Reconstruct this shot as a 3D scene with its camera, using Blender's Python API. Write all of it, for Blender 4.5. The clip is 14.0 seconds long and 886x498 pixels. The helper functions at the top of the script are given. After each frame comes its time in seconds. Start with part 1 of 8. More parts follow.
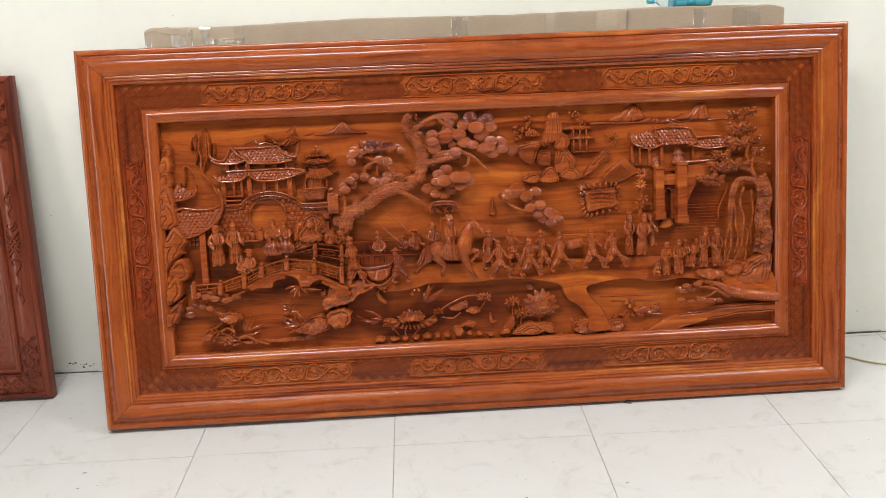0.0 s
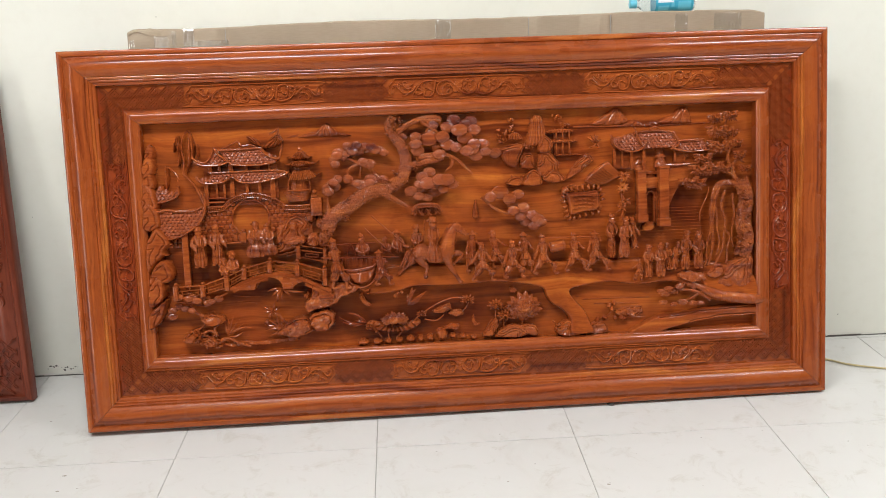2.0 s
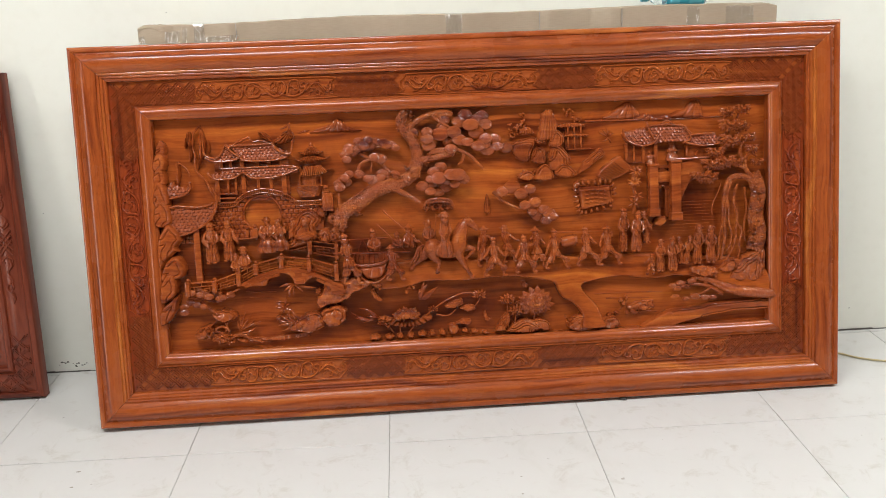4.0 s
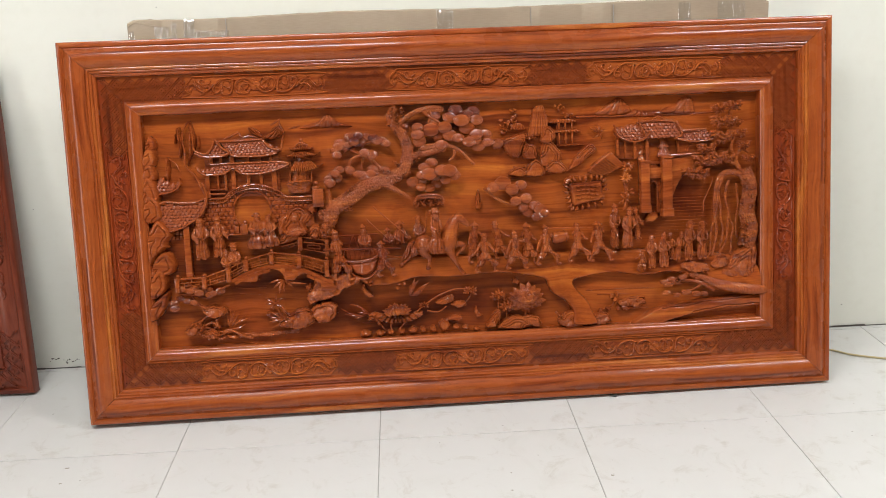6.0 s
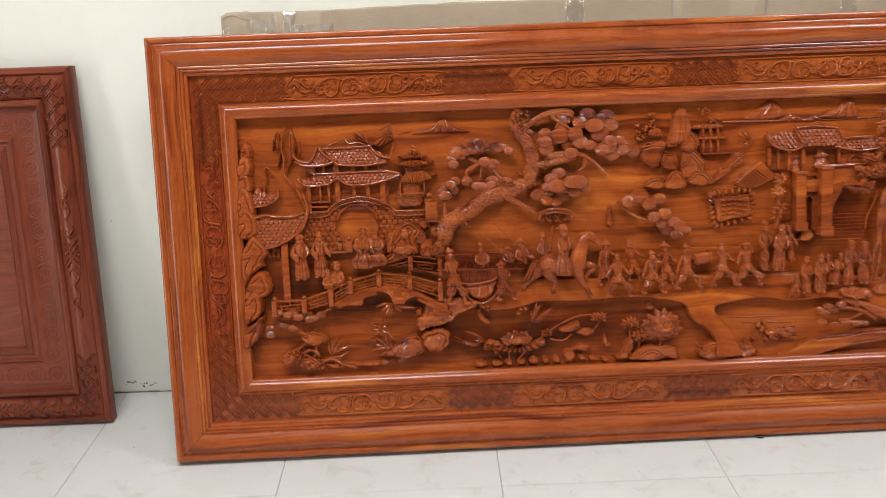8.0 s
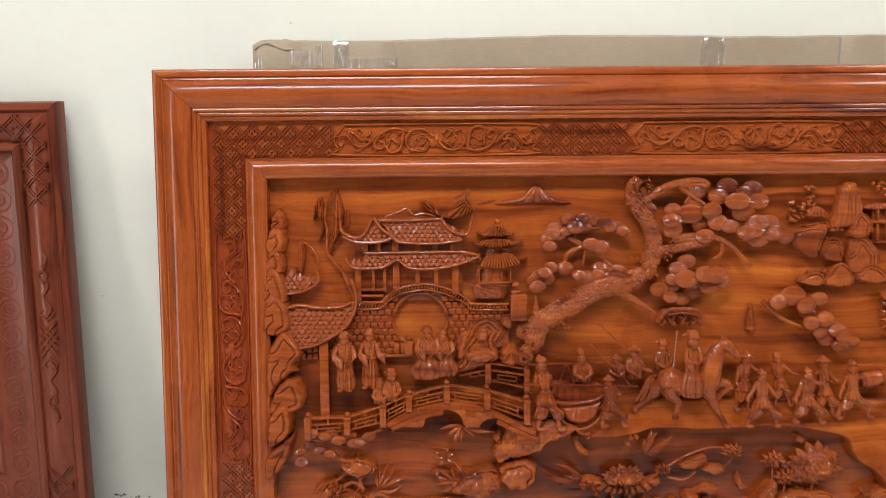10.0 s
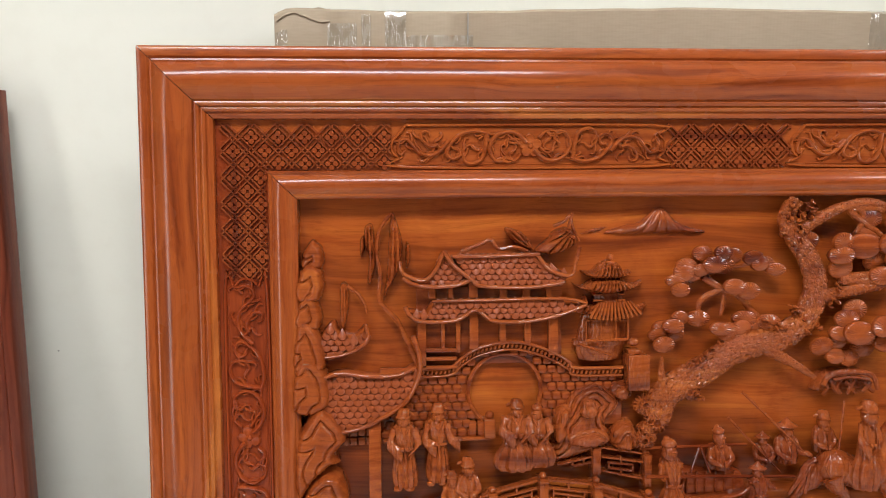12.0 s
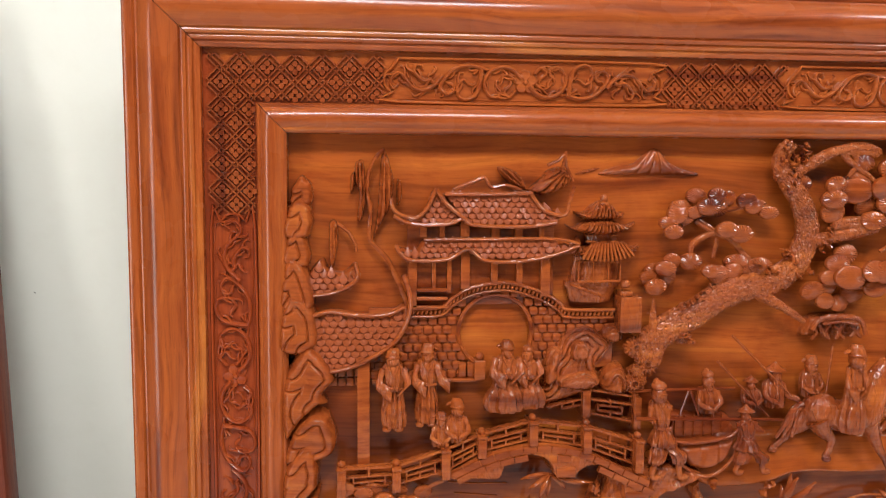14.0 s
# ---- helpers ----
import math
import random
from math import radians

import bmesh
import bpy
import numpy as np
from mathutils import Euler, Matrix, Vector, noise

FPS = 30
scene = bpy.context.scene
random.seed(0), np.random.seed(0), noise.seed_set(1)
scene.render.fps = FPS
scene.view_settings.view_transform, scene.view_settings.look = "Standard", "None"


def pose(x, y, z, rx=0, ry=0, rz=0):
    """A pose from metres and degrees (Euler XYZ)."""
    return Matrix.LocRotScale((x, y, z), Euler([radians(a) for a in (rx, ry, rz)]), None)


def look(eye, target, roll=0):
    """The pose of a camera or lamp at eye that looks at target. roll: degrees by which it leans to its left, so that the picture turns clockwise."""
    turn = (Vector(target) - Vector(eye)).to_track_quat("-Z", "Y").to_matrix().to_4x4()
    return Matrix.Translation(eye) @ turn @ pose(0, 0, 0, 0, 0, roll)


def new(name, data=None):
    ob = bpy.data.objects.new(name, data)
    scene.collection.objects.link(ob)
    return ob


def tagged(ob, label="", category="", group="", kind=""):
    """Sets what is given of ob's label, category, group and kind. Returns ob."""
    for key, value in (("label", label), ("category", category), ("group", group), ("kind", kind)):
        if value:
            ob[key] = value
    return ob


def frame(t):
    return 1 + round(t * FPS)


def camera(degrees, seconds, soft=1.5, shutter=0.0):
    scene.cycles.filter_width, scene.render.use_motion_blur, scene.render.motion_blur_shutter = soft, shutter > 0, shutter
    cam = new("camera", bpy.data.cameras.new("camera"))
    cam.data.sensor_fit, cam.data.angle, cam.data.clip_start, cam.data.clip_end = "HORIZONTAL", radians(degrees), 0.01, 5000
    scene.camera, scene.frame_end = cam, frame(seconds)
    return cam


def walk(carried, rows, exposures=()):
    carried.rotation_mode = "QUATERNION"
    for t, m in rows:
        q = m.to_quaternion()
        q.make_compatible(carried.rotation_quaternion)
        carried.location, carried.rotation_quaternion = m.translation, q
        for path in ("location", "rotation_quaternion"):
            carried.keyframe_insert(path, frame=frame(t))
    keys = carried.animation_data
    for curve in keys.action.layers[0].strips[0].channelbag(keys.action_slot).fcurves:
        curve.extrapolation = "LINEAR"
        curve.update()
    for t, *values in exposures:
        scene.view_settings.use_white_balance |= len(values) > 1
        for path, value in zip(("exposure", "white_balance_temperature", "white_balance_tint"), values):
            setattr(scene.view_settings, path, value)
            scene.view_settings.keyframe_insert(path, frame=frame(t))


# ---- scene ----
cam = camera(55.0, 14.0, soft=0.95, shutter=0.5)
PATH = [
    (0, (0.004, -0.753, 1.351), (0.059, 1.147, 0.729), -2.2),
    (0.5, (0.01, -0.758, 1.34), (0.075, 1.144, 0.725), -2.1),
    (1, (0.009, -0.762, 1.349), (0.095, 1.14, 0.736), -1.7),
    (1.5, (0.009, -0.763, 1.34), (0.1, 1.141, 0.736), -1.9),
    (2, (0.014, -0.761, 1.34), (0.101, 1.142, 0.731), -1.8),
    (2.5, (0.0, -0.768, 1.334), (0.076, 1.137, 0.729), -1.8),
    (2.7, (-0.031, -0.756, 1.354), (0.054, 1.144, 0.735), -1.6),
    (5, (0.011, -0.755, 1.332), (0.083, 1.145, 0.711), -2.3),
    (5.5, (0.017, -0.752, 1.333), (0.093, 1.148, 0.711), -2.1),
    (6, (0.011, -0.752, 1.333), (0.094, 1.146, 0.707), -2.0),
    (6.5, (-0.004, -0.742, 1.337), (0.074, 1.153, 0.703), -1.8),
    (7, (-0.064, -0.67, 1.339), (-0.004, 1.219, 0.686), -1.6),
    (7.5, (-0.177, -0.541, 1.331), (-0.141, 1.352, 0.687), -2.0),
    (8, (-0.243, -0.441, 1.318), (-0.232, 1.456, 0.684), -2.2),
    (8.5, (-0.266, -0.224, 1.31), (-0.321, 1.679, 0.697), -3.0),
    (8.7, (-0.274, -0.171, 1.31), (-0.378, 1.733, 0.705), -3.3),
    (10.8, (-0.538, 0.402, 1.272), (-0.496, 2.326, 0.721), 0.6),
    (11, (-0.571, 0.477, 1.265), (-0.529, 2.394, 0.694), 0.4),
    (11.5, (-0.615, 0.577, 1.234), (-0.560, 2.498, 0.679), 0.1),
    (12, (-0.640, 0.620, 1.225), (-0.519, 2.537, 0.666), 0.4),
    (12.5, (-0.652, 0.636, 1.223), (-0.507, 2.548, 0.652), 0.6),
    (13, (-0.660, 0.631, 1.204), (-0.514, 2.543, 0.636), 1.0),
    (13.5, (-0.663, 0.624, 1.184), (-0.503, 2.531, 0.605), 1.5),
    (14, (-0.669, 0.628, 1.164), (-0.482, 2.522, 0.551), 1.7),
]
walk(cam, [(t, look(eye, target, roll)) for t, eye, target, roll in PATH], [(0, -0.02), (8.5, -0.07), (12.5, -0.07), (13.5, -0.02), (14, 0.18)])

# ---- world and light ----
world = bpy.data.worlds.new("daylight")
scene.world = world
world.use_nodes = True
sky = world.node_tree.nodes.new("ShaderNodeTexSky")
sky.sky_type, sky.sun_disc = "NISHITA", False
sky.sun_elevation, sky.sun_rotation = radians(50), radians(200)
world.node_tree.links.new(sky.outputs["Color"], world.node_tree.nodes["Background"].inputs["Color"])
world.node_tree.nodes["Background"].inputs["Strength"].default_value = 0.1

WALL_Y, SOUTH_Y, WEST_X, EAST_X, CEILING_Z = 2.124, -4.2, -3.7, 4.1, 3.1
# openings added for lamps: ceiling x0, x1, y0, y1; west wall y0, y1, head
ADDED_ROOF_OPENINGS = [(-1.6, 0.1, 0.0, 0.6), (1.7, 3.2, 0.0, 0.6)]
ADDED_WEST_OPENING = (-1.9, -0.4, 2.3)


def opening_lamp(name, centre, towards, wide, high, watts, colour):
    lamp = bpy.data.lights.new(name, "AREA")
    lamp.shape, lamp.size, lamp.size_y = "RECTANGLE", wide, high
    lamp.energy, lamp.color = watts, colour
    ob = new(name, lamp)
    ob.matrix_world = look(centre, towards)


# overhead lamps added for an unseen source above the panel
for x0, x1, y0, y1 in ADDED_ROOF_OPENINGS:
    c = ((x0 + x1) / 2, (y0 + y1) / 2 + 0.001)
    opening_lamp("added_overhead_lamp", (*c, CEILING_Z + 0.1), (c[0], c[1] + 0.001, 0), x1 - x0, y1 - y0, 100, (0.945, 0.97, 1.0))
# fill lamp added on the left, in an opening made for it
c = ((ADDED_WEST_OPENING[0] + ADDED_WEST_OPENING[1]) / 2, ADDED_WEST_OPENING[2] / 2)
opening_lamp("added_west_fill_lamp", (WEST_X - 0.1, *c), (0, *c), ADDED_WEST_OPENING[1] - ADDED_WEST_OPENING[0], ADDED_WEST_OPENING[2], 58, (1.0, 0.98, 0.95))


# ---- materials ----
def node_material(name):
    m = bpy.data.materials.new(name)
    m.use_nodes = True
    return m, m.node_tree.nodes, m.node_tree.links, m.node_tree.nodes["Principled BSDF"]


def mapped(nodes, links, scale, coords="Object"):
    tc, mp = nodes.new("ShaderNodeTexCoord"), nodes.new("ShaderNodeMapping")
    mp.inputs["Scale"].default_value = scale
    links.new(tc.outputs[coords], mp.inputs["Vector"])
    return mp.outputs["Vector"]


def noise_tex(nodes, links, vector, scale, detail=4.0, rough=0.55, distortion=0.0):
    n = nodes.new("ShaderNodeTexNoise")
    n.inputs["Scale"].default_value, n.inputs["Detail"].default_value = scale, detail
    n.inputs["Roughness"].default_value, n.inputs["Distortion"].default_value = rough, distortion
    links.new(vector, n.inputs["Vector"])
    return n.outputs["Fac"]


def ramp(nodes, links, fac, stops):
    r = nodes.new("ShaderNodeValToRGB")
    els = r.color_ramp.elements
    while len(els) < len(stops):
        els.new(0.5)
    for e, (at, c) in zip(els, stops):
        e.position, e.color = at, (*c, 1)
    links.new(fac, r.inputs["Fac"])
    return r.outputs["Color"]


def mixed(nodes, links, a, b, fac, blend="MIX"):
    m = nodes.new("ShaderNodeMix")
    m.data_type, m.blend_type = "RGBA", blend
    for sock, v in ((m.inputs[0], fac), (m.inputs[6], a), (m.inputs[7], b)):
        if hasattr(v, "is_linked"):
            links.new(v, sock)
        elif isinstance(v, tuple):
            sock.default_value = (*v, 1)
        else:
            sock.default_value = v
    return m.outputs[2]


def bumped(nodes, links, bsdf, height, strength, distance, extra=None):
    b = nodes.new("ShaderNodeBump")
    b.inputs["Strength"].default_value, b.inputs["Distance"].default_value = strength, distance
    links.new(height, b.inputs["Height"])
    if extra is not None:
        links.new(extra, b.inputs["Normal"])
    links.new(b.outputs["Normal"], bsdf.inputs["Normal"])
    return b.outputs["Normal"]


def wood(name, dark, mid, light, gloss=0.2, coat=0.7, streak=1.0, seed=0.0, cut=0.0, stain_and_shade=(), folds=0.0, smoke=(0.36, 0.28, 0.35), cloudy=0.35, banded=0.6):
    """Varnished hardwood with the grain along local x."""
    m, nodes, links, bsdf = node_material(name)
    tc = nodes.new("ShaderNodeTexCoord")
    mp = nodes.new("ShaderNodeMapping")
    mp.inputs["Location"].default_value = (seed, seed * 1.7, seed * 0.3)
    links.new(tc.outputs["Object"], mp.inputs["Vector"])
    warp = nodes.new("ShaderNodeTexNoise")
    warp.inputs["Scale"].default_value, warp.inputs["Detail"].default_value = 2.6, 2
    links.new(mp.outputs["Vector"], warp.inputs["Vector"])
    add = nodes.new("ShaderNodeVectorMath")
    add.operation = "MULTIPLY_ADD"
    links.new(warp.outputs["Color"], add.inputs[0])
    add.inputs[1].default_value = (0.0, 0.06, 0.06)
    links.new(mp.outputs["Vector"], add.inputs[2])

    def stretched(scale):
        s = nodes.new("ShaderNodeMapping")
        s.inputs["Scale"].default_value = scale
        links.new(add.outputs["Vector"], s.inputs["Vector"])
        return s.outputs["Vector"]

    broad = noise_tex(nodes, links, stretched((0.5, 11, 11)), 2.2, 3, 0.5, 0.6)
    fine = noise_tex(nodes, links, stretched((0.9, 60, 60)), 3.0, 5, 0.7)
    pores = noise_tex(nodes, links, stretched((9, 420, 420)), 2.0, 2, 0.5)
    base = ramp(nodes, links, broad, [(0.30, dark), (0.46, mid), (0.60, mid), (0.78, light)])
    bands = noise_tex(nodes, links, stretched((0.45, 34, 34)), 2.2, 2, 0.5, 0.5)
    veins = ramp(nodes, links, fine, [(0.30, (0.52, 0.40, 0.36)), (0.45, (0.92, 0.89, 0.87)), (0.68, (1.14, 1.16, 1.1))])
    col = mixed(nodes, links, base, veins, streak, "MULTIPLY")
    col = mixed(nodes, links, col, ramp(nodes, links, bands, [(0.32, (0.66, 0.50, 0.46)), (0.46, (1, 1, 1)), (0.56, (1, 1, 1)), (0.72, (1.20, 1.36, 1.25))]), banded, "MULTIPLY")
    pore = ramp(nodes, links, pores, [(0.36, (0.6, 0.55, 0.5)), (0.5, (1, 1, 1))])
    col = mixed(nodes, links, col, pore, 0.25, "MULTIPLY")
    for u, v, su, sv in stain_and_shade:
        # smoky patches of darker sprayed stain in the finish, and painted shade in the bridge arches
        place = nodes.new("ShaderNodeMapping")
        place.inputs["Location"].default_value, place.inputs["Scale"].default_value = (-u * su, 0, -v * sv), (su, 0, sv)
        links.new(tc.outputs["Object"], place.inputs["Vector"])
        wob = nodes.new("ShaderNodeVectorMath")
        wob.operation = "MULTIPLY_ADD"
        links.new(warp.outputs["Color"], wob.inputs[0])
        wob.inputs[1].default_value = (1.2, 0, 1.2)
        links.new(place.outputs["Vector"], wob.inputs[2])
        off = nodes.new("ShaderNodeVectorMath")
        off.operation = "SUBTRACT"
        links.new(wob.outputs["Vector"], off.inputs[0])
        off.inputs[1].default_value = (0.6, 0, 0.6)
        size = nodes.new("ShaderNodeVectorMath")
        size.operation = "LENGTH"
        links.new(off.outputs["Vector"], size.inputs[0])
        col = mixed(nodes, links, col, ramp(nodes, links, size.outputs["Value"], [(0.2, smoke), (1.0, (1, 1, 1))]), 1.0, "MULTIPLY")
    mottle = noise_tex(nodes, links, mp.outputs["Vector"], 6.5, 4, 0.55, 0.8)
    col = mixed(nodes, links, col, ramp(nodes, links, mottle, [(0.34, (0.66, 0.54, 0.66)), (0.52, (1, 1, 1))]), cloudy, "MULTIPLY")
    links.new(col, bsdf.inputs["Base Color"])
    smear = noise_tex(nodes, links, mp.outputs["Vector"], 9.0, 3)
    rr = nodes.new("ShaderNodeMapRange")
    rr.inputs["To Min"].default_value, rr.inputs["To Max"].default_value = gloss * 0.75, gloss * 1.5
    links.new(smear, rr.inputs["Value"])
    links.new(rr.outputs["Result"], bsdf.inputs["Roughness"])
    bsdf.inputs["Coat Weight"].default_value, bsdf.inputs["Coat Roughness"].default_value = coat, gloss * 0.5
    grainy = bumped(nodes, links, bsdf, fine, 0.10, 0.002)
    if cut:
        bumped(nodes, links, bsdf, noise_tex(nodes, links, mp.outputs["Vector"], 150.0, 1.0, 0.5), cut, 0.004, grainy)
    if folds:
        # fine gouge strokes of the carver's knife
        place = nodes.new("ShaderNodeMapping")
        place.inputs["Scale"].default_value = (1.0, 1.0, 0.38)
        links.new(mp.outputs["Vector"], place.inputs["Vector"])
        stroke = nodes.new("ShaderNodeTexNoise")
        for key, value in (("Scale", 150.0), ("Distortion", 1.0), ("Detail", 0.5)):
            stroke.inputs[key].default_value = value
        links.new(place.outputs["Vector"], stroke.inputs["Vector"])
        bumped(nodes, links, bsdf, stroke.outputs["Fac"], folds, 0.006, grainy)
    if cut > 0.5 or folds:
        # the varnish follows the cuts
        links.new(bsdf.inputs["Normal"].links[0].from_socket, bsdf.inputs["Coat Normal"])
    bsdf.inputs["Specular IOR Level"].default_value = 0.12
    return m


ROSEWOOD = wood("varnished_rosewood", (0.13, 0.021, 0.006), (0.32, 0.068, 0.014), (0.52, 0.165, 0.032), 0.24, 0.5, 0.75)
# last two patches: shade of the hollow bridge arches, painted into the board
STAINS_AND_SHADE = ((1.146, 0.323, 2.3, 9.0), (0.770, 0.326, 5.0, 10.0), (0.982, 0.287, 4.5, 13.0), (0.869, 0.510, 4.5, 9.0), (1.928, 0.620, 7.0, 5.0), (0.377, 0.478, 4.0, 12.0), (0.172, 0.403, 9.0, 3.0), (0.582, 0.421, 13.0, 26.0), (0.687, 0.415, 14.0, 30.0))
RELIEF = wood("carved_rosewood", (0.14, 0.024, 0.007), (0.31, 0.066, 0.014), (0.50, 0.134, 0.025), 0.11, 0.45, 0.7, 3.1, 0.2, STAINS_AND_SHADE[:4], 0, (0.70, 0.58, 0.68))
FIGURE = wood("finely_carved_rosewood", (0.14, 0.025, 0.007), (0.31, 0.066, 0.014), (0.52, 0.136, 0.025), 0.08, 0.5, 0.5, 4.4, 0.3, ((0.96, 0.50, 5.0, 9.0), (0.40, 0.86, 9.0, 9.0)), 0.5, (0.66, 0.55, 0.60))
BARK = wood("barky_rosewood", (0.13, 0.024, 0.007), (0.30, 0.066, 0.014), (0.52, 0.138, 0.025), 0.08, 0.5, 0.5, 6.1, 0.7)
ROOF_WOOD = wood("roof_tile_rosewood", (0.14, 0.026, 0.009), (0.30, 0.067, 0.018), (0.46, 0.130, 0.030), 0.32, 0.18, 0.6, 2.3)
FIELD = wood("field_board_rosewood", (0.15, 0.026, 0.006), (0.36, 0.078, 0.013), (0.56, 0.160, 0.023), 0.2, 0.5, 0.62, 5.3, 0, STAINS_AND_SHADE, cloudy=0.7, banded=0.5)
BAND = wood("border_rosewood", (0.18, 0.033, 0.009), (0.34, 0.076, 0.016), (0.49, 0.128, 0.024), 0.13, 0.6, 0.6, 7.7)
# left and right bands take darker tones than top and bottom
SIDE_BAND = wood("darker_side_band_rosewood", (0.13, 0.018, 0.006), (0.26, 0.042, 0.010), (0.40, 0.080, 0.016), 0.13, 0.6, 0.6, 13.3)
LATTICE = wood("stained_border_rosewood", (0.12, 0.020, 0.007), (0.25, 0.050, 0.013), (0.39, 0.094, 0.020), 0.13, 0.6, 0.5, 11.1)
OLDWOOD = wood("reddish_dull_wood", (0.11, 0.022, 0.011), (0.20, 0.043, 0.020), (0.27, 0.066, 0.031), 0.3, 0.4, 0.6, 9.2, 0.1)


def painted_wall():
    m, nodes, links, bsdf = node_material("cream_wall_paint")
    v = mapped(nodes, links, (1, 1, 1))
    big = noise_tex(nodes, links, v, 0.9, 4)
    small = noise_tex(nodes, links, v, 26, 5)
    col = ramp(nodes, links, big, [(0.3, (0.80, 0.79, 0.695)), (0.7, (0.82, 0.81, 0.72))])
    grime = ramp(nodes, links, small, [(0.25, (0.97, 0.965, 0.955)), (0.5, (1, 1, 1))])
    links.new(mixed(nodes, links, col, grime, 0.7, "MULTIPLY"), bsdf.inputs["Base Color"])
    bsdf.inputs["Roughness"].default_value = 0.62
    bumped(nodes, links, bsdf, noise_tex(nodes, links, v, 90, 6, 0.7), 0.12, 0.002)
    return m


def plain_paint(name, c, rough=0.7):
    m, nodes, links, bsdf = node_material(name)
    v = mapped(nodes, links, (1, 1, 1))
    n = noise_tex(nodes, links, v, 5, 4)
    links.new(ramp(nodes, links, n, [(0.3, tuple(x * 0.92 for x in c)), (0.7, c)]), bsdf.inputs["Base Color"])
    bsdf.inputs["Roughness"].default_value = rough
    return m


def floor_tile():
    m, nodes, links, bsdf = node_material("worn_marble_look_tile")
    info = nodes.new("ShaderNodeObjectInfo")
    tc = nodes.new("ShaderNodeTexCoord")
    add = nodes.new("ShaderNodeVectorMath")
    add.operation = "MULTIPLY_ADD"
    links.new(info.outputs["Random"], add.inputs[0])
    add.inputs[1].default_value = (3.1, 1.7, 0.5)
    links.new(tc.outputs["Object"], add.inputs[2])
    v = add.outputs["Vector"]
    cloud = noise_tex(nodes, links, v, 3.2, 7, 0.62, 1.1)
    col = ramp(nodes, links, cloud, [(0.24, (0.545, 0.525, 0.485)), (0.38, (0.59, 0.575, 0.54)), (0.68, (0.605, 0.59, 0.56))])
    scuff = noise_tex(nodes, links, v, 11, 8, 0.75, 0.6)
    col = mixed(nodes, links, col, ramp(nodes, links, scuff, [(0.54, (1, 1, 1)), (0.72, (0.78, 0.74, 0.68))]), 0.8, "MULTIPLY")
    spots = noise_tex(nodes, links, v, 24, 2, 0.5)
    col = mixed(nodes, links, col, ramp(nodes, links, spots, [(0.79, (1, 1, 1)), (0.82, (0.35, 0.32, 0.3))]), 0.9, "MULTIPLY")
    links.new(col, bsdf.inputs["Base Color"])
    rr = nodes.new("ShaderNodeMapRange")
    rr.inputs["To Min"].default_value, rr.inputs["To Max"].default_value = 0.22, 0.48
    links.new(scuff, rr.inputs["Value"])
    links.new(rr.outputs["Result"], bsdf.inputs["Roughness"])
    bsdf.inputs["Specular IOR Level"].default_value = 0.4
    return m


def cardboard():
    m, nodes, links, bsdf = node_material("brown_corrugated_cardboard")
    v = mapped(nodes, links, (1, 1, 1))
    n = noise_tex(nodes, links, v, 3.5, 5)
    flute = nodes.new("ShaderNodeTexWave")
    flute.bands_direction = "X"
    flute.inputs["Scale"].default_value = 55
    links.new(v, flute.inputs["Vector"])
    fibre = noise_tex(nodes, links, mapped(nodes, links, (40, 40, 300)), 1.0, 4)
    col = ramp(nodes, links, n, [(0.3, (0.33, 0.255, 0.175)), (0.7, (0.41, 0.325, 0.23))])
    col = mixed(nodes, links, col, ramp(nodes, links, fibre, [(0.3, (0.85, 0.84, 0.82)), (0.6, (1, 1, 1))]), 0.6, "MULTIPLY")
    links.new(col, bsdf.inputs["Base Color"])
    bsdf.inputs["Roughness"].default_value = 0.75
    bumped(nodes, links, bsdf, flute.outputs["Fac"], 0.04, 0.001)
    return m


def glassy(name, c, rough, ior=1.45, weight=1.0):
    m, nodes, links, bsdf = node_material(name)
    bsdf.inputs["Base Color"].default_value = (*c, 1)
    bsdf.inputs["Roughness"].default_value, bsdf.inputs["IOR"].default_value = rough, ior
    bsdf.inputs["Transmission Weight"].default_value = weight
    v = mapped(nodes, links, (1, 1, 1))
    bumped(nodes, links, bsdf, noise_tex(nodes, links, v, 60, 3), 0.5, 0.002)
    return m


WALL_PAINT, TILE, CARD = painted_wall(), floor_tile(), cardboard()
GROUT = plain_paint("grey_tile_joint", (0.36, 0.335, 0.30), 0.85)
CEILING_PAINT = plain_paint("white_ceiling_paint", (0.8, 0.8, 0.78))
# walls out of view, kept dark so the varnish mirrors less brightness
UNSEEN_WALL_TAN = plain_paint("dim_tan_unseen_wall", (0.30, 0.27, 0.23))


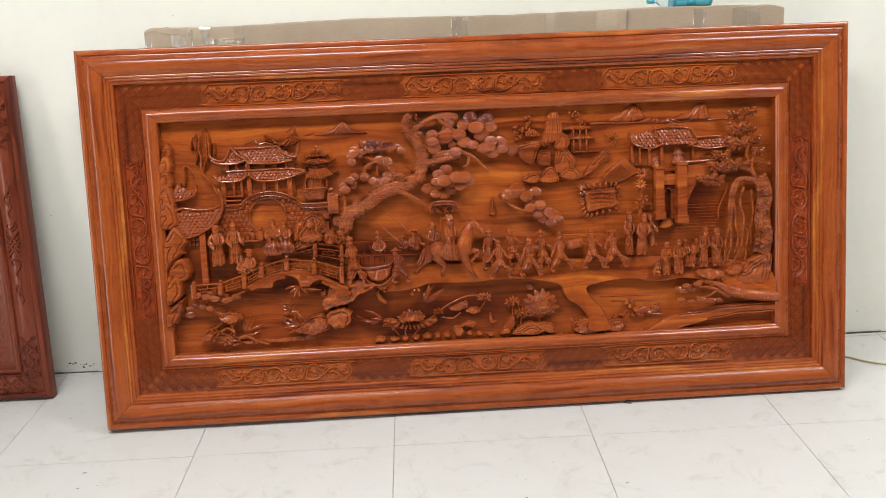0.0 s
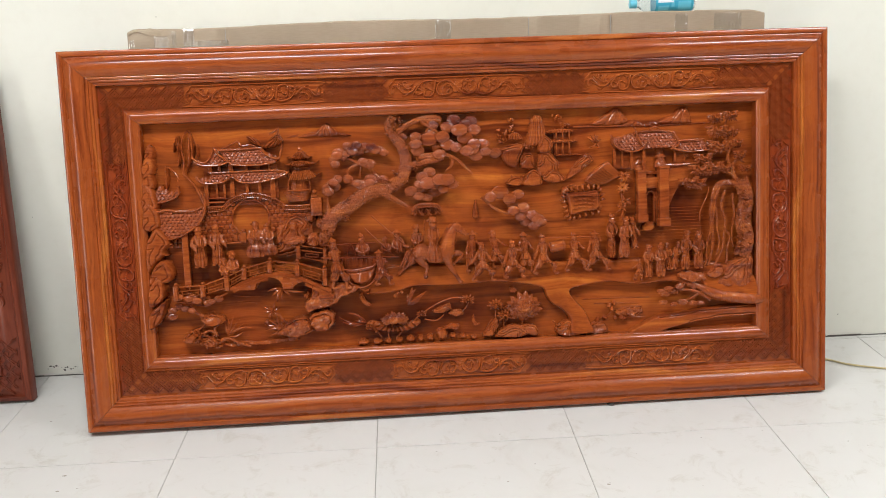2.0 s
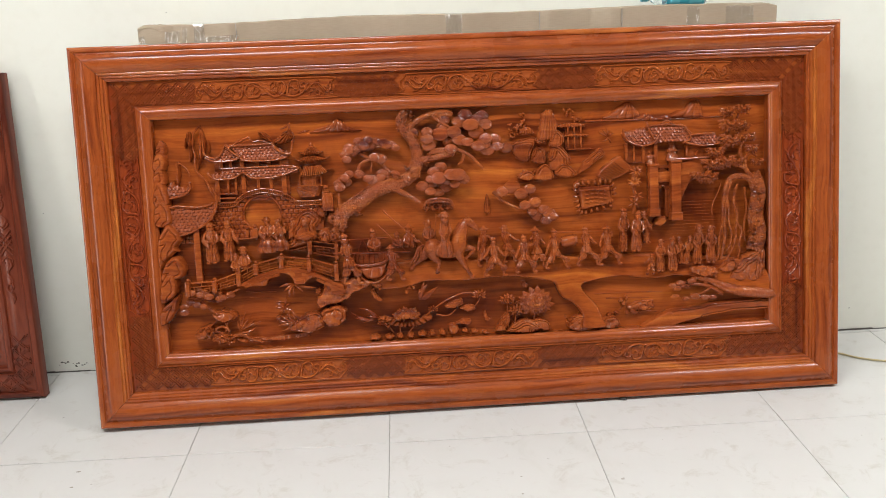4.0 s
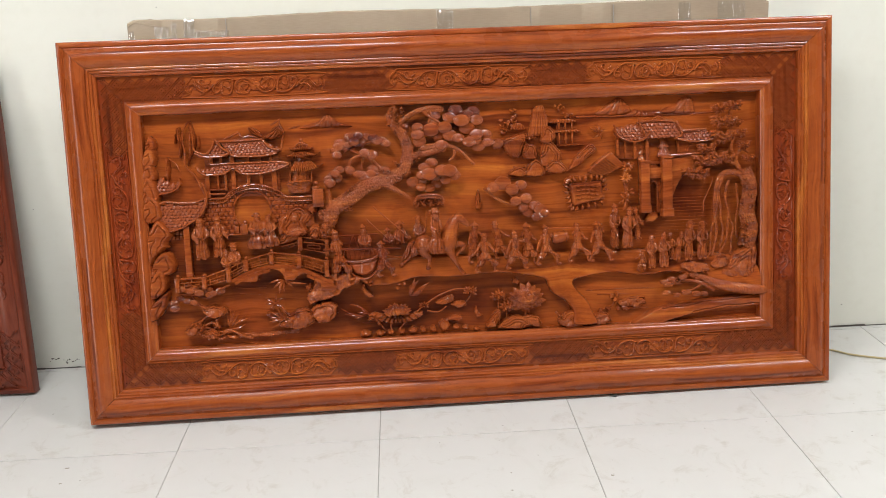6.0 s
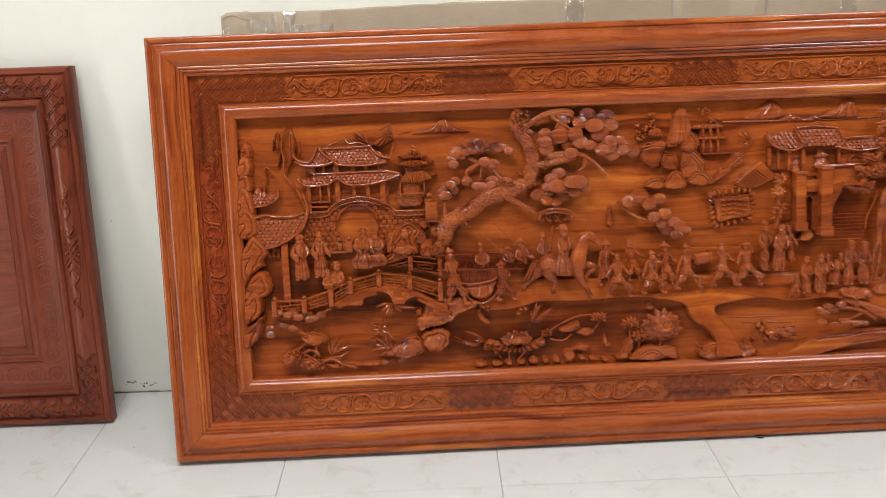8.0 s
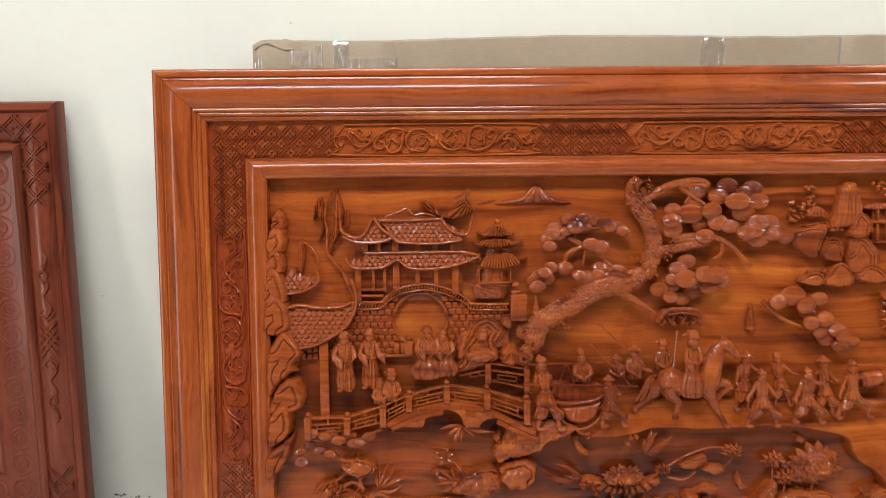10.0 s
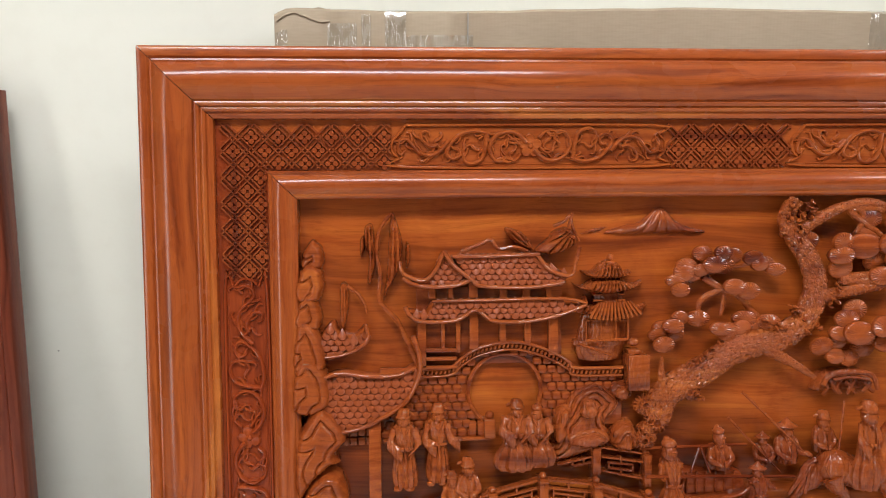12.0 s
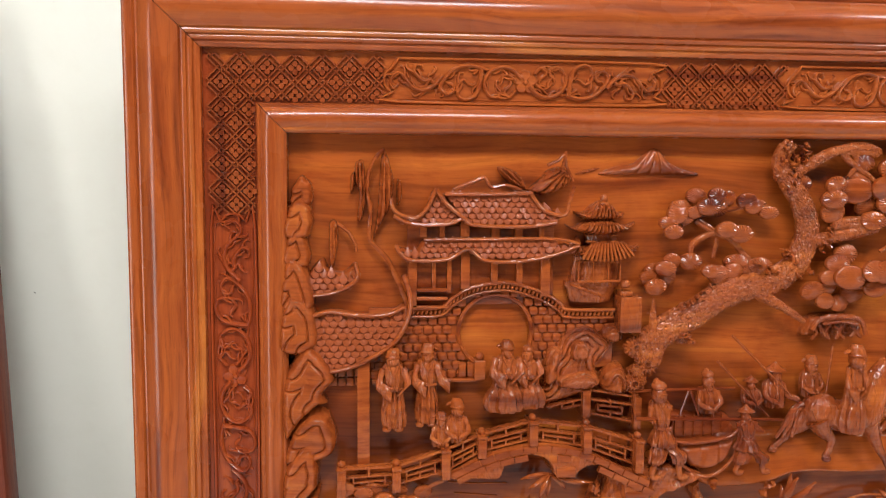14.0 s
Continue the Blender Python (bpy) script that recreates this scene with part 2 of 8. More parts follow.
# ---- mesh building ----
class Clay:
    """Vertices and faces of one mesh."""

    def __init__(self):
        self.verts, self.faces = [], []

    def add(self, verts, faces):
        n = len(self.verts)
        self.verts += [tuple(v) for v in verts]
        self.faces += [tuple(i + n for i in f) for f in faces]
        return self

    def box(self, x0, x1, y0, y1, z0, z1, bevel=0.0, m=None):
        b = min(bevel, (x1 - x0) / 2.01, (y1 - y0) / 2.01, (z1 - z0) / 2.01)
        if b <= 0:
            vs = [(x, y, z) for x in (x0, x1) for y in (y0, y1) for z in (z0, z1)]
            fs = [(0, 1, 3, 2), (4, 6, 7, 5), (0, 4, 5, 1), (2, 3, 7, 6), (0, 2, 6, 4), (1, 5, 7, 3)]
        else:
            bm = bmesh.new()
            bmesh.ops.create_cube(bm, size=1.0)
            bmesh.ops.scale(bm, vec=(x1 - x0, y1 - y0, z1 - z0), verts=bm.verts)
            bmesh.ops.translate(bm, vec=((x0 + x1) / 2, (y0 + y1) / 2, (z0 + z1) / 2), verts=bm.verts)
            bmesh.ops.bevel(bm, geom=list(bm.edges), offset=b, segments=2, profile=0.5, affect="EDGES")
            bm.verts.index_update()
            vs = [tuple(v.co) for v in bm.verts]
            fs = [tuple(v.index for v in f.verts) for f in bm.faces]
            bm.free()
        if m is not None:
            vs = [tuple(m @ Vector(v)) for v in vs]
        return self.add(vs, fs)

    def sweep(self, rings, closed=True, caps=True):
        """Joins rings of equal length into a skin."""
        n = len(rings[0])
        vs = [v for r in rings for v in r]
        fs = []
        for i in range(len(rings) - 1):
            for j in range(n if closed else n - 1):
                k = (j + 1) % n
                fs.append((i * n + j, i * n + k, (i + 1) * n + k, (i + 1) * n + j))
        if caps and closed:
            fs += [tuple(range(n))[::-1], tuple((len(rings) - 1) * n + j for j in range(n))]
        return self.add(vs, fs)

    def mesh(self, name, material, angle=40):
        me = bpy.data.meshes.new(name)
        me.from_pydata(self.verts, [], self.faces)
        bm = bmesh.new()
        bm.from_mesh(me)
        bmesh.ops.recalc_face_normals(bm, faces=bm.faces)
        bm.to_mesh(me)
        bm.free()
        me.polygons.foreach_set("use_smooth", [True] * len(me.polygons))
        me.set_sharp_from_angle(angle=radians(angle))
        if material:
            me.materials.append(material)
        me.update()
        return me


# clusters of bits too small to tell apart
JOINED = ("ribbon_knot", "root_tangle", "thorny_bark", "knot_cluster", "shrub", "water_foliage", "coping_beading", "stem_cluster", "ripple_pattern", "fringe", "bar_script", "palm_crown", "canopy_drape", "roof_ribbing", "wall_coursing", "roof_ridge", "lattice_section", "wall_stain", "floor_specks")


def part(name, clay, material, parent=None, label="", m=None, angle=40):
    ob = new(name, clay.mesh(name, material, angle))
    if parent is not None:
        ob.parent = parent
    if m is not None:
        ob.matrix_local = m
    if label:
        ob["label"] = label
    if name in JOINED:
        ob["kind"] = "stuff"
    return ob


def thing(name, m, label, category, group=""):
    ob = new(name)
    ob.matrix_world = m
    ob.empty_display_size = 0.05
    return tagged(ob, label, category, group)


# ---- the room ----
tagged(part("wall_north", Clay().box(WEST_X - 0.2, EAST_X + 0.2, WALL_Y, WALL_Y + 0.2, -0.05, CEILING_Z), WALL_PAINT), "cream painted plaster wall with scuffs near the floor", "wall", kind="structure")
west = Clay()
for y0, y1, z0 in ((SOUTH_Y, ADDED_WEST_OPENING[0], -0.05), (ADDED_WEST_OPENING[1], WALL_Y, -0.05), (ADDED_WEST_OPENING[0], ADDED_WEST_OPENING[1], ADDED_WEST_OPENING[2])):
    west.box(WEST_X - 0.2, WEST_X, y0, y1, z0, CEILING_Z)
tagged(part("wall_west", west, UNSEEN_WALL_TAN), "plain unseen side wall, dark tan to dim reflections, with an added lamp opening", "wall", kind="structure")
tagged(part("wall_east", Clay().box(EAST_X, EAST_X + 0.2, SOUTH_Y, WALL_Y, -0.05, CEILING_Z), UNSEEN_WALL_TAN), "plain unseen side wall, dark tan to dim reflections", "wall", kind="structure")
tagged(part("wall_south", Clay().box(WEST_X - 0.2, EAST_X + 0.2, SOUTH_Y - 0.2, SOUTH_Y, -0.05, CEILING_Z), UNSEEN_WALL_TAN), "plain unseen end wall, dark tan to dim reflections", "wall", kind="structure")
# ceiling out of view, its two holes cut only for the added lamps
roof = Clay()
y0, y1 = ADDED_ROOF_OPENINGS[0][2:]
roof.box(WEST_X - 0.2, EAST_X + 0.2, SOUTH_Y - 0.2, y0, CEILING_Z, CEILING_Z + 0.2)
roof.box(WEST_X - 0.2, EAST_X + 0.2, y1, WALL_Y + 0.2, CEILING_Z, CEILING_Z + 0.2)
edges = [WEST_X - 0.2] + [x for o in ADDED_ROOF_OPENINGS for x in o[:2]] + [EAST_X + 0.2]
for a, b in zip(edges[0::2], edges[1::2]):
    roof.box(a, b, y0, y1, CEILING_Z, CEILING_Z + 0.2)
tagged(part("ceiling", roof, CEILING_PAINT), "white flat unseen ceiling with two openings added for the overhead lamps", "ceiling", kind="structure")
floor = tagged(part("floor", Clay().box(WEST_X, EAST_X, SOUTH_Y, WALL_Y, -0.12, -0.003), GROUT), "floor of large square pale tiles with thin grey joints", "floor", kind="structure")

# ---- the carved panel: u along it, v up it, w out of it ----
PW, PH, DEPTH = 2.37, 1.17, 0.062
LEAN_BACK, PANEL_YAW, PANEL_ROLL = 11.67, 0.91, -0.18
panel = thing("carved_panel", pose(-1.0014, 1.6517, 0.0171, -LEAN_BACK, 0, PANEL_YAW) @ pose(0, 0, 0, 0, -PANEL_ROLL, 0), "glossy carved wooden relief panel leaning against a cream wall", "carved panel")
GROUND, BAND_W = -0.056, -0.028


def at(u, v, w=0.0):
    return Vector((u, -w, v))


# (distance from the outer edge, height) of the mouldings
OUTER = [(0, -DEPTH), (0, -0.004), (0.003, -0.0005), (0.008, 0.001), (0.015, 0.0005), (0.018, -0.003), (0.021, -0.002), (0.025, 0.003), (0.032, 0.008), (0.042, 0.012), (0.052, 0.012), (0.062, 0.009), (0.071, 0.003), (0.076, 0), (0.078, -0.004), (0.081, -0.003), (0.085, -0.005), (0.086, -0.009), (0.089, -0.008), (0.093, -0.010), (0.0945, -0.014), (0.098, -0.0135), (0.103, -0.016), (0.105, BAND_W - 0.004), (0.105, -0.05)]
INNER = [(0.180, -0.05), (0.180, BAND_W + 0.006), (0.182, BAND_W + 0.008), (0.186, BAND_W + 0.007), (0.188, BAND_W + 0.010), (0.194, BAND_W + 0.0135), (0.202, BAND_W + 0.015), (0.209, BAND_W + 0.013), (0.2145, BAND_W + 0.008), (0.216, BAND_W + 0.008), (0.219, BAND_W + 0.0065), (0.222, BAND_W + 0.003), (0.223, GROUND - 0.004)]


def moulding(name, profile, side, label=""):
    """One mitred rail; its own x runs along it, so that the grain does."""
    length = PW if side in ("top", "bottom") else PH
    c = Clay()
    steps = 24
    rings = []
    for i in range(steps + 1):
        ring = []
        for d, w in profile:
            a, b = d + 0.0006, length - d - 0.0006
            ring.append((a + (b - a) * i / steps, -w, -d))
        rings.append(ring)
    c.sweep(rings, closed=False)
    c.faces += [tuple(range(len(profile))), tuple(steps * len(profile) + j for j in range(len(profile)))[::-1]]
    turn = {"top": pose(0, 0, PH), "bottom": pose(PW, 0, 0, 0, 180, 0), "left": pose(0, 0, 0, 0, -90, 0), "right": pose(PW, 0, PH, 0, 90, 0)}[side]
    return part(name, c, ROSEWOOD, panel, label, turn, 28)


for side in ("top", "bottom", "left", "right"):
    moulding("frame_rail", OUTER, side, "glossy moulded outer frame rail with mitred ends")
    moulding("inner_moulding", INNER, side, "glossy slim moulding round the carved field")
part("back_board", Clay().box(0.02, PW - 0.02, 0.0585, DEPTH, 0.02, PH - 0.02), OLDWOOD, panel)
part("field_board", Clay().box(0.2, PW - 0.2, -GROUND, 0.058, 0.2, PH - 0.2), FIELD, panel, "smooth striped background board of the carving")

# ---- carving tools ----
rng = np.random.default_rng(7)
K = 1.35  # depth of the relief


def smooth_path(pts, n=8, closed=False):
    """Points along a smooth curve through a few control points."""
    p = np.array(pts, float)
    m = len(p)
    if m < 3 and not closed:
        return np.array([p[0] + (p[-1] - p[0]) * t for t in np.linspace(0, 1, n + 1)])
    out = []
    for i in range(m if closed else m - 1):
        a, b, c, d = (p[(i + k) % m] for k in (-1, 0, 1, 2)) if closed else (p[max(i - 1, 0)], p[i], p[i + 1], p[min(i + 2, m - 1)])
        for t in np.arange(n) / n:
            out.append(0.5 * (2 * b + (c - a) * t + (2 * a - 5 * b + 4 * c - d) * t * t + (3 * b - a - 3 * c + d) * t ** 3))
    if not closed:
        out.append(p[-1])
    return np.array(out)


def tube(c, pts, r0, r1=None, lift=0.012, seg=8, n=6, flat=1.0, rough=0.0, lift1=None):
    """A round bar along (u, v) points, standing lift above the field board."""
    r1 = r0 if r1 is None else r1
    lift1 = lift if lift1 is None else lift1
    path = smooth_path(pts, n)
    k = len(path)
    rings = []
    for i, p in enumerate(path):
        t = i / (k - 1)
        d = path[min(i + 1, k - 1)] - path[max(i - 1, 0)]
        d = d / (np.linalg.norm(d) + 1e-9)
        side = np.array([-d[1], d[0]])
        r = r0 + (r1 - r0) * t
        ring = []
        for j in range(seg):
            a = 2 * math.pi * j / seg
            q = r * (1 + rough * rng.uniform(-1, 1))
            o = p + side * q * math.cos(a)
            ring.append(at(o[0], o[1], GROUND + K * (lift + (lift1 - lift) * t) + q * flat * math.sin(a)))
        rings.append(ring)
    c.sweep(rings)
    return c


def dome(c, pts, h, base=0.0, edge=0.012, g=0.003, lines=(), depth=0.0035, rough=0.0, smooth=5, tilt=(0, 0), scale=60, face=(0.4, 1.0), rays=None, wide=0.0022, ledge=0.18):
    """A raised, rounded form over a closed outline. lines: distances from the rim at which a groove is cut."""
    b = smooth_path(pts, smooth, True)
    lo, hi = b.min(0) - g, b.max(0) + g
    xs, ys = np.arange(lo[0], hi[0] + g, g), np.arange(lo[1], hi[1] + g, g)
    X, Y = np.meshgrid(xs, ys, indexing="ij")
    q = np.stack([X.ravel(), Y.ravel()], 1)
    a0, a1 = b, np.roll(b, -1, 0)
    ab = a1 - a0
    t = np.clip(((q[:, None] - a0) * ab).sum(-1) / ((ab ** 2).sum(-1) + 1e-12), 0, 1)
    near = a0 + t[..., None] * ab
    dist2 = ((q[:, None] - near) ** 2).sum(-1)
    k = dist2.argmin(1)
    d = np.sqrt(dist2[np.arange(len(q)), k])
    inside = np.zeros(len(q), bool)
    for s, e in zip(a0, a1):
        cross = (s[1] > q[:, 1]) != (e[1] > q[:, 1])
        inside ^= cross & (q[:, 0] < (e[0] - s[0]) * (q[:, 1] - s[1]) / (e[1] - s[1] + 1e-12) + s[0])
    s = np.clip(d / edge, 0, 1)
    height = h * np.sqrt(np.clip(1 - (1 - s) ** 2, 0, 1))
    if lines:
        # layers open away from the faced side
        c0 = b.mean(0)
        way = np.array(face) / np.linalg.norm(face)
        m = (a0 + a1) / 2 - c0
        seen = (m @ way) / (np.linalg.norm(m, axis=1) + 1e-9) > -0.15
        d = np.sqrt(dist2[:, seen].min(1))
        o = rng.uniform(0, 50)
        d = d + 0.0022 * np.array([noise.noise((x * 34 + o, y * 34, 1.7)) for x, y in q])
        step = sum(np.clip((d - x) / 0.006, 0, 1) ** 0.6 for x in lines) / len(lines)
        height = height * (1 - ledge + ledge * step)
        for x in lines:
            height -= depth * np.exp(-((d - x) / wide) ** 2)
    if rays:
        ru, rv, n, deep = rays
        a, far = np.arctan2(q[:, 1] - rv, q[:, 0] - ru), np.hypot(q[:, 0] - ru, q[:, 1] - rv)
        height -= deep * (0.5 + 0.5 * np.cos(n * a + 30 * far)) ** 4 * np.clip(far / 0.012 - 0.4, 0, 1)
    mid = b.mean(0)
    height += tilt[0] * (q[:, 0] - mid[0]) + tilt[1] * (q[:, 1] - mid[1])
    if rough:
        off = rng.uniform(0, 50)
        height += rough * np.array([noise.noise((x * scale + off, y * scale, 0.3)) for x, y in q]) * s
    pos = np.where(inside[:, None], q, near[np.arange(len(q)), k])
    height = np.where(inside, np.maximum(height, 0.001), -0.004)
    ny = len(ys)
    idx = np.arange(len(q)).reshape(X.shape)
    f = np.stack([idx[:-1, :-1], idx[1:, :-1], idx[1:, 1:], idx[:-1, 1:]], -1).reshape(-1, 4)
    f = f[inside[f].sum(1) > 0]
    used = np.unique(f)
    remap = -np.ones(len(q), int)
    remap[used] = np.arange(len(used))
    c.add([at(pos[i, 0], pos[i, 1], GROUND + K * (base + height[i])) for i in used], [tuple(x) for x in remap[f]])
    return c


def ball(c, u, v, w, ru, rv=None, rw=None, turn=0.0, rough=0.0, nu=10, nv=7):
    """An ellipsoid centred w above the field board."""
    rv, rw = rv or ru, rw or ru
    ca, sa = math.cos(turn), math.sin(turn)
    rings = []
    for i in range(nv + 1):
        th = math.pi * (i + 0.02) / (nv + 0.04)
        ring = []
        for j in range(nu):
            ph = 2 * math.pi * j / nu
            k = 1 + rough * rng.uniform(-1, 1)
            x, y, z = ru * k * math.sin(th) * math.cos(ph), rv * k * math.cos(th), rw * k * math.sin(th) * math.sin(ph)
            ring.append(at(u + x * ca - y * sa, v + x * sa + y * ca, GROUND + K * w + z))
        rings.append(ring)
    c.sweep(rings)
    return c


def slab(c, u0, u1, v0, v1, h0, h1, bevel=0.0012):
    """An upright block between two heights over the field board."""
    return c.box(u0, u1, -(GROUND + K * h1), -(GROUND + K * h0), v0, v1, bevel)


def bar(c, p, q, wide, h0, h1):
    """A straight square bar from p to q."""
    (u0, v0), (u1, v1) = p, q
    d = math.hypot(u1 - u0, v1 - v0) + 1e-9
    nu, nv = -(v1 - v0) / d * wide / 2, (u1 - u0) / d * wide / 2
    vs = []
    for h in (h0, h1):
        k = 0.8 if h == h1 else 1.0
        vs += [at(u0 + nu * k, v0 + nv * k, GROUND + K * h), at(u1 + nu * k, v1 + nv * k, GROUND + K * h), at(u1 - nu * k, v1 - nv * k, GROUND + K * h), at(u0 - nu * k, v0 - nv * k, GROUND + K * h)]
    return c.add(vs, [(0, 1, 2, 3), (7, 6, 5, 4), (0, 4, 5, 1), (1, 5, 6, 2), (2, 6, 7, 3), (3, 7, 4, 0)])


def tile_mesh(pitch, lean=0.0062):
    """One rounded roof tile whose lower lip stands proud."""
    c = Clay()
    r = pitch * 0.62
    arc = np.linspace(0, math.pi, 7)
    lip = lambda q, e: [at(q * r * math.cos(a), -q * r * 0.95 * math.sin(a), e) for a in arc]
    vs = [at(0, r * 1.5, -0.0045), at(0, 0, lean * 0.35)] + lip(0.8, lean * 0.75) + lip(1.0, lean * 0.5) + lip(1.02, -0.007)
    fs = [(1, i, i + 1) for i in range(2, 8)] + [(0, 1, 8), (0, 2, 1)]
    fs += [(i, i + 7, i + 8, i + 1) for i in range(2, 8)] + [(i, i + 7, i + 8, i + 1) for i in range(9, 15)]
    return c.add(vs, fs + [(0, 8, 15), (0, 9, 2)]).mesh("roof_tile", ROOF_WOOD, 45)


def tiled(parent, pts, pitch, h):
    """Overlapping rounded roof tiles over a closed outline, row on row from the eave up."""
    b = smooth_path(pts, 4, True)
    lo, hi = b.min(0), b.max(0)
    me = tile_mesh(pitch)

    def within(x, y):
        ins = False
        for s, e in zip(b, np.roll(b, -1, 0)):
            if (s[1] > y) != (e[1] > y) and x < (e[0] - s[0]) * (y - s[1]) / (e[1] - s[1] + 1e-12) + s[0]:
                ins = not ins
        return ins

    row, y = 0, lo[1]
    while y < hi[1]:
        x = lo[0] + (pitch / 2 if row % 2 else 0)
        while x < hi[0]:
            if within(x, y) and within(x, y + pitch * 0.5):
                ob = new("roof_tile", me)
                ob.parent = parent
                ob.matrix_local = Matrix.Translation(at(x, y, GROUND + K * h + rng.uniform(-0.0008, 0.0008))) @ pose(0, 0, 0, rng.uniform(0, 9), rng.uniform(-7, 7), rng.uniform(-8, 8)) @ Matrix.Scale(rng.uniform(0.95, 1.06), 4)
            x += pitch
        y += pitch * 0.72
        row += 1


def disc_pad(u, v, r, lift, tx=0.0, ty=0.0, squash=0.8, flutes=14):
    """One round pine-needle pad with cut rays, tilted a little."""
    c = Clay()
    n = flutes * 2
    rings = []
    for rr, hh in ((0.97, -0.0060), (1.02, -0.0008), (0.97, 0.0007), (0.88, 0.0012), (0.5, 0.0026), (0.04, 0.0030)):
        ring = []
        for j in range(n):
            a = 2 * math.pi * j / n
            k = (0.0006 if j % 2 else -0.0006) * (rr if rr < 1 else 0.7)
            x, y = r * rr * math.cos(a), r * rr * squash * math.sin(a)
            ring.append(at(u + x, v + y, GROUND + K * lift + hh * 1.3 + k + tx * x + ty * y))
        rings.append(ring)
    return c.sweep(rings)


def blade(c, p, q, wide, lift, bend=0.2):
    """A pointed leaf from root p to tip q."""
    p, q = np.array(p), np.array(q)
    d = q - p
    s = np.array([-d[1], d[0]])
    rows = []
    for t in np.linspace(0, 1, 7):
        m = p + d * t + s * bend * math.sin(math.pi * t) * 0.5
        k = wide * math.sin(math.pi * min(0.06 + 0.94 * t, 0.995)) ** 0.8 / (np.linalg.norm(s) + 1e-9)
        e = s * k / 2
        z = GROUND + K * lift + 0.008 * math.sin(math.pi * t)
        rows.append([at(*(m + e), z - 0.003), at(*(m + e * 0.9), z), at(*m, z + 0.0016), at(*(m - e * 0.9), z), at(*(m - e), z - 0.003)])
    return c.sweep(rows, closed=True)


def relief(name, clay, parent=None, label="", material=None, angle=45):
    return part(name, clay, material or RELIEF, parent or panel, label, None, angle)


# ---- border band: lattice sections and scrolled cartouches ----
BAND_IN, BAND_OUT = 0.1785, 0.1085


def band_board(side):
    length = PW if side in ("top", "bottom") else PH
    c = Clay()
    lo, hi = 0.1, 0.182
    rings = [[(d + (length - 2 * d) * t, -BAND_W + (0.006 - 0.008 * min((d - lo) / 0.012, 1)) * 0, -d) for d in np.linspace(lo, hi, 6)] for t in np.linspace(0, 1, 12)]
    c.sweep(rings, closed=False)
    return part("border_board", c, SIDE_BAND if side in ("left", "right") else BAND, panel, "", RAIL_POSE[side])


RAIL_POSE = {"top": pose(0, 0, PH), "bottom": pose(PW, 0, 0, 0, 180, 0), "left": pose(0, 0, 0, 0, -90, 0), "right": pose(PW, 0, PH, 0, 90, 0)}


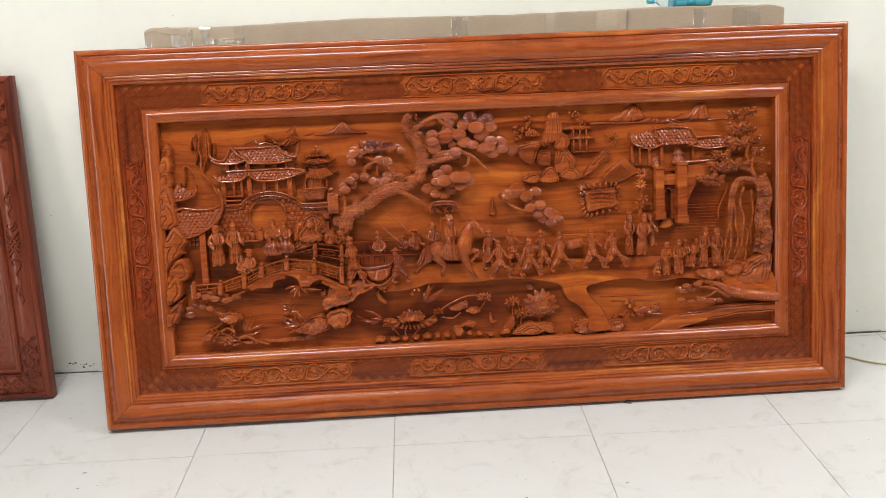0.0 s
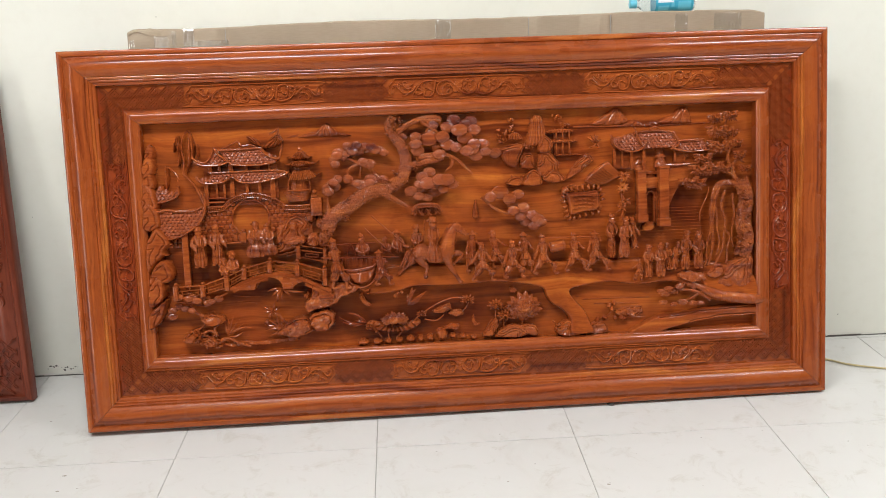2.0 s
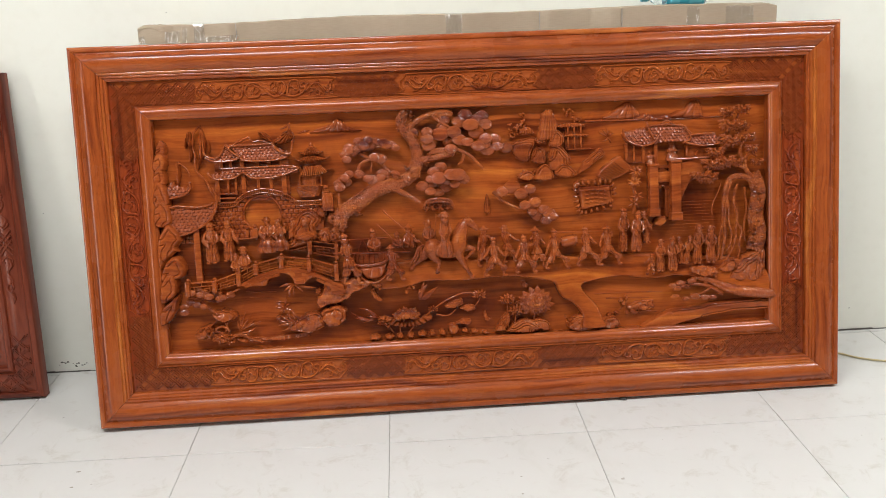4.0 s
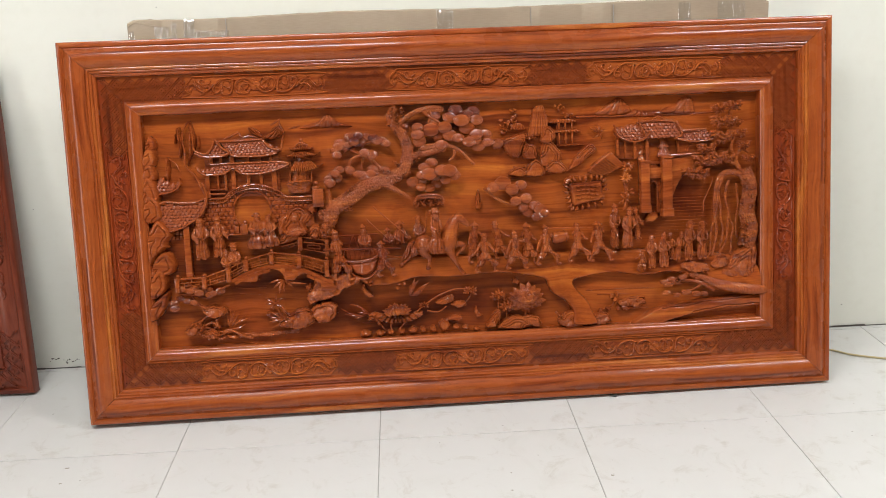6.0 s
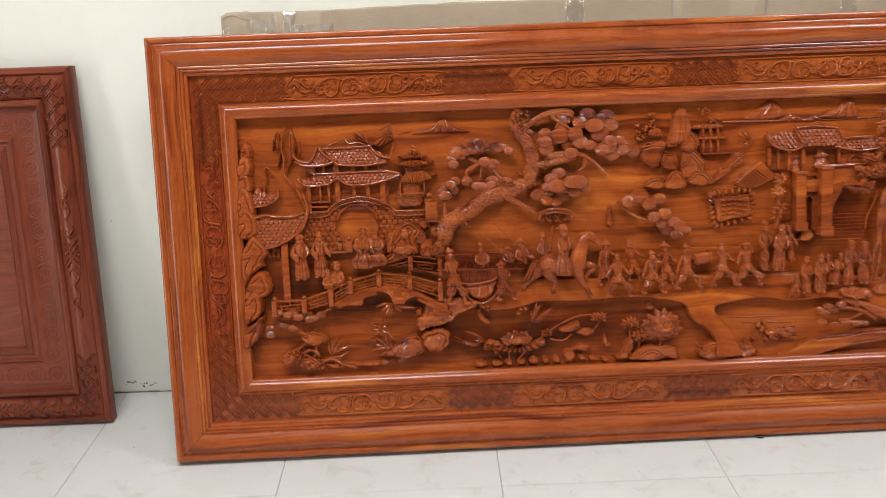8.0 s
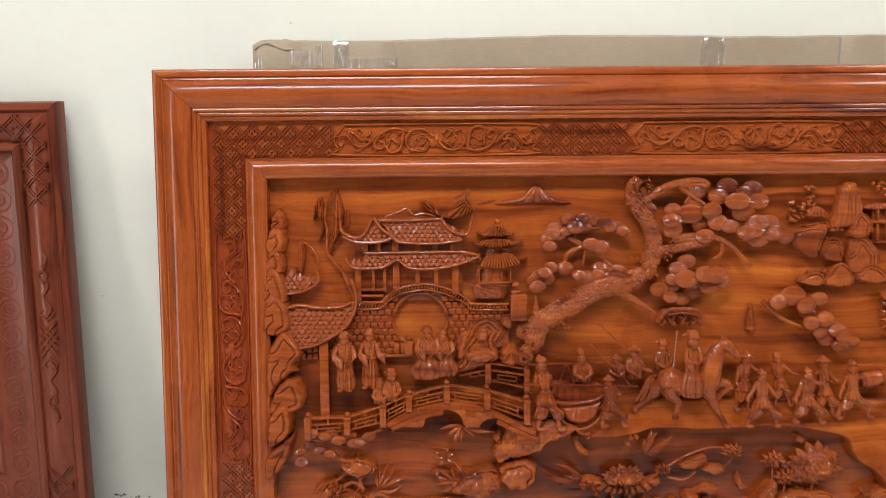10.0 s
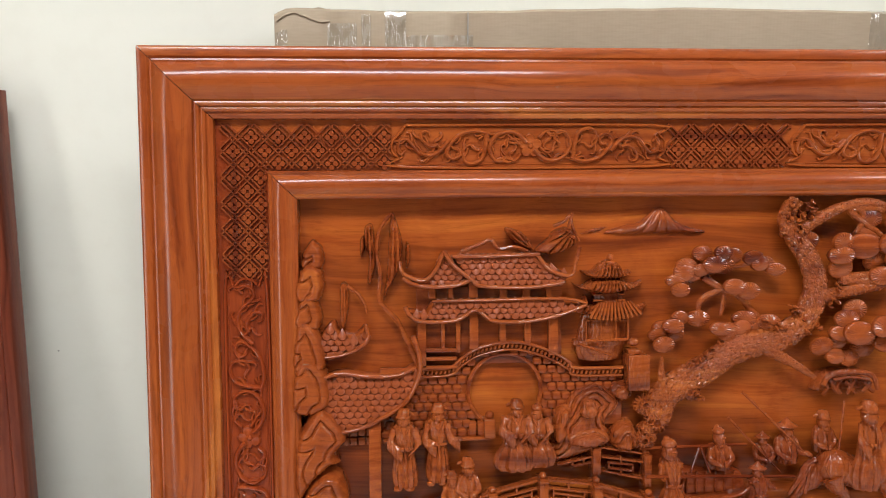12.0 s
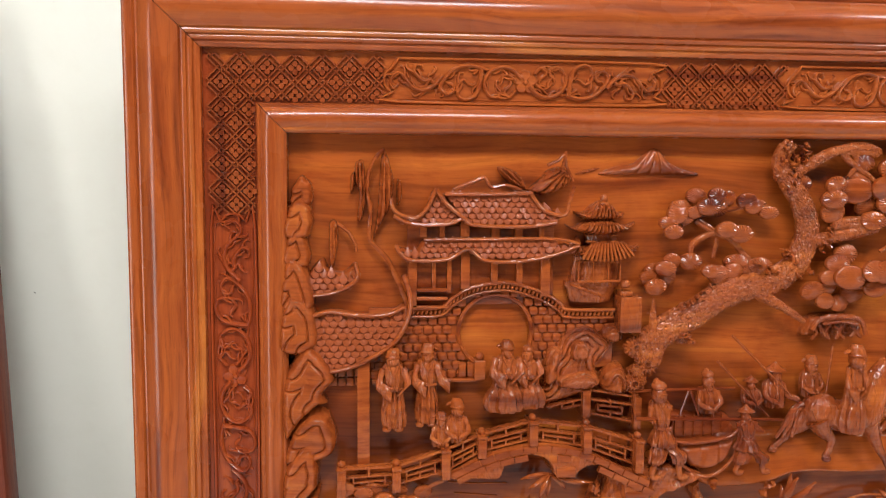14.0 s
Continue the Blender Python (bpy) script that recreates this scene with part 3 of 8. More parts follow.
def lattice(x0, x1, side, mitre0=False, mitre1=False):
    """Crossed double strips with a four-petalled flower in every diamond; x runs along the rail."""
    c = Clay()
    pitch = 0.0392
    d0, d1 = BAND_OUT + 0.002, BAND_IN - 0.002
    half = pitch / 2

    def clip(p, q):
        """Keeps the strip between the band's edges and its own ends."""
        t0, t1 = 0.0, 1.0
        (ax, ad), (bx, bd) = p, q
        tests = [(ad - d0, bd - d0), (d1 - ad, d1 - bd)]
        tests.append((ax - (ad if mitre0 else x0), bx - (bd if mitre0 else x0)))
        end = (PW if side in ("top", "bottom") else PH)
        tests.append(((end - ad if mitre1 else x1) - ax, (end - bd if mitre1 else x1) - bx))
        for a, b in tests:
            if a < 0 and b < 0:
                return None
            if a < 0:
                t0 = max(t0, a / (a - b))
            if b < 0:
                t1 = min(t1, a / (a - b))
        if t1 - t0 < 0.03:
            return None
        f = lambda t: (ax + (bx - ax) * t, ad + (bd - ad) * t)
        return f(t0), f(t1)

    span = d1 - d0
    k0, k1 = int((x0 - 0.1) / pitch) - 3, int((x1 + 0.1) / pitch) + 3
    for k in range(k0, k1):
        for sgn in (1, -1):
            for off in (-0.0032, 0.0032):
                cx = k * pitch + off * 1.4
                seg = clip((cx, d0), (cx + sgn * span, d1))
                if not seg:
                    continue
                (ax, ad), (bx, bd) = seg
                L = math.hypot(bx - ax, bd - ad) + 1e-9
                nx, nd = -(bd - ad) / L * 0.0019, (bx - ax) / L * 0.0019
                top = BAND_W + 0.0052
                vs = [(ax + nx, -(BAND_W - 0.001), -(ad + nd)), (ax - nx, -(BAND_W - 0.001), -(ad - nd)), (bx - nx, -(BAND_W - 0.001), -(bd - nd)), (bx + nx, -(BAND_W - 0.001), -(bd + nd)),
                      (ax + nx * 0.6, -top, -(ad + nd * 0.6)), (ax - nx * 0.6, -top, -(ad - nd * 0.6)), (bx - nx * 0.6, -top, -(bd - nd * 0.6)), (bx + nx * 0.6, -top, -(bd + nd * 0.6))]
                c.add(vs, [(4, 5, 6, 7), (0, 1, 5, 4), (1, 2, 6, 5), (2, 3, 7, 6), (3, 0, 4, 7)])
    # flowers stand in the middles of the diamonds
    end = PW if side in ("top", "bottom") else PH
    for k in range(2 * k0, 2 * k1):
        for m in range(0, 8):
            x, d = k * half, d0 + m * half
            if (k + m) % 2 == 0 or d > d1 - 0.006 or d < d0 + 0.006:
                continue
            if x - (d if mitre0 else x0) < 0.007 or (end - d if mitre1 else x1) - x < 0.007:
                continue
            for a in (0, math.pi / 2, math.pi, 3 * math.pi / 2):
                px, pd = x + 0.0058 * math.cos(a), d + 0.0058 * math.sin(a)
                vs = [(px + 0.0056 * math.cos(b), -(BAND_W - 0.001), -(pd + 0.0056 * math.sin(b))) for b in np.linspace(0, 2 * math.pi, 7)[:-1]]
                vs += [(px + 0.0044 * math.cos(b), -(BAND_W + 0.0052), -(pd + 0.0044 * math.sin(b))) for b in np.linspace(0, 2 * math.pi, 7)[:-1]]
                c.add(vs, [(i, (i + 1) % 6, 6 + (i + 1) % 6, 6 + i) for i in range(6)] + [tuple(range(6, 12))])
    return part("lattice_section", c, LATTICE, panel, "carved diamond lattice with small flowers", RAIL_POSE[side])


def ridge(c, pts, r, w, n=6, taper=1.0, h=1.0, seg=6):
    """A half-round raised line on the border band, in (along, distance)."""
    path = smooth_path(pts, n)
    rings = []
    for i, p in enumerate(path):
        d = path[min(i + 1, len(path) - 1)] - path[max(i - 1, 0)]
        d = d / (np.linalg.norm(d) + 1e-9)
        s = np.array([-d[1], d[0]])
        q = r * (1 + (taper - 1) * i / (len(path) - 1))
        rings.append([(*(p + s * q * math.cos(a))[:1], -(w + q * h * math.sin(a)), -(p + s * q * math.cos(a))[1]) for a in np.linspace(-0.3, math.pi + 0.3, seg)])
    return c.sweep(rings, closed=True)


SCROLLS = [
    (0.0046, 0.5, [(0.03, -0.2), (0.09, -0.64), (0.17, -0.78), (0.26, -0.5), (0.30, 0.14), (0.26, 0.74), (0.20, 0.78), (0.18, 0.43), (0.22, 0.14)]),
    (0.0034, 0.6, [(0.07, 0.43), (0.11, 0.78), (0.145, 0.7), (0.148, 0.36), (0.115, 0.28)]),
    (0.0034, 0.5, [(0.07, -0.07), (0.12, -0.36), (0.167, -0.28), (0.19, 0.0)]),
    (0.0044, 0.5, [(0.32, -0.7), (0.33, 0.0), (0.36, 0.7), (0.43, 0.97), (0.485, 0.78), (0.49, 0.2), (0.44, -0.07), (0.405, 0.14)]),
    (0.0040, 0.7, [(0.30, -0.64), (0.40, -0.83), (0.51, -0.64), (0.59, -0.07), (0.615, 0.43), (0.565, 0.68), (0.52, 0.5), (0.53, 0.14), (0.565, 0.11)]),
    (0.0030, 0.5, [(0.38, -0.36), (0.335, -0.57), (0.30, -0.5)]),
    (0.0042, 0.6, [(0.60, -0.28), (0.67, 0.28), (0.74, 0.5), (0.81, 0.36), (0.855, 0.0), (0.90, -0.36), (0.95, -0.28), (0.97, 0.14), (0.95, 0.43), (0.92, 0.2)]),
    (0.0040, 0.5, [(0.68, -0.07), (0.74, 0.0), (0.80, -0.43), (0.79, -0.78), (0.75, -0.78), (0.74, -0.57)]),
    (0.0030, 0.3, [(0.64, 0.43), (0.645, 0.78)]),
    (0.0034, 0.3, [(0.72, 0.5), (0.77, 0.92)]),
    (0.0034, 0.3, [(0.84, -0.07), (0.86, -0.5)]),
    (0.0038, 0.3, [(0.66, 0.1), (0.70, -0.2), (0.68, -0.5)]),
]


def cartouche(x0, x1, side):
    """A framed tablet with a flower and running scrolls."""
    c = Clay()
    d0, d1 = BAND_OUT + 0.004, BAND_IN - 0.003
    mid, hh = (d0 + d1) / 2, (d1 - d0) / 2
    e = 0.022
    half = [(x0 + e, d0), (x1 - e, d0), (x1 - e * 0.55, d0 + hh * 0.42), (x1 - 0.002, mid - hh * 0.25), (x1 - 0.002, mid + hh * 0.25), (x1 - e * 0.55, d1 - hh * 0.42), (x1 - e, d1), (x0 + e, d1), (x0 + e * 0.55, d1 - hh * 0.42), (x0 + 0.002, mid + hh * 0.25), (x0 + 0.002, mid - hh * 0.25), (x0 + e * 0.55, d0 + hh * 0.42), (x0 + e, d0)]
    ridge(c, half, 0.0030, BAND_W, 3, 1.0, 2.0)
    ridge(c, [(x0 + e, d0 + 0.0045), (x1 - e, d0 + 0.0045)], 0.0012, BAND_W, 3)
    ridge(c, [(x0 + e, d1 - 0.0045), (x1 - e, d1 - 0.0045)], 0.0012, BAND_W, 3)
    cx, half_len = (x0 + x1) / 2, (x1 - x0) / 2 - 0.004
    for k in range(5):
        a = math.pi * (0.5 + 0.4 * k)
        px, pd = cx + 0.0105 * math.cos(a), mid - 0.0105 * math.sin(a)
        rings = [[(px + q * 0.0082 * math.cos(t), -(BAND_W + z), -(pd + q * 0.0082 * math.sin(t))) for t in np.linspace(0, 2 * math.pi, 11)[:-1]] for q, z in ((1.05, -0.001), (1.0, 0.003), (0.8, 0.0052), (0.4, 0.0045), (0.1, 0.0042))]
        c.sweep(rings)
    rings = [[(cx + q * 0.0045 * math.cos(t), -(BAND_W + z), -(mid + q * 0.0045 * math.sin(t))) for t in np.linspace(0, 2 * math.pi, 11)[:-1]] for q, z in ((1.05, 0), (1.0, 0.005), (0.6, 0.0075), (0.1, 0.008))]
    c.sweep(rings)
    # scrolls of one half, as (share of the half length, share of the half height)
    for r, tip, pts in SCROLLS:
        for sg in (-1, 1):
            line = [(cx + sg * s * half_len, mid - sg * q * hh * 0.88) for s, q in pts]
            ridge(c, line, r, BAND_W - 0.0005, 5, tip, 2.3, 7)
            # curled leaflets along the vine
            path = smooth_path(line, 5)
            for k, i in enumerate(range(2, len(path) - 4, 4)):
                d = path[i + 1] - path[i - 1]
                d = d / (np.linalg.norm(d) + 1e-9)
                s = np.array([-d[1], d[0]]) * (1 if k % 2 else -1)
                p = path[i]
                tips = [p, p + d * 0.006 + s * 0.006, p + d * 0.013 + s * 0.008, p + d * 0.016 + s * 0.004]
                if all(d0 + 0.006 < t[1] < d1 - 0.006 for t in tips):
                    ridge(c, tips, 0.0032, BAND_W - 0.0005, 3, 0.5, 2.2, 6)
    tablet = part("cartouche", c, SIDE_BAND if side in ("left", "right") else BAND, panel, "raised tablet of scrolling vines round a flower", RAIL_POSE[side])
    return tablet


for side in ("top", "bottom", "left", "right"):
    band_board(side)
for side in ("top", "bottom"):
    spans = [(0.363, 0.784), (0.983, 1.410), (1.597, 2.022)]
    for a, b in spans:
        cartouche(a, b, side)
    lattice(0.11, spans[0][0], side, True, False)
    lattice(spans[0][1], spans[1][0], side)
    lattice(spans[1][1], spans[2][0], side)
    lattice(spans[2][1], PW - 0.11, side, False, True)
for side in ("left", "right"):
    cartouche(0.345, 0.83, side)
    lattice(0.11, 0.345, side, True, False)
    lattice(0.83, PH - 0.11, side, False, True)


# ---- the carved landscape, far forms first ----
def wavy(pts, amp=0.0012):
    """The same outline with small nicks."""
    p = smooth_path(pts, 3, True)
    return p + rng.uniform(-amp, amp, p.shape)


def crags(name, items, label):
    first = None
    face = (1.0, 0.55) if name == "border_crag" else (0.4, 1.0)
    for pts, h, base, edge, lines, *tilt in items:
        if name == "border_crag":
            lines = (0.015, 0.031)[:len(lines)]
        knotty = name in ("bank_rock", "leaf_rock", "shore_stone", "lotus_leaf", "valley_rock")
        ob = relief(name, dome(Clay(), wavy(pts, 0.0026 if name == "bank_rock" else 0.0012), h, base, edge * 0.72, 0.0016, [x * 1.2 for x in lines], 0.0034, 0.0060 if name == "bank_rock" else 0.0020, 3, (0, tilt[0] if tilt else 0), 60 if name == "bank_rock" else 22, face, None, 0.0015, 0.05), first, label if first is None else "", FIGURE if knotty else None)
        first = first or ob
    return first


# distant hills
def hill(pts, peak, n, h=0.010):
    relief("distant_hill", dome(Clay(), pts, h, 0, 0.020, 0.0019, (), 0, 0.0015, 4, (0, 0), 60, (0, 1), (*peak, n * 0.6, 0.0024)), None, "low distant hill with cut ridges")


hill([(0.696, 0.889), (0.729, 0.904), (0.750, 0.907), (0.766, 0.919), (0.781, 0.931), (0.795, 0.928), (0.813, 0.909), (0.835, 0.899), (0.858, 0.894), (0.853, 0.888), (0.776, 0.889)], (0.785, 0.938), 26)
hill([(0.658, 0.890), (0.674, 0.897), (0.699, 0.901), (0.693, 0.895), (0.666, 0.889)], (0.678, 0.909), 16, 0.005)
hill([(1.624, 0.895), (1.651, 0.916), (1.679, 0.936), (1.706, 0.946), (1.727, 0.927), (1.741, 0.899), (1.687, 0.890)], (1.706, 0.956), 26)
hill([(1.831, 0.891), (1.859, 0.911), (1.886, 0.917), (1.895, 0.931), (1.915, 0.941), (1.937, 0.938), (1.946, 0.904), (1.944, 0.887), (1.886, 0.886)], (1.919, 0.951), 26)
hill([(1.723, 0.891), (1.750, 0.907), (1.777, 0.901), (1.795, 0.891), (1.822, 0.899), (1.849, 0.891), (1.831, 0.881), (1.759, 0.882)], (1.777, 0.920), 20, 0.006)
relief("horizon_ledge", tube(Clay(), [(1.564, 0.890), (1.705, 0.888), (1.849, 0.885), (2.013, 0.888)], 0.0035, 0.002, 0.001))

# crags at the border
crags("border_crag", [
    ([(0.225, 0.843), (0.226, 0.863), (0.232, 0.877), (0.242, 0.886), (0.253, 0.878), (0.261, 0.865), (0.257, 0.844), (0.241, 0.837)], 0.024, 0, 0.012, (0.012,)),
    ([(0.213, 0.798), (0.220, 0.833), (0.228, 0.848), (0.242, 0.853), (0.255, 0.842), (0.260, 0.825), (0.255, 0.797), (0.235, 0.788)], 0.030, 0, 0.014, (0.011, 0.02)),
    ([(0.210, 0.757), (0.217, 0.788), (0.227, 0.807), (0.237, 0.814), (0.249, 0.798), (0.255, 0.776), (0.254, 0.751), (0.232, 0.744)], 0.028, 0, 0.014, (0.012,)),
    ([(0.208, 0.689), (0.210, 0.732), (0.216, 0.760), (0.230, 0.770), (0.244, 0.758), (0.258, 0.732), (0.262, 0.693), (0.240, 0.678)], 0.032, 0, 0.016, (0.012, 0.022, 0.032)),
    ([(0.207, 0.627), (0.209, 0.677), (0.218, 0.704), (0.234, 0.711), (0.253, 0.700), (0.264, 0.676), (0.266, 0.633), (0.240, 0.616)], 0.035, 0, 0.016, (0.012, 0.022, 0.032)),
    ([(0.208, 0.508), (0.210, 0.564), (0.219, 0.596), (0.234, 0.622), (0.252, 0.634), (0.269, 0.623), (0.285, 0.602), (0.291, 0.576), (0.275, 0.556), (0.280, 0.541), (0.261, 0.533), (0.236, 0.507), (0.219, 0.485)], 0.036, 0, 0.018, (0.013, 0.024, 0.034)),
    ([(0.212, 0.452), (0.221, 0.487), (0.236, 0.515), (0.258, 0.530), (0.278, 0.526), (0.290, 0.503), (0.294, 0.478), (0.283, 0.459), (0.261, 0.451), (0.235, 0.450)], 0.036, 0, 0.016, (0.012, 0.024)),
    ([(0.209, 0.392), (0.213, 0.437), (0.225, 0.463), (0.249, 0.481), (0.264, 0.464), (0.267, 0.425), (0.254, 0.399), (0.225, 0.379)], 0.040, 0, 0.014, (0.012, 0.022)),
    ([(0.203, 0.316), (0.206, 0.355), (0.222, 0.378), (0.248, 0.399), (0.269, 0.405), (0.263, 0.370), (0.242, 0.332), (0.217, 0.312)], 0.038, 0, 0.012, (0.012,)),
], "layered carved crags along the edge of the field")

# weeping tree with hanging leaf bunches
weep = relief("weeping_tree", tube(tube(Clay(), [(0.363, 0.925), (0.345, 0.902), (0.339, 0.867), (0.345, 0.834), (0.342, 0.797), (0.348, 0.784), (0.370, 0.760), (0.385, 0.727), (0.398, 0.697), (0.402, 0.676)], 0.003, 0.0042, 0.012, 7, 6, 1, 0.12), [(0.294, 0.815), (0.311, 0.801), (0.321, 0.784), (0.323, 0.772)], 0.003, 0.002, 0.012), label="thin crooked tree with hanging leaf bunches")
for pts in ([(0.363, 0.928), (0.374, 0.905), (0.380, 0.873), (0.373, 0.836), (0.359, 0.810), (0.348, 0.788), (0.355, 0.836), (0.358, 0.884)], [(0.321, 0.903), (0.334, 0.908), (0.338, 0.867), (0.334, 0.825), (0.324, 0.817), (0.327, 0.858), (0.321, 0.875)], [(0.282, 0.813), (0.295, 0.816), (0.296, 0.779), (0.289, 0.747), (0.283, 0.753)], [(0.384, 0.879), (0.391, 0.875), (0.391, 0.849), (0.384, 0.841)], [(0.314, 0.884), (0.321, 0.891), (0.321, 0.867), (0.314, 0.858)]):
    relief("hanging_foliage", dome(Clay(), pts, 0.019, 0, 0.006, 0.0016, (), 0, 0, 5, (0, 0), 60, (0, 1), (pts[0][0], pts[0][1] + 0.12, 150, 0.005)), weep)

# corner pavilion: two curled roofs on a post
corner = relief("corner_pavilion", slab(Clay(), *(0.324, 0.343, 0.437, 0.615), 0, 0.024), label="carved corner pavilion with curled scaly roofs on a post")
for pts, p, h in (([(0.252, 0.739), (0.273, 0.762), (0.284, 0.746), (0.306, 0.742), (0.321, 0.756), (0.324, 0.736), (0.311, 0.722), (0.284, 0.711), (0.254, 0.706)], 0.0120, 0.018), ([(0.253, 0.670), (0.283, 0.684), (0.326, 0.678), (0.370, 0.679), (0.399, 0.693), (0.403, 0.678), (0.387, 0.643), (0.360, 0.622), (0.316, 0.601), (0.274, 0.592), (0.256, 0.602), (0.253, 0.635)], 0.0128, 0.024)):
    relief("roof", dome(Clay(), pts, h - 0.003, 0, 0.012), corner)
    tiled(corner, pts, p, h - 0.002)
rim = tube(tube(Clay(), [(0.393, 0.739), (0.403, 0.707), (0.401, 0.676), (0.382, 0.638), (0.351, 0.616), (0.316, 0.599), (0.274, 0.590)], 0.0042, 0.0035, 0.026), [(0.253, 0.675), (0.283, 0.684), (0.326, 0.678), (0.370, 0.679), (0.394, 0.689)], 0.0036, 0.003, 0.026)
tube(rim, [(0.252, 0.706), (0.284, 0.710), (0.311, 0.720), (0.325, 0.736), (0.321, 0.756)], 0.003, 0.0035, 0.021)
relief("roof_rim", rim, corner)
brick_mesh = slab(Clay(), 0, 0.0112, -0.013, 0, 0, 0.009, 0.002).mesh("wall_block", RELIEF)
for j in range(2):
    for i in range(9):
        u, v = (0.282, 0.591)
        block = new("wall_block", brick_mesh)
        block.parent = corner
        block.matrix_local = Matrix.Translation(at(u + i * 0.0128, v - j * 0.0145))

# main pavilion
hall = relief("pavilion", slab(Clay(), *(0.400, 0.628, 0.688, 0.810), 0, 0.007), label="two-storeyed carved pavilion with scaly hipped roofs")
ROOFS = [
    ([(0.375, 0.834), (0.405, 0.823), (0.426, 0.836), (0.441, 0.866), (0.461, 0.842), (0.481, 0.825), (0.456, 0.817), (0.405, 0.814)], 0.0112, 0.024),
    ([(0.456, 0.860), (0.582, 0.861), (0.598, 0.852), (0.636, 0.828), (0.626, 0.819), (0.575, 0.812), (0.498, 0.816), (0.484, 0.826), (0.466, 0.847)], 0.0118, 0.026),
    ([(0.384, 0.779), (0.411, 0.775), (0.423, 0.791), (0.456, 0.791), (0.488, 0.778), (0.460, 0.764), (0.409, 0.761), (0.389, 0.770)], 0.0112, 0.022),
    ([(0.456, 0.791), (0.627, 0.791), (0.662, 0.783), (0.641, 0.772), (0.619, 0.769), (0.568, 0.760), (0.516, 0.762), (0.492, 0.777)], 0.0118, 0.023),
]
for pts, p, h in ROOFS:
    relief("roof", dome(Clay(), pts, h - 0.003, 0, 0.010), hall)
    tiled(hall, pts, p, h - 0.002)
trim = Clay()
for pts, r, w in (([(0.374, 0.854), (0.380, 0.834), (0.409, 0.824), (0.428, 0.839), (0.441, 0.868)], 0.0034, 0.027), ([(0.441, 0.868), (0.456, 0.846), (0.483, 0.824)], 0.0036, 0.028), ([(0.378, 0.828), (0.405, 0.815), (0.456, 0.815), (0.483, 0.823), (0.498, 0.814), (0.575, 0.811), (0.626, 0.818)], 0.0036, 0.026), ([(0.454, 0.860), (0.515, 0.860), (0.587, 0.862)], 0.0032, 0.029), ([(0.584, 0.861), (0.604, 0.837), (0.636, 0.829), (0.644, 0.851), (0.650, 0.873)], 0.0034, 0.028), ([(0.382, 0.784), (0.389, 0.770), (0.409, 0.760), (0.460, 0.762), (0.490, 0.777), (0.516, 0.760), (0.568, 0.758), (0.619, 0.767), (0.662, 0.782)], 0.0034, 0.025), ([(0.423, 0.791), (0.516, 0.792), (0.627, 0.792), (0.662, 0.784)], 0.0026, 0.025), ([(0.468, 0.866), (0.498, 0.878), (0.514, 0.884), (0.525, 0.870), (0.548, 0.873), (0.570, 0.866)], 0.0034, 0.022), ([(0.611, 0.904), (0.627, 0.911), (0.637, 0.919), (0.641, 0.901), (0.651, 0.880)], 0.0026, 0.02), ([(0.634, 0.899), (0.640, 0.925)], 0.0026, 0.02)):
    tube(trim, pts, r, r * 0.9, w)
relief("roof_ridge", trim, hall)
relief("ridge_ornament", dome(Clay(), [(0.538, 0.901), (0.560, 0.897), (0.575, 0.885), (0.583, 0.865), (0.564, 0.870), (0.546, 0.884)], 0.020, 0, 0.006, 0.0019, (), 0, 0, 5, (0, 0), 60, (0, 1), (0.582, 0.865, 30, 0.006)), hall)
relief("flared_gable", dome(Clay(), [(0.585, 0.865), (0.603, 0.882), (0.617, 0.897), (0.639, 0.901), (0.651, 0.880), (0.635, 0.866), (0.608, 0.858)], 0.026, 0, 0.008, 0.0019, (), 0, 0, 5, (0, 0), 60, (0, 1), (0.645, 0.904, 30, 0.006)), hall)
for s in ((0.418, 0.429, 0.794, 0.814), (0.448, 0.456, 0.794, 0.814), (0.480, 0.494, 0.794, 0.819), (0.528, 0.540, 0.792, 0.812), (0.564, 0.576, 0.792, 0.812), (0.601, 0.609, 0.792, 0.816)):
    relief("column", slab(Clay(), *s, 0, 0.018), hall)
for s in ((0.401, 0.414, 0.689, 0.763), (0.437, 0.443, 0.709, 0.761), (0.460, 0.467, 0.709, 0.761), (0.481, 0.495, 0.714, 0.772), (0.528, 0.538, 0.720, 0.761), (0.567, 0.577, 0.721, 0.761), (0.605, 0.620, 0.702, 0.768)):
    relief("column", slab(Clay(), *s, 0, 0.018), hall)
for s in ((0.413, 0.461, 0.711, 0.716), (0.413, 0.461, 0.698, 0.703), (0.413, 0.462, 0.685, 0.689)):
    relief("balcony_rail", slab(Clay(), *s, 0, 0.02), hall)

# octagonal tower
def facet_drum(c, top, foot, r0, r1):
    """An eight-sided body half sunk in the field board."""
    ring = lambda p, r: [at(p[0] + r * math.cos(math.pi * (k + 0.5) / 4), p[1], GROUND + 0.004 + 0.72 * r * math.sin(math.pi * (k + 0.5) / 4)) for k in range(8)]
    return c.sweep([ring(top, r0), ring(foot, r1)])


tower = relief("tower", facet_drum(facet_drum(Clay(), (0.703, 0.802), (0.703, 0.783), 0.026, 0.027), (0.694, 0.763), (0.690, 0.721), 0.036, 0.041), label="small carved tower with three curled roofs", material=FIGURE)
relief("tower_base", facet_drum(facet_drum(Clay(), (0.690, 0.724), (0.688, 0.717), 0.047, 0.046), (0.688, 0.718), (0.686, 0.693), 0.043, 0.034), tower, material=FIGURE)
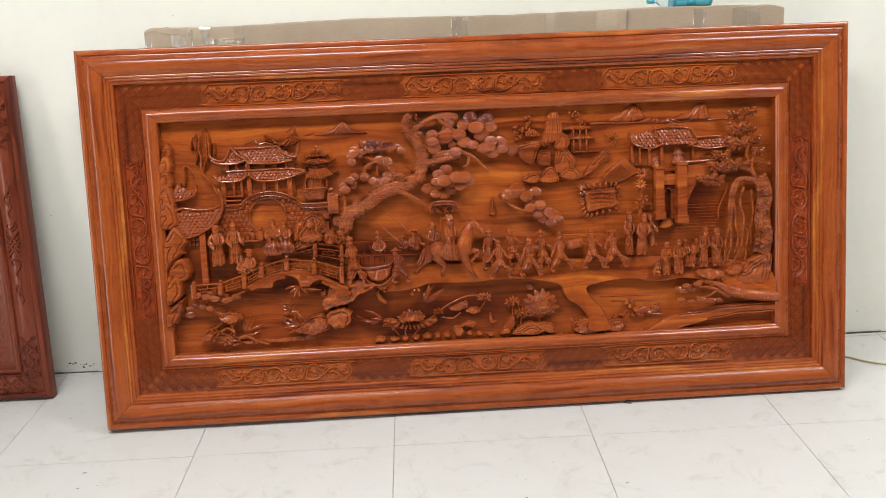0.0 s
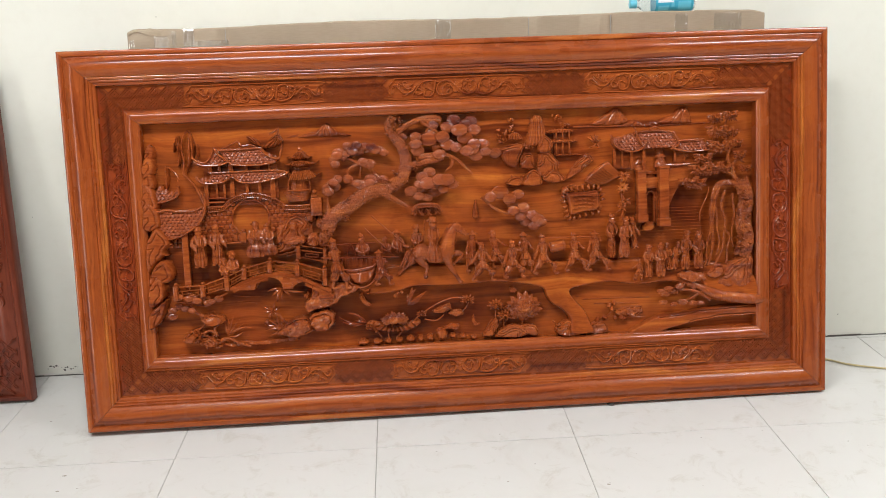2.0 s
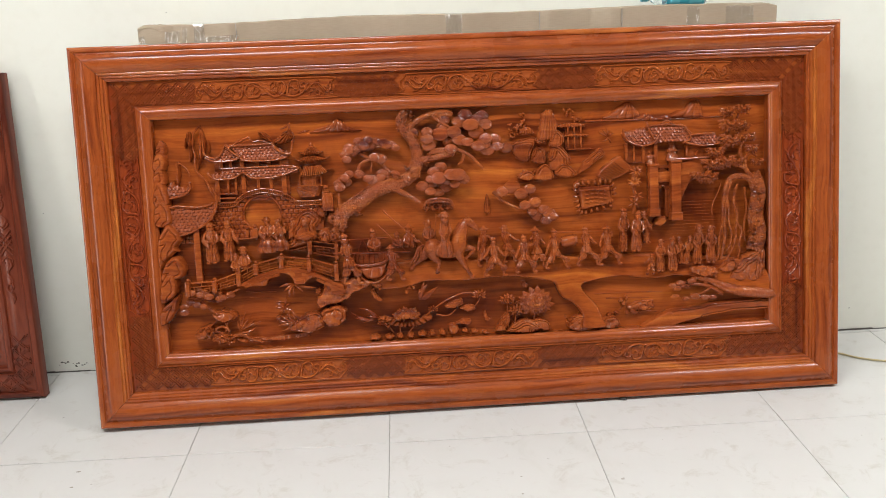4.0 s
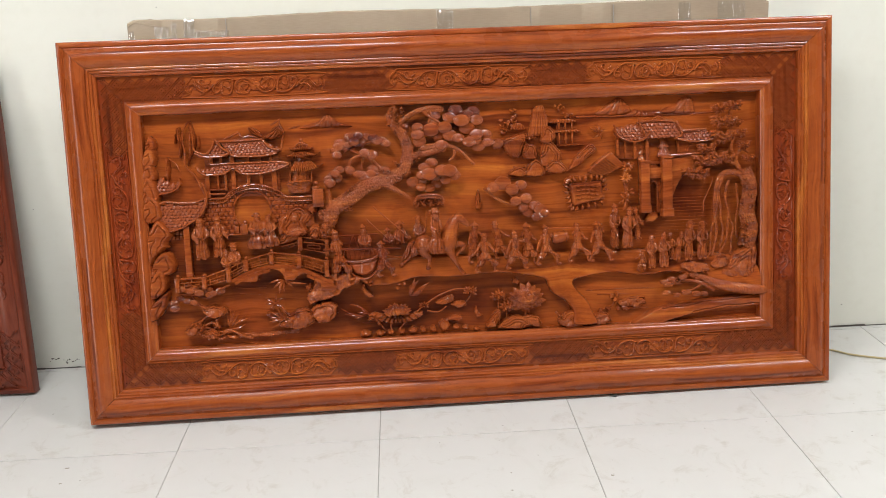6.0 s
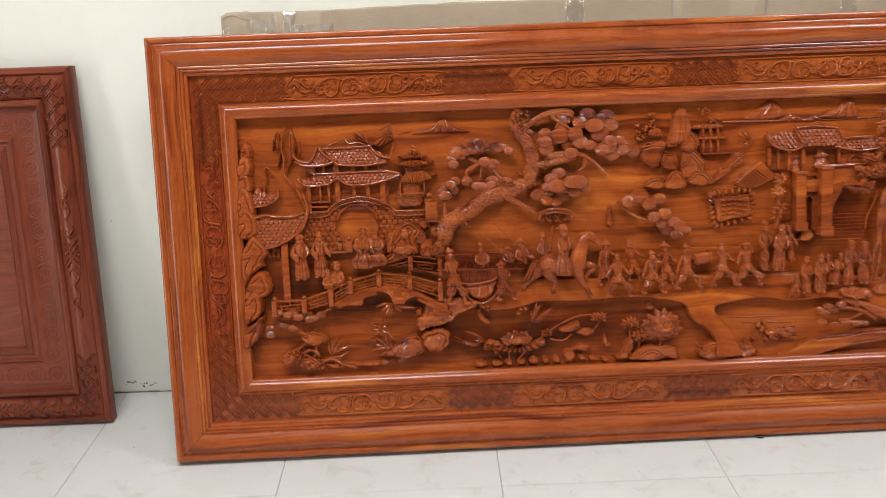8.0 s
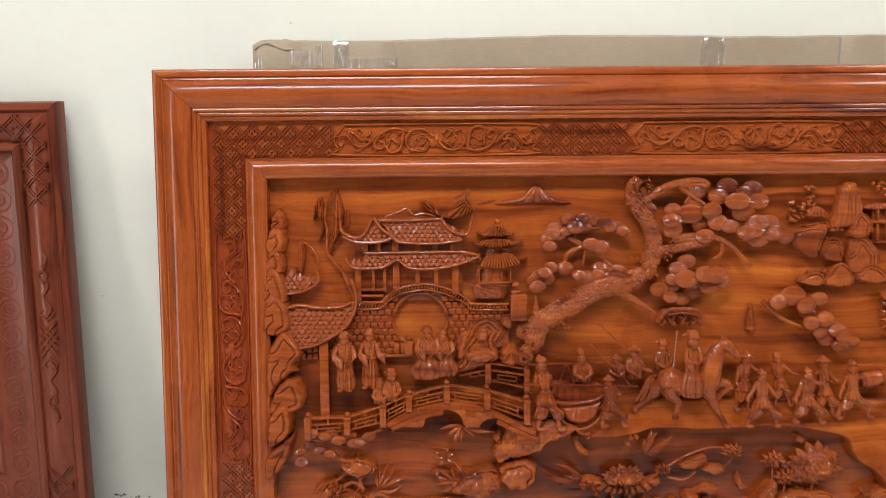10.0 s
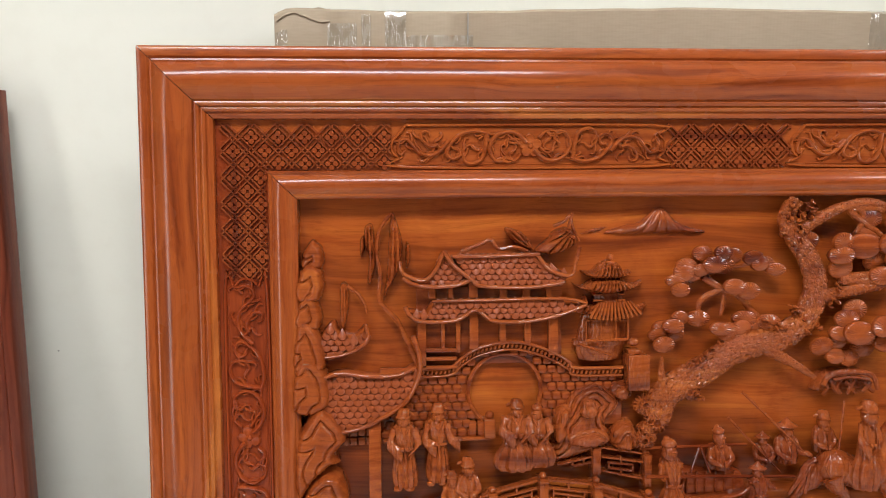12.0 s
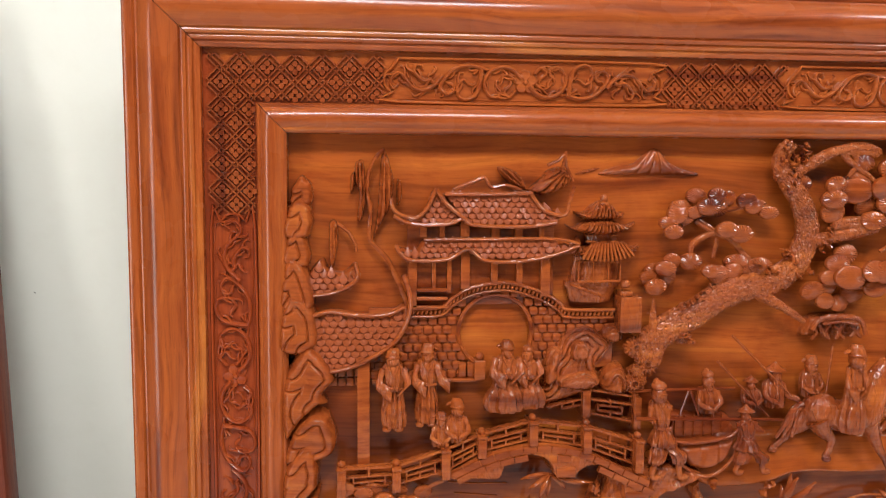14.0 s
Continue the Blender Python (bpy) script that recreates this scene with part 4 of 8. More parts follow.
relief("finial", ball(ball(Clay(), 0.701, 0.854, 0.018, 0.0065), 0.701, 0.846, 0.018, 0.0085, 0.004, 0.008), tower, material=FIGURE)
for pts in ([(0.658, 0.833), (0.673, 0.832), (0.687, 0.844), (0.701, 0.850), (0.717, 0.844), (0.725, 0.832), (0.737, 0.833), (0.728, 0.822), (0.702, 0.819), (0.672, 0.821)], [(0.643, 0.814), (0.659, 0.809), (0.675, 0.819), (0.702, 0.823), (0.723, 0.819), (0.741, 0.812), (0.758, 0.818), (0.741, 0.804), (0.702, 0.795), (0.665, 0.800)], [(0.665, 0.795), (0.671, 0.778), (0.685, 0.786), (0.703, 0.788), (0.729, 0.788), (0.746, 0.776), (0.766, 0.781), (0.744, 0.765), (0.703, 0.758), (0.664, 0.762), (0.657, 0.774)]):
    mid = np.mean(pts, 0)
    relief("roof", dome(Clay(), pts, 0.030, 0, 0.010, 0.0016, (), 0, 0, 4, (0, 0), 60, (0, 1), (mid[0], mid[1] + 0.035, 44, 0.005)), tower, material=FIGURE)
ribs = Clay()
for i in range(13):
    (u0, v0), (u1, v1) = (0.680, 0.786), (0.666, 0.762)
    (a0, b0), (a1, b1) = (0.728, 0.788), (0.746, 0.767)
    t = i / 12
    tube(ribs, [(u0 + (a0 - u0) * t, v0 + (b0 - v0) * t), (u1 + (a1 - u1) * t, v1 + (b1 - v1) * t - 0.006 * math.sin(math.pi * t))], 0.0020, 0.0026, 0.030, 6, 2)
relief("roof_ribbing", ribs, tower, material=FIGURE)
for (u0, v1), (u1, v0) in (((0.662, 0.757), (0.685, 0.727)), ((0.709, 0.756), (0.728, 0.727))):
    fr = Clay()
    for a, b in (((u0, v0), (u1, v0)), ((u1, v0), (u1, v1)), ((u1, v1), (u0, v1)), ((u0, v1), (u0, v0))):
        bar(fr, a, b, 0.003, 0.016, 0.0245)
    relief("window_frame", fr, tower, material=FIGURE)
for (u0, v1), (u1, v0) in (((0.674, 0.797), (0.688, 0.788)), ((0.713, 0.797), (0.724, 0.788))):
    relief("window_frame", bar(bar(Clay(), (u0, v0), (u1, v0), 0.003, 0.01, 0.022), (u0, v1), (u1, v1), 0.003, 0.01, 0.022), tower, material=FIGURE)
for p, q in (((0.647, 0.723), (0.701, 0.703)), ((0.658, 0.727), (0.724, 0.728))):
    relief("base_ledge", tube(Clay(), [p, q], 0.0022, 0.0022, 0.030, 6, 3), tower, material=FIGURE)

# garden wall with a moon gate
G_U, G_V = (0.537, 0.646)
G_R = 0.0565
cope_line = [(0.407, 0.684), (0.451, 0.686), (0.470, 0.701), (0.500, 0.717), (0.543, 0.724), (0.578, 0.719), (0.614, 0.705), (0.637, 0.691), (0.650, 0.681), (0.724, 0.680)]
WALL_L, WALL_R, WALL_FOOT = 0.342, 0.726, 0.573
garden = relief("garden_wall", slab(Clay(), WALL_L, G_U - G_R - 0.002, WALL_FOOT, cope_line[0][1], 0, 0.0078), label="carved garden wall of small blocks with a round moon gate")
relief("wall_end", slab(Clay(), G_U + G_R + 0.002, WALL_R, G_V - 0.06, cope_line[-1][1], 0, 0.0078), garden)
block_mesh = slab(Clay(), 0.0005, 0.0145, 0.0005, 0.0134, -0.002, 0.0112, 0.0034).mesh("wall_block", RELIEF)
path = smooth_path(cope_line, 8)
row, v = 0, WALL_FOOT
while v < path[:, 1].max():
    u = WALL_L + (0.0075 if row % 2 else 0)
    while u < WALL_R - 0.012:
        roof_line = path[np.abs(path[:, 0] - u - 0.0075).argmin(), 1]
        if v + 0.013 < roof_line and math.hypot(u + 0.0075 - G_U, v + 0.007 - G_V) > G_R + 0.005 and not (abs(u - G_U) < G_R and v < G_V) and not (u > G_U and v < G_V - 0.05):
            block = new("wall_block", block_mesh)
            block.parent = garden
            block.matrix_local = Matrix.Translation(at(u, v, rng.uniform(-0.0012, 0.0010)))
        u += 0.0150
    v += 0.0140
    row += 1
relief("gate_rim", tube(Clay(), [(G_U + (G_R + 0.001) * math.cos(a), G_V + (G_R + 0.001) * math.sin(a)) for a in np.linspace(-0.35, math.pi + 0.95, 22)], 0.0036, 0.0036, 0.009, 7, 3), garden)
relief("coping", tube(tube(Clay(), cope_line, 0.0030, 0.0030, 0.016, 8, 8), [(p[0], p[1] - 0.0125) for p in cope_line], 0.0024, 0.0024, 0.014, 8, 8), garden)
relief("coping_board", tube(Clay(), [(p[0], p[1] - 0.006) for p in cope_line], 0.0062, 0.0062, 0.008, 8, 8, 1.0), garden)
beads = Clay()
arc = np.concatenate([[0], np.cumsum(np.hypot(*np.diff(path, axis=0).T))])
for s in np.arange(0.002, arc[-1], 0.0068):
    u, v = np.interp(s, arc, path[:, 0]), np.interp(s, arc, path[:, 1])
    ball(beads, u, v - 0.0062, 0.0150, 0.0024, 0.0050, 0.0034, -0.35, 0, 7, 5)
relief("coping_beading", beads, garden)
relief("wall_foot", slab(Clay(), 0.346, 0.519, WALL_FOOT - 0.004, WALL_FOOT + 0.001, 0, 0.016), garden)
foot_block = slab(Clay(), 0, 0.0128, 0, 0.024, 0, 0.012, 0.003).mesh("wall_block", RELIEF)
for i in range(3):
    block = new("wall_block", foot_block)
    block.parent = garden
    block.matrix_local = Matrix.Translation(at(0.480 + i * 0.0138, WALL_FOOT + 0.001))
relief("gate_post", ball(slab(Clay(), 0.504, 0.521, WALL_FOOT, 0.603, 0, 0.020), 0.513, 0.608, 0.012, 0.007), garden)
(u0, v1), (u1, v0) = (0.727, 0.703), (0.761, 0.647)
relief("end_pillar", ball(slab(slab(Clay(), u0, u1, v0, v1, 0, 0.032, 0.002), u0 + 0.002, u0 + 0.022, v1, v1 + 0.007, 0.004, 0.026, 0.002), 0.739, 0.721, 0.018, 0.0085, 0.007, 0.008), garden, material=FIGURE)

# scholar's rocks behind the seated pair
relief("garden_rock", dome(Clay(), wavy([(0.610, 0.554), (0.614, 0.597), (0.629, 0.615), (0.644, 0.640), (0.677, 0.657), (0.709, 0.642), (0.721, 0.624), (0.715, 0.606), (0.699, 0.589), (0.707, 0.569), (0.689, 0.549), (0.645, 0.534), (0.613, 0.530)]), 0.020, 0, 0.014, 0.0016, (0.009, 0.018, 0.028), 0.0036, 0.0025, 3, (0, 0), 30, (-0.3, 1), None, 0.0015, 0.05), None, "rounded scholar's rocks with ring-cut grooves", FIGURE)
relief("garden_rock", dome(Clay(), wavy([(0.650, 0.614), (0.653, 0.634), (0.669, 0.639), (0.683, 0.630), (0.686, 0.609), (0.672, 0.598), (0.656, 0.601)], 0.0006), 0.030, 0, 0.010, 0.0016, (0.006,), 0.003, 0.001, 3), None, "", FIGURE)
relief("rock_knob", ball(Clay(), 0.668, 0.616, 0.034, 0.0095, 0.0095, 0.006), None, "", FIGURE)
relief("garden_rock", dome(Clay(), wavy([(0.630, 0.570), (0.643, 0.582), (0.675, 0.589), (0.699, 0.580), (0.705, 0.564), (0.689, 0.553), (0.658, 0.553), (0.635, 0.559)], 0.0006), 0.034, 0, 0.012, 0.0016, (0.010,), 0.003, 0.002, 3), None, "", FIGURE)
relief("garden_rock", dome(Clay(), wavy([(0.612, 0.590), (0.618, 0.615), (0.633, 0.624), (0.645, 0.615), (0.641, 0.592), (0.635, 0.570), (0.615, 0.561)], 0.0006), 0.028, 0, 0.010, 0.0016, (0.008,), 0.003, 0.002, 3), None, "", FIGURE)
relief("garden_rock", dome(Clay(), wavy([(0.706, 0.555), (0.707, 0.578), (0.720, 0.592), (0.738, 0.593), (0.750, 0.577), (0.753, 0.554), (0.730, 0.543)], 0.0006), 0.030, 0, 0.012, 0.0016, (0.009, 0.018), 0.0036, 0.002, 3), None, "", FIGURE)
relief("garden_rock", dome(Clay(), wavy([(0.703, 0.640), (0.711, 0.655), (0.729, 0.658), (0.742, 0.647), (0.739, 0.629), (0.719, 0.626)], 0.0006), 0.026, 0, 0.010, 0.0016, (0.008,), 0.003, 0.002, 3), None, "", FIGURE)

# ---- figures: plain small carved shapes, one mesh each ----
def loft(c, rows, seg=14, pleats=0, amp=0.0, nu=4, phase=0.0):
    """A body through ellipses (u, v, half width, half depth, lift); pleats deepen towards the last row."""
    path = smooth_path(rows, nu)
    rings = []
    for i, (u, v, ru, rw, w) in enumerate(path):
        t = i / (len(path) - 1)
        ring = []
        for j in range(seg):
            a = 2 * math.pi * j / seg
            k = 1 + amp * (0.35 + 0.65 * t) * (math.cos(pleats * a + phase + 1.6 * t) + 0.4 * math.cos((pleats + 3) * a - 2 * t)) if pleats else 1.0
            ring.append(at(u + ru * k * math.cos(a), v, GROUND + K * w + rw * k * math.sin(a)))
        rings.append(ring)
    return c.sweep(rings)


def head(c, u, v, r, lift, hat, face):
    """Head with brow, nose, ear, topknot or cap; v is the crown."""
    ball(c, u, v - r * 1.5, lift, r * 0.92, r * 1.22, r, 0.12 * face, 0.03, 12, 8)
    ball(c, u + face * r * 0.35, v - r * 1.75, lift + r * 0.75 / K, r * 0.22, r * 0.42, r * 0.32, 0, 0, 6, 4)
    ball(c, u + face * r * 0.2, v - r * 1.2, lift + r * 0.72 / K, r * 0.62, r * 0.16, r * 0.28, 0, 0, 7, 4)
    ball(c, u - face * r * 0.75, v - r * 1.6, lift + r * 0.45 / K, r * 0.2, r * 0.36, r * 0.25, 0, 0, 6, 4)
    ball(c, u + face * r * 0.2, v - r * 2.45, lift + r * 0.45 / K, r * 0.4, r * 0.5, r * 0.4, 0, 0.1, 7, 4)
    if hat == 1:
        # folded cap with a raised crown and a side wing
        loft(c, [(u - face * r * 0.15, v + r * 0.25, r * 0.55, r * 0.5, lift), (u - face * r * 0.1, v - r * 0.1, r * 0.85, r * 0.85, lift), (u, v - r * 0.75, r * 0.95, r * 1.0, lift), (u, v - r * 0.95, r * 1.1, r * 1.15, lift)], 12, 4, 0.05)
        ball(c, u - face * r * 1.15, v - r * 0.55, lift, r * 0.5, r * 0.26, r * 0.3, 0.5 * face, 0.05, 7, 4)
    elif hat == 2:
        # pointed brimmed hat
        loft(c, [(u, v + r * 0.35, r * 0.16, r * 0.16, lift), (u, v - r * 0.2, r * 0.7, r * 0.65, lift), (u, v - r * 0.7, r * 1.5, r * 1.25, lift), (u, v - r * 0.85, r * 1.55, r * 1.3, lift)], 14, 7, 0.06)
    else:
        ball(c, u - face * r * 0.1, v - r * 0.35, lift, r * 0.95, r * 0.62, r, 0, 0.08)
        ball(c, u - face * r * 0.35, v + r * 0.15, lift, r * 0.45, r * 0.42, r * 0.45, 0, 0.1, 8, 5)


def sleeve(c, pts, r0, r1, lift0, lift1, droop=0.0):
    """An arm in a creased sleeve, with a hand at its end."""
    path = smooth_path(pts, 4)
    n = len(path) - 1
    rows = [(p[0], p[1] - droop * (i / n) ** 2 * 0.5, r0 + (r1 - r0) * i / n + r0 * 0.16 * math.sin(i * 2.1), r0 * 0.9 + (r1 - r0) * i / n + r0 * 0.16 * math.sin(i * 2.1), lift0 + (lift1 - lift0) * i / n) for i, p in enumerate(path)]
    seg = 10
    rings = []
    for i, (u, v, ru, rw, w) in enumerate(rows):
        d = path[min(i + 1, n)] - path[max(i - 1, 0)]
        d = d / (np.linalg.norm(d) + 1e-9)
        rings.append([at(u - d[1] * ru * math.cos(a), v + d[0] * ru * math.cos(a) - droop * (0.5 - 0.5 * math.cos(a)) * i / n, GROUND + K * w + rw * math.sin(a)) for a in np.linspace(0, 2 * math.pi, seg + 1)[:-1]])
    c.sweep(rings)
    ball(c, pts[-1][0], pts[-1][1], lift1 + 0.002, r1 * 0.75, r1 * 0.75, r1 * 0.7, 0, 0.1, 7, 5)


def robed(top, foot, wide, lift=0.012, hat=1, face=1, seated=False, bust=False, arms=0):
    """A standing or seated figure in a long robe with wide sleeves."""
    c = Clay()
    H = (top[1] - foot[1]) * (1.9 if bust else 1.0)
    u0, u1 = foot[0], top[0]
    r = H * (0.088 if not seated else 0.10)
    x = lambda s: u0 + (u1 - u0) * s
    base = top[1] - H
    up = lambda s: base + H * s
    ph = rng.uniform(0, 6)
    head(c, u1, top[1], r, lift + 0.010, hat, face)
    d = 0.42 * wide
    if bust:
        rows = [(0.82, 0.16, 0.4), (0.76, 0.42, 0.7), (0.62, 0.44, 0.85), (0.47, 0.40, 0.8)]
    elif seated:
        rows = [(0.80, 0.14, 0.4), (0.74, 0.30, 0.7), (0.55, 0.34, 0.85), (0.38, 0.38, 1.0), (0.26, 0.52, 1.25), (0.12, 0.58, 1.2), (0.02, 0.50, 1.0)]
    else:
        rows = [(0.83, 0.14, 0.4), (0.78, 0.34, 0.7), (0.62, 0.33, 0.8), (0.52, 0.29, 0.75), (0.34, 0.36, 0.95), (0.16, 0.40, 1.0), (0.05, 0.36, 0.9), (0.035, 0.30, 0.7)]
    loft(c, [(x(s), up(s), wide * a, d * b, lift + 0.006) for s, a, b in rows], 44, 10, 0.13, 6, ph)
    # crossed collar and sash
    for k in (-1, 1):
        tube(c, [(x(0.8) + k * wide * 0.16, up(0.81)), (x(0.75) + k * wide * 0.06, up(0.72)), (x(0.7) - k * wide * 0.08, up(0.62))], wide * 0.045, wide * 0.03, lift + 0.006 + d * 0.72 / K, 6, 4)
    if not bust:
        s = 0.40 if seated else 0.52
        tube(c, [(x(s) - wide * 0.30, up(s + 0.01)), (x(s), up(s - 0.015)), (x(s) + wide * 0.30, up(s + 0.01))], wide * 0.05, wide * 0.05, lift + 0.006 + d * 0.70 / K, 6, 4)
        tube(c, [(x(s), up(s)), (x(s) + wide * 0.04, up(s * 0.6)), (x(s) - wide * 0.02, up(s * 0.28))], wide * 0.045, wide * 0.06, lift + 0.006 + d * 0.95 / K, 6, 4)
    for k in (-1, 1):
        out = 0.46 if not seated else 0.42
        hand = (x(0.55) + k * wide * 0.08, up(0.55))
        if arms and k == (1 if arms > 0 else -1):
            hand = (x(0.6) + k * wide * 0.75, up(0.60))
        sleeve(c, [(x(0.78) + k * wide * 0.30, up(0.76)), (x(0.68) + k * wide * out, up(0.62)), hand], wide * 0.13, wide * 0.11, lift + 0.008, lift + 0.008 + d * 0.95 / K, 0 if bust else H * 0.10)
        if not bust and not seated:
            ball(c, u0 + k * wide * 0.20 + face * wide * 0.06, foot[1] + 0.003, lift + 0.012, wide * 0.17, 0.0045, 0.008, 0, 0.08)
    for _ in range(9):
        # knife-cut fold ridges down the skirt
        if bust:
            break
        o, s0 = rng.uniform(-0.30, 0.30), rng.uniform(0.12, 0.3)
        tube(c, [(x(s0 + 0.2) + o * 0.8 * wide, up(s0 + 0.2)), (x(s0 + 0.08) + o * wide + rng.uniform(-0.06, 0.06) * wide, up(s0 + 0.08)), (x(s0 - 0.08) + o * 1.15 * wide, up(max(s0 - 0.1, 0.04)))], wide * 0.022, wide * 0.035, lift + 0.006 + d * (0.93 - abs(o)) / K, 5, 4)
    return relief("carved_figure", c, None, material=FIGURE, label="small carved robed figure")


def strider(top, foot, wide, stride=0.03, lift=0.018, hat=0, face=1, arm=(0.5, 0.55), back=(-0.45, 0.35)):
    """A walking figure in belted tunic and baggy trousers; stride: half the distance of the feet."""
    c = Clay()
    H = top[1] - foot[1]
    wide *= 1.15
    r = H * 0.085
    u0, u1 = foot[0], top[0]
    x = lambda s: u0 + (u1 - u0) * s
    up = lambda s: foot[1] + H * s
    d = 0.42 * wide
    ph = rng.uniform(0, 6)
    head(c, u1, top[1], r, lift + 0.012, hat, face)
    loft(c, [(x(0.84), up(0.84), wide * 0.14, d * 0.4, lift + 0.008), (x(0.80), up(0.785), wide * 0.36, d * 0.75, lift + 0.008), (x(0.66), up(0.66), wide * 0.33, d * 0.85, lift + 0.009), (x(0.54), up(0.54), wide * 0.25, d * 0.7, lift + 0.009), (x(0.48), up(0.47), wide * 0.36, d * 0.95, lift + 0.009), (x(0.40), up(0.37), wide * 0.50, d * 1.1, lift + 0.009), (x(0.36), up(0.35), wide * 0.40, d * 0.9, lift + 0.009)], 40, 10, 0.13, 5, ph)
    tube(c, [(x(0.54) - wide * 0.27, up(0.55)), (x(0.54), up(0.53)), (x(0.54) + wide * 0.27, up(0.55))], wide * 0.06, wide * 0.06, lift + 0.009 + d * 0.6 / K, 6, 4)
    for k in (-1, 1):
        tube(c, [(x(0.8) + k * wide * 0.15, up(0.81)), (x(0.72), up(0.70)), (x(0.66) - k * wide * 0.1, up(0.60))], wide * 0.04, wide * 0.03, lift + 0.008 + d * 0.8 / K, 6, 4)
        end = u0 + k * stride
        ahead = k * face > 0
        knee = (x(0.3) + k * stride * (0.95 if ahead else 0.55), up(0.27 if ahead else 0.22))
        loft(c, [(x(0.42) + k * wide * 0.14, up(0.42), wide * 0.22, wide * 0.24, lift + 0.008), ((x(0.38) + knee[0]) / 2, up(0.33), wide * 0.31, wide * 0.30, lift + 0.010), (*knee, wide * 0.29, wide * 0.27, lift + 0.013), (knee[0] * 0.55 + end * 0.45, up(0.17), wide * 0.21, wide * 0.20, lift + 0.012)], 24, 7, 0.17, 4, ph + k)
        tube(c, [(knee[0] * 0.55 + end * 0.45, up(0.19)), (end - face * wide * 0.04, up(0.08)), (end, up(0.03))], wide * 0.13, wide * 0.10, lift + 0.012, 9, 4)
        ball(c, end + face * wide * 0.12, foot[1] + 0.004, lift + 0.012, wide * 0.22, 0.0050, wide * 0.12, 0.1 * face, 0.06)
    for k, (ax, ay) in ((1, arm), (-1, back)):
        sh = (x(0.78) + k * face * wide * 0.30, up(0.76))
        hand = (x(0.7) + face * ax * wide * 1.6, up(ay))
        elbow = ((sh[0] + hand[0]) / 2 + k * face * wide * 0.08, (sh[1] + hand[1]) / 2 - H * 0.05)
        sleeve(c, [sh, elbow, hand], wide * 0.14, wide * 0.09, lift + 0.010, lift + 0.016, 0)
    return relief("carved_figure", c, None, material=FIGURE, label="small carved striding figure")


robed((0.377, 0.626), (0.380, 0.501), 0.046, hat=1, face=-1, lift=0.020)
robed((0.430, 0.631), (0.431, 0.505), 0.044, hat=1, face=-1, lift=0.014, arms=1)
robed((0.553, 0.635), (0.550, 0.524), 0.052, hat=1, lift=0.016, seated=True)
robed((0.584, 0.626), (0.588, 0.529), 0.046, hat=0, lift=0.014, seated=True, face=-1)
robed((0.451, 0.528), (0.451, 0.475), 0.030, hat=1, lift=0.022, bust=True)
robed((0.476, 0.547), (0.477, 0.481), 0.036, hat=1, lift=0.020, bust=True)

# procession
strider((0.790, 0.570), (0.807, 0.413), 0.038, 0.022, 0.026, 0, 1, (0.1, 0.78), (-0.2, 0.62))
robed((0.878, 0.580), (0.884, 0.514), 0.040, hat=0, lift=0.012, bust=True)
strider((0.930, 0.531), (0.941, 0.420), 0.034, 0.022, 0.030, 2, 1, (0.35, 0.66), (-0.1, 0.78))
robed((0.952, 0.569), (0.962, 0.519), 0.032, hat=2, lift=0.008, bust=True)
robed((0.990, 0.590), (0.998, 0.520), 0.040, hat=2, lift=0.010, bust=True, arms=1)
robed((1.051, 0.602), (1.056, 0.536), 0.036, hat=1, lift=0.010, bust=True)
for top, foot, wide, stride, lift, hat, arm, back in (
    ((1.227, 0.574), (1.222, 0.445), 0.032, 0.014, 0.012, 2, (0.55, 0.72), (-0.3, 0.45)),
    ((1.253, 0.537), (1.255, 0.416), 0.034, 0.030, 0.030, 0, (0.5, 0.55), (-0.55, 0.50)),
    ((1.292, 0.573), (1.306, 0.455), 0.030, 0.016, 0.014, 1, (0.7, 0.60), (0.1, 0.50)),
    ((1.350, 0.540), (1.351, 0.422), 0.034, 0.028, 0.030, 0, (0.55, 0.85), (-0.45, 0.42)),
    ((1.389, 0.563), (1.397, 0.434), 0.032, 0.017, 0.015, 2, (0.45, 0.60), (-0.35, 0.72)),
    ((1.448, 0.553), (1.453, 0.428), 0.032, 0.033, 0.022, 0, (0.3, 0.80), (-0.5, 0.40)),
    ((1.548, 0.555), (1.553, 0.434), 0.033, 0.031, 0.024, 0, (0.5, 0.60), (-0.15, 0.82)),
    ((1.613, 0.559), (1.623, 0.432), 0.034, 0.031, 0.024, 2, (0.2, 0.84), (-0.4, 0.50))):
    strider(top, foot, wide, stride, lift, hat, 1, arm, back)
robed((1.676, 0.607), (1.672, 0.477), 0.034, lift=0.014, hat=0)
robed((1.669, 0.537), (1.668, 0.473), 0.020, lift=0.026, hat=0)
robed((1.718, 0.596), (1.712, 0.471), 0.040, lift=0.022, hat=0, face=-1)
robed((1.740, 0.596), (1.749, 0.495), 0.026, lift=0.016, hat=1, arms=1)
strider((1.758, 0.460), (1.756, 0.396), 0.018, 0.010, 0.024, 0, -1, (0.8, 0.62), (-0.3, 0.4))
robed((1.790, 0.505), (1.790, 0.401), 0.032, lift=0.020, hat=1, face=-1)
robed((1.827, 0.509), (1.830, 0.403), 0.036, lift=0.024, hat=0, face=-1)
robed((1.852, 0.509), (1.860, 0.423), 0.028, lift=0.014, hat=1, face=-1)
robed((1.887, 0.510), (1.873, 0.423), 0.026, lift=0.018, hat=0, face=-1, arms=-1)
robed((1.916, 0.545), (1.912, 0.421), 0.034, lift=0.018, hat=1, face=-1)
robed((1.956, 0.541), (1.957, 0.422), 0.036, lift=0.016, hat=1, face=-1)


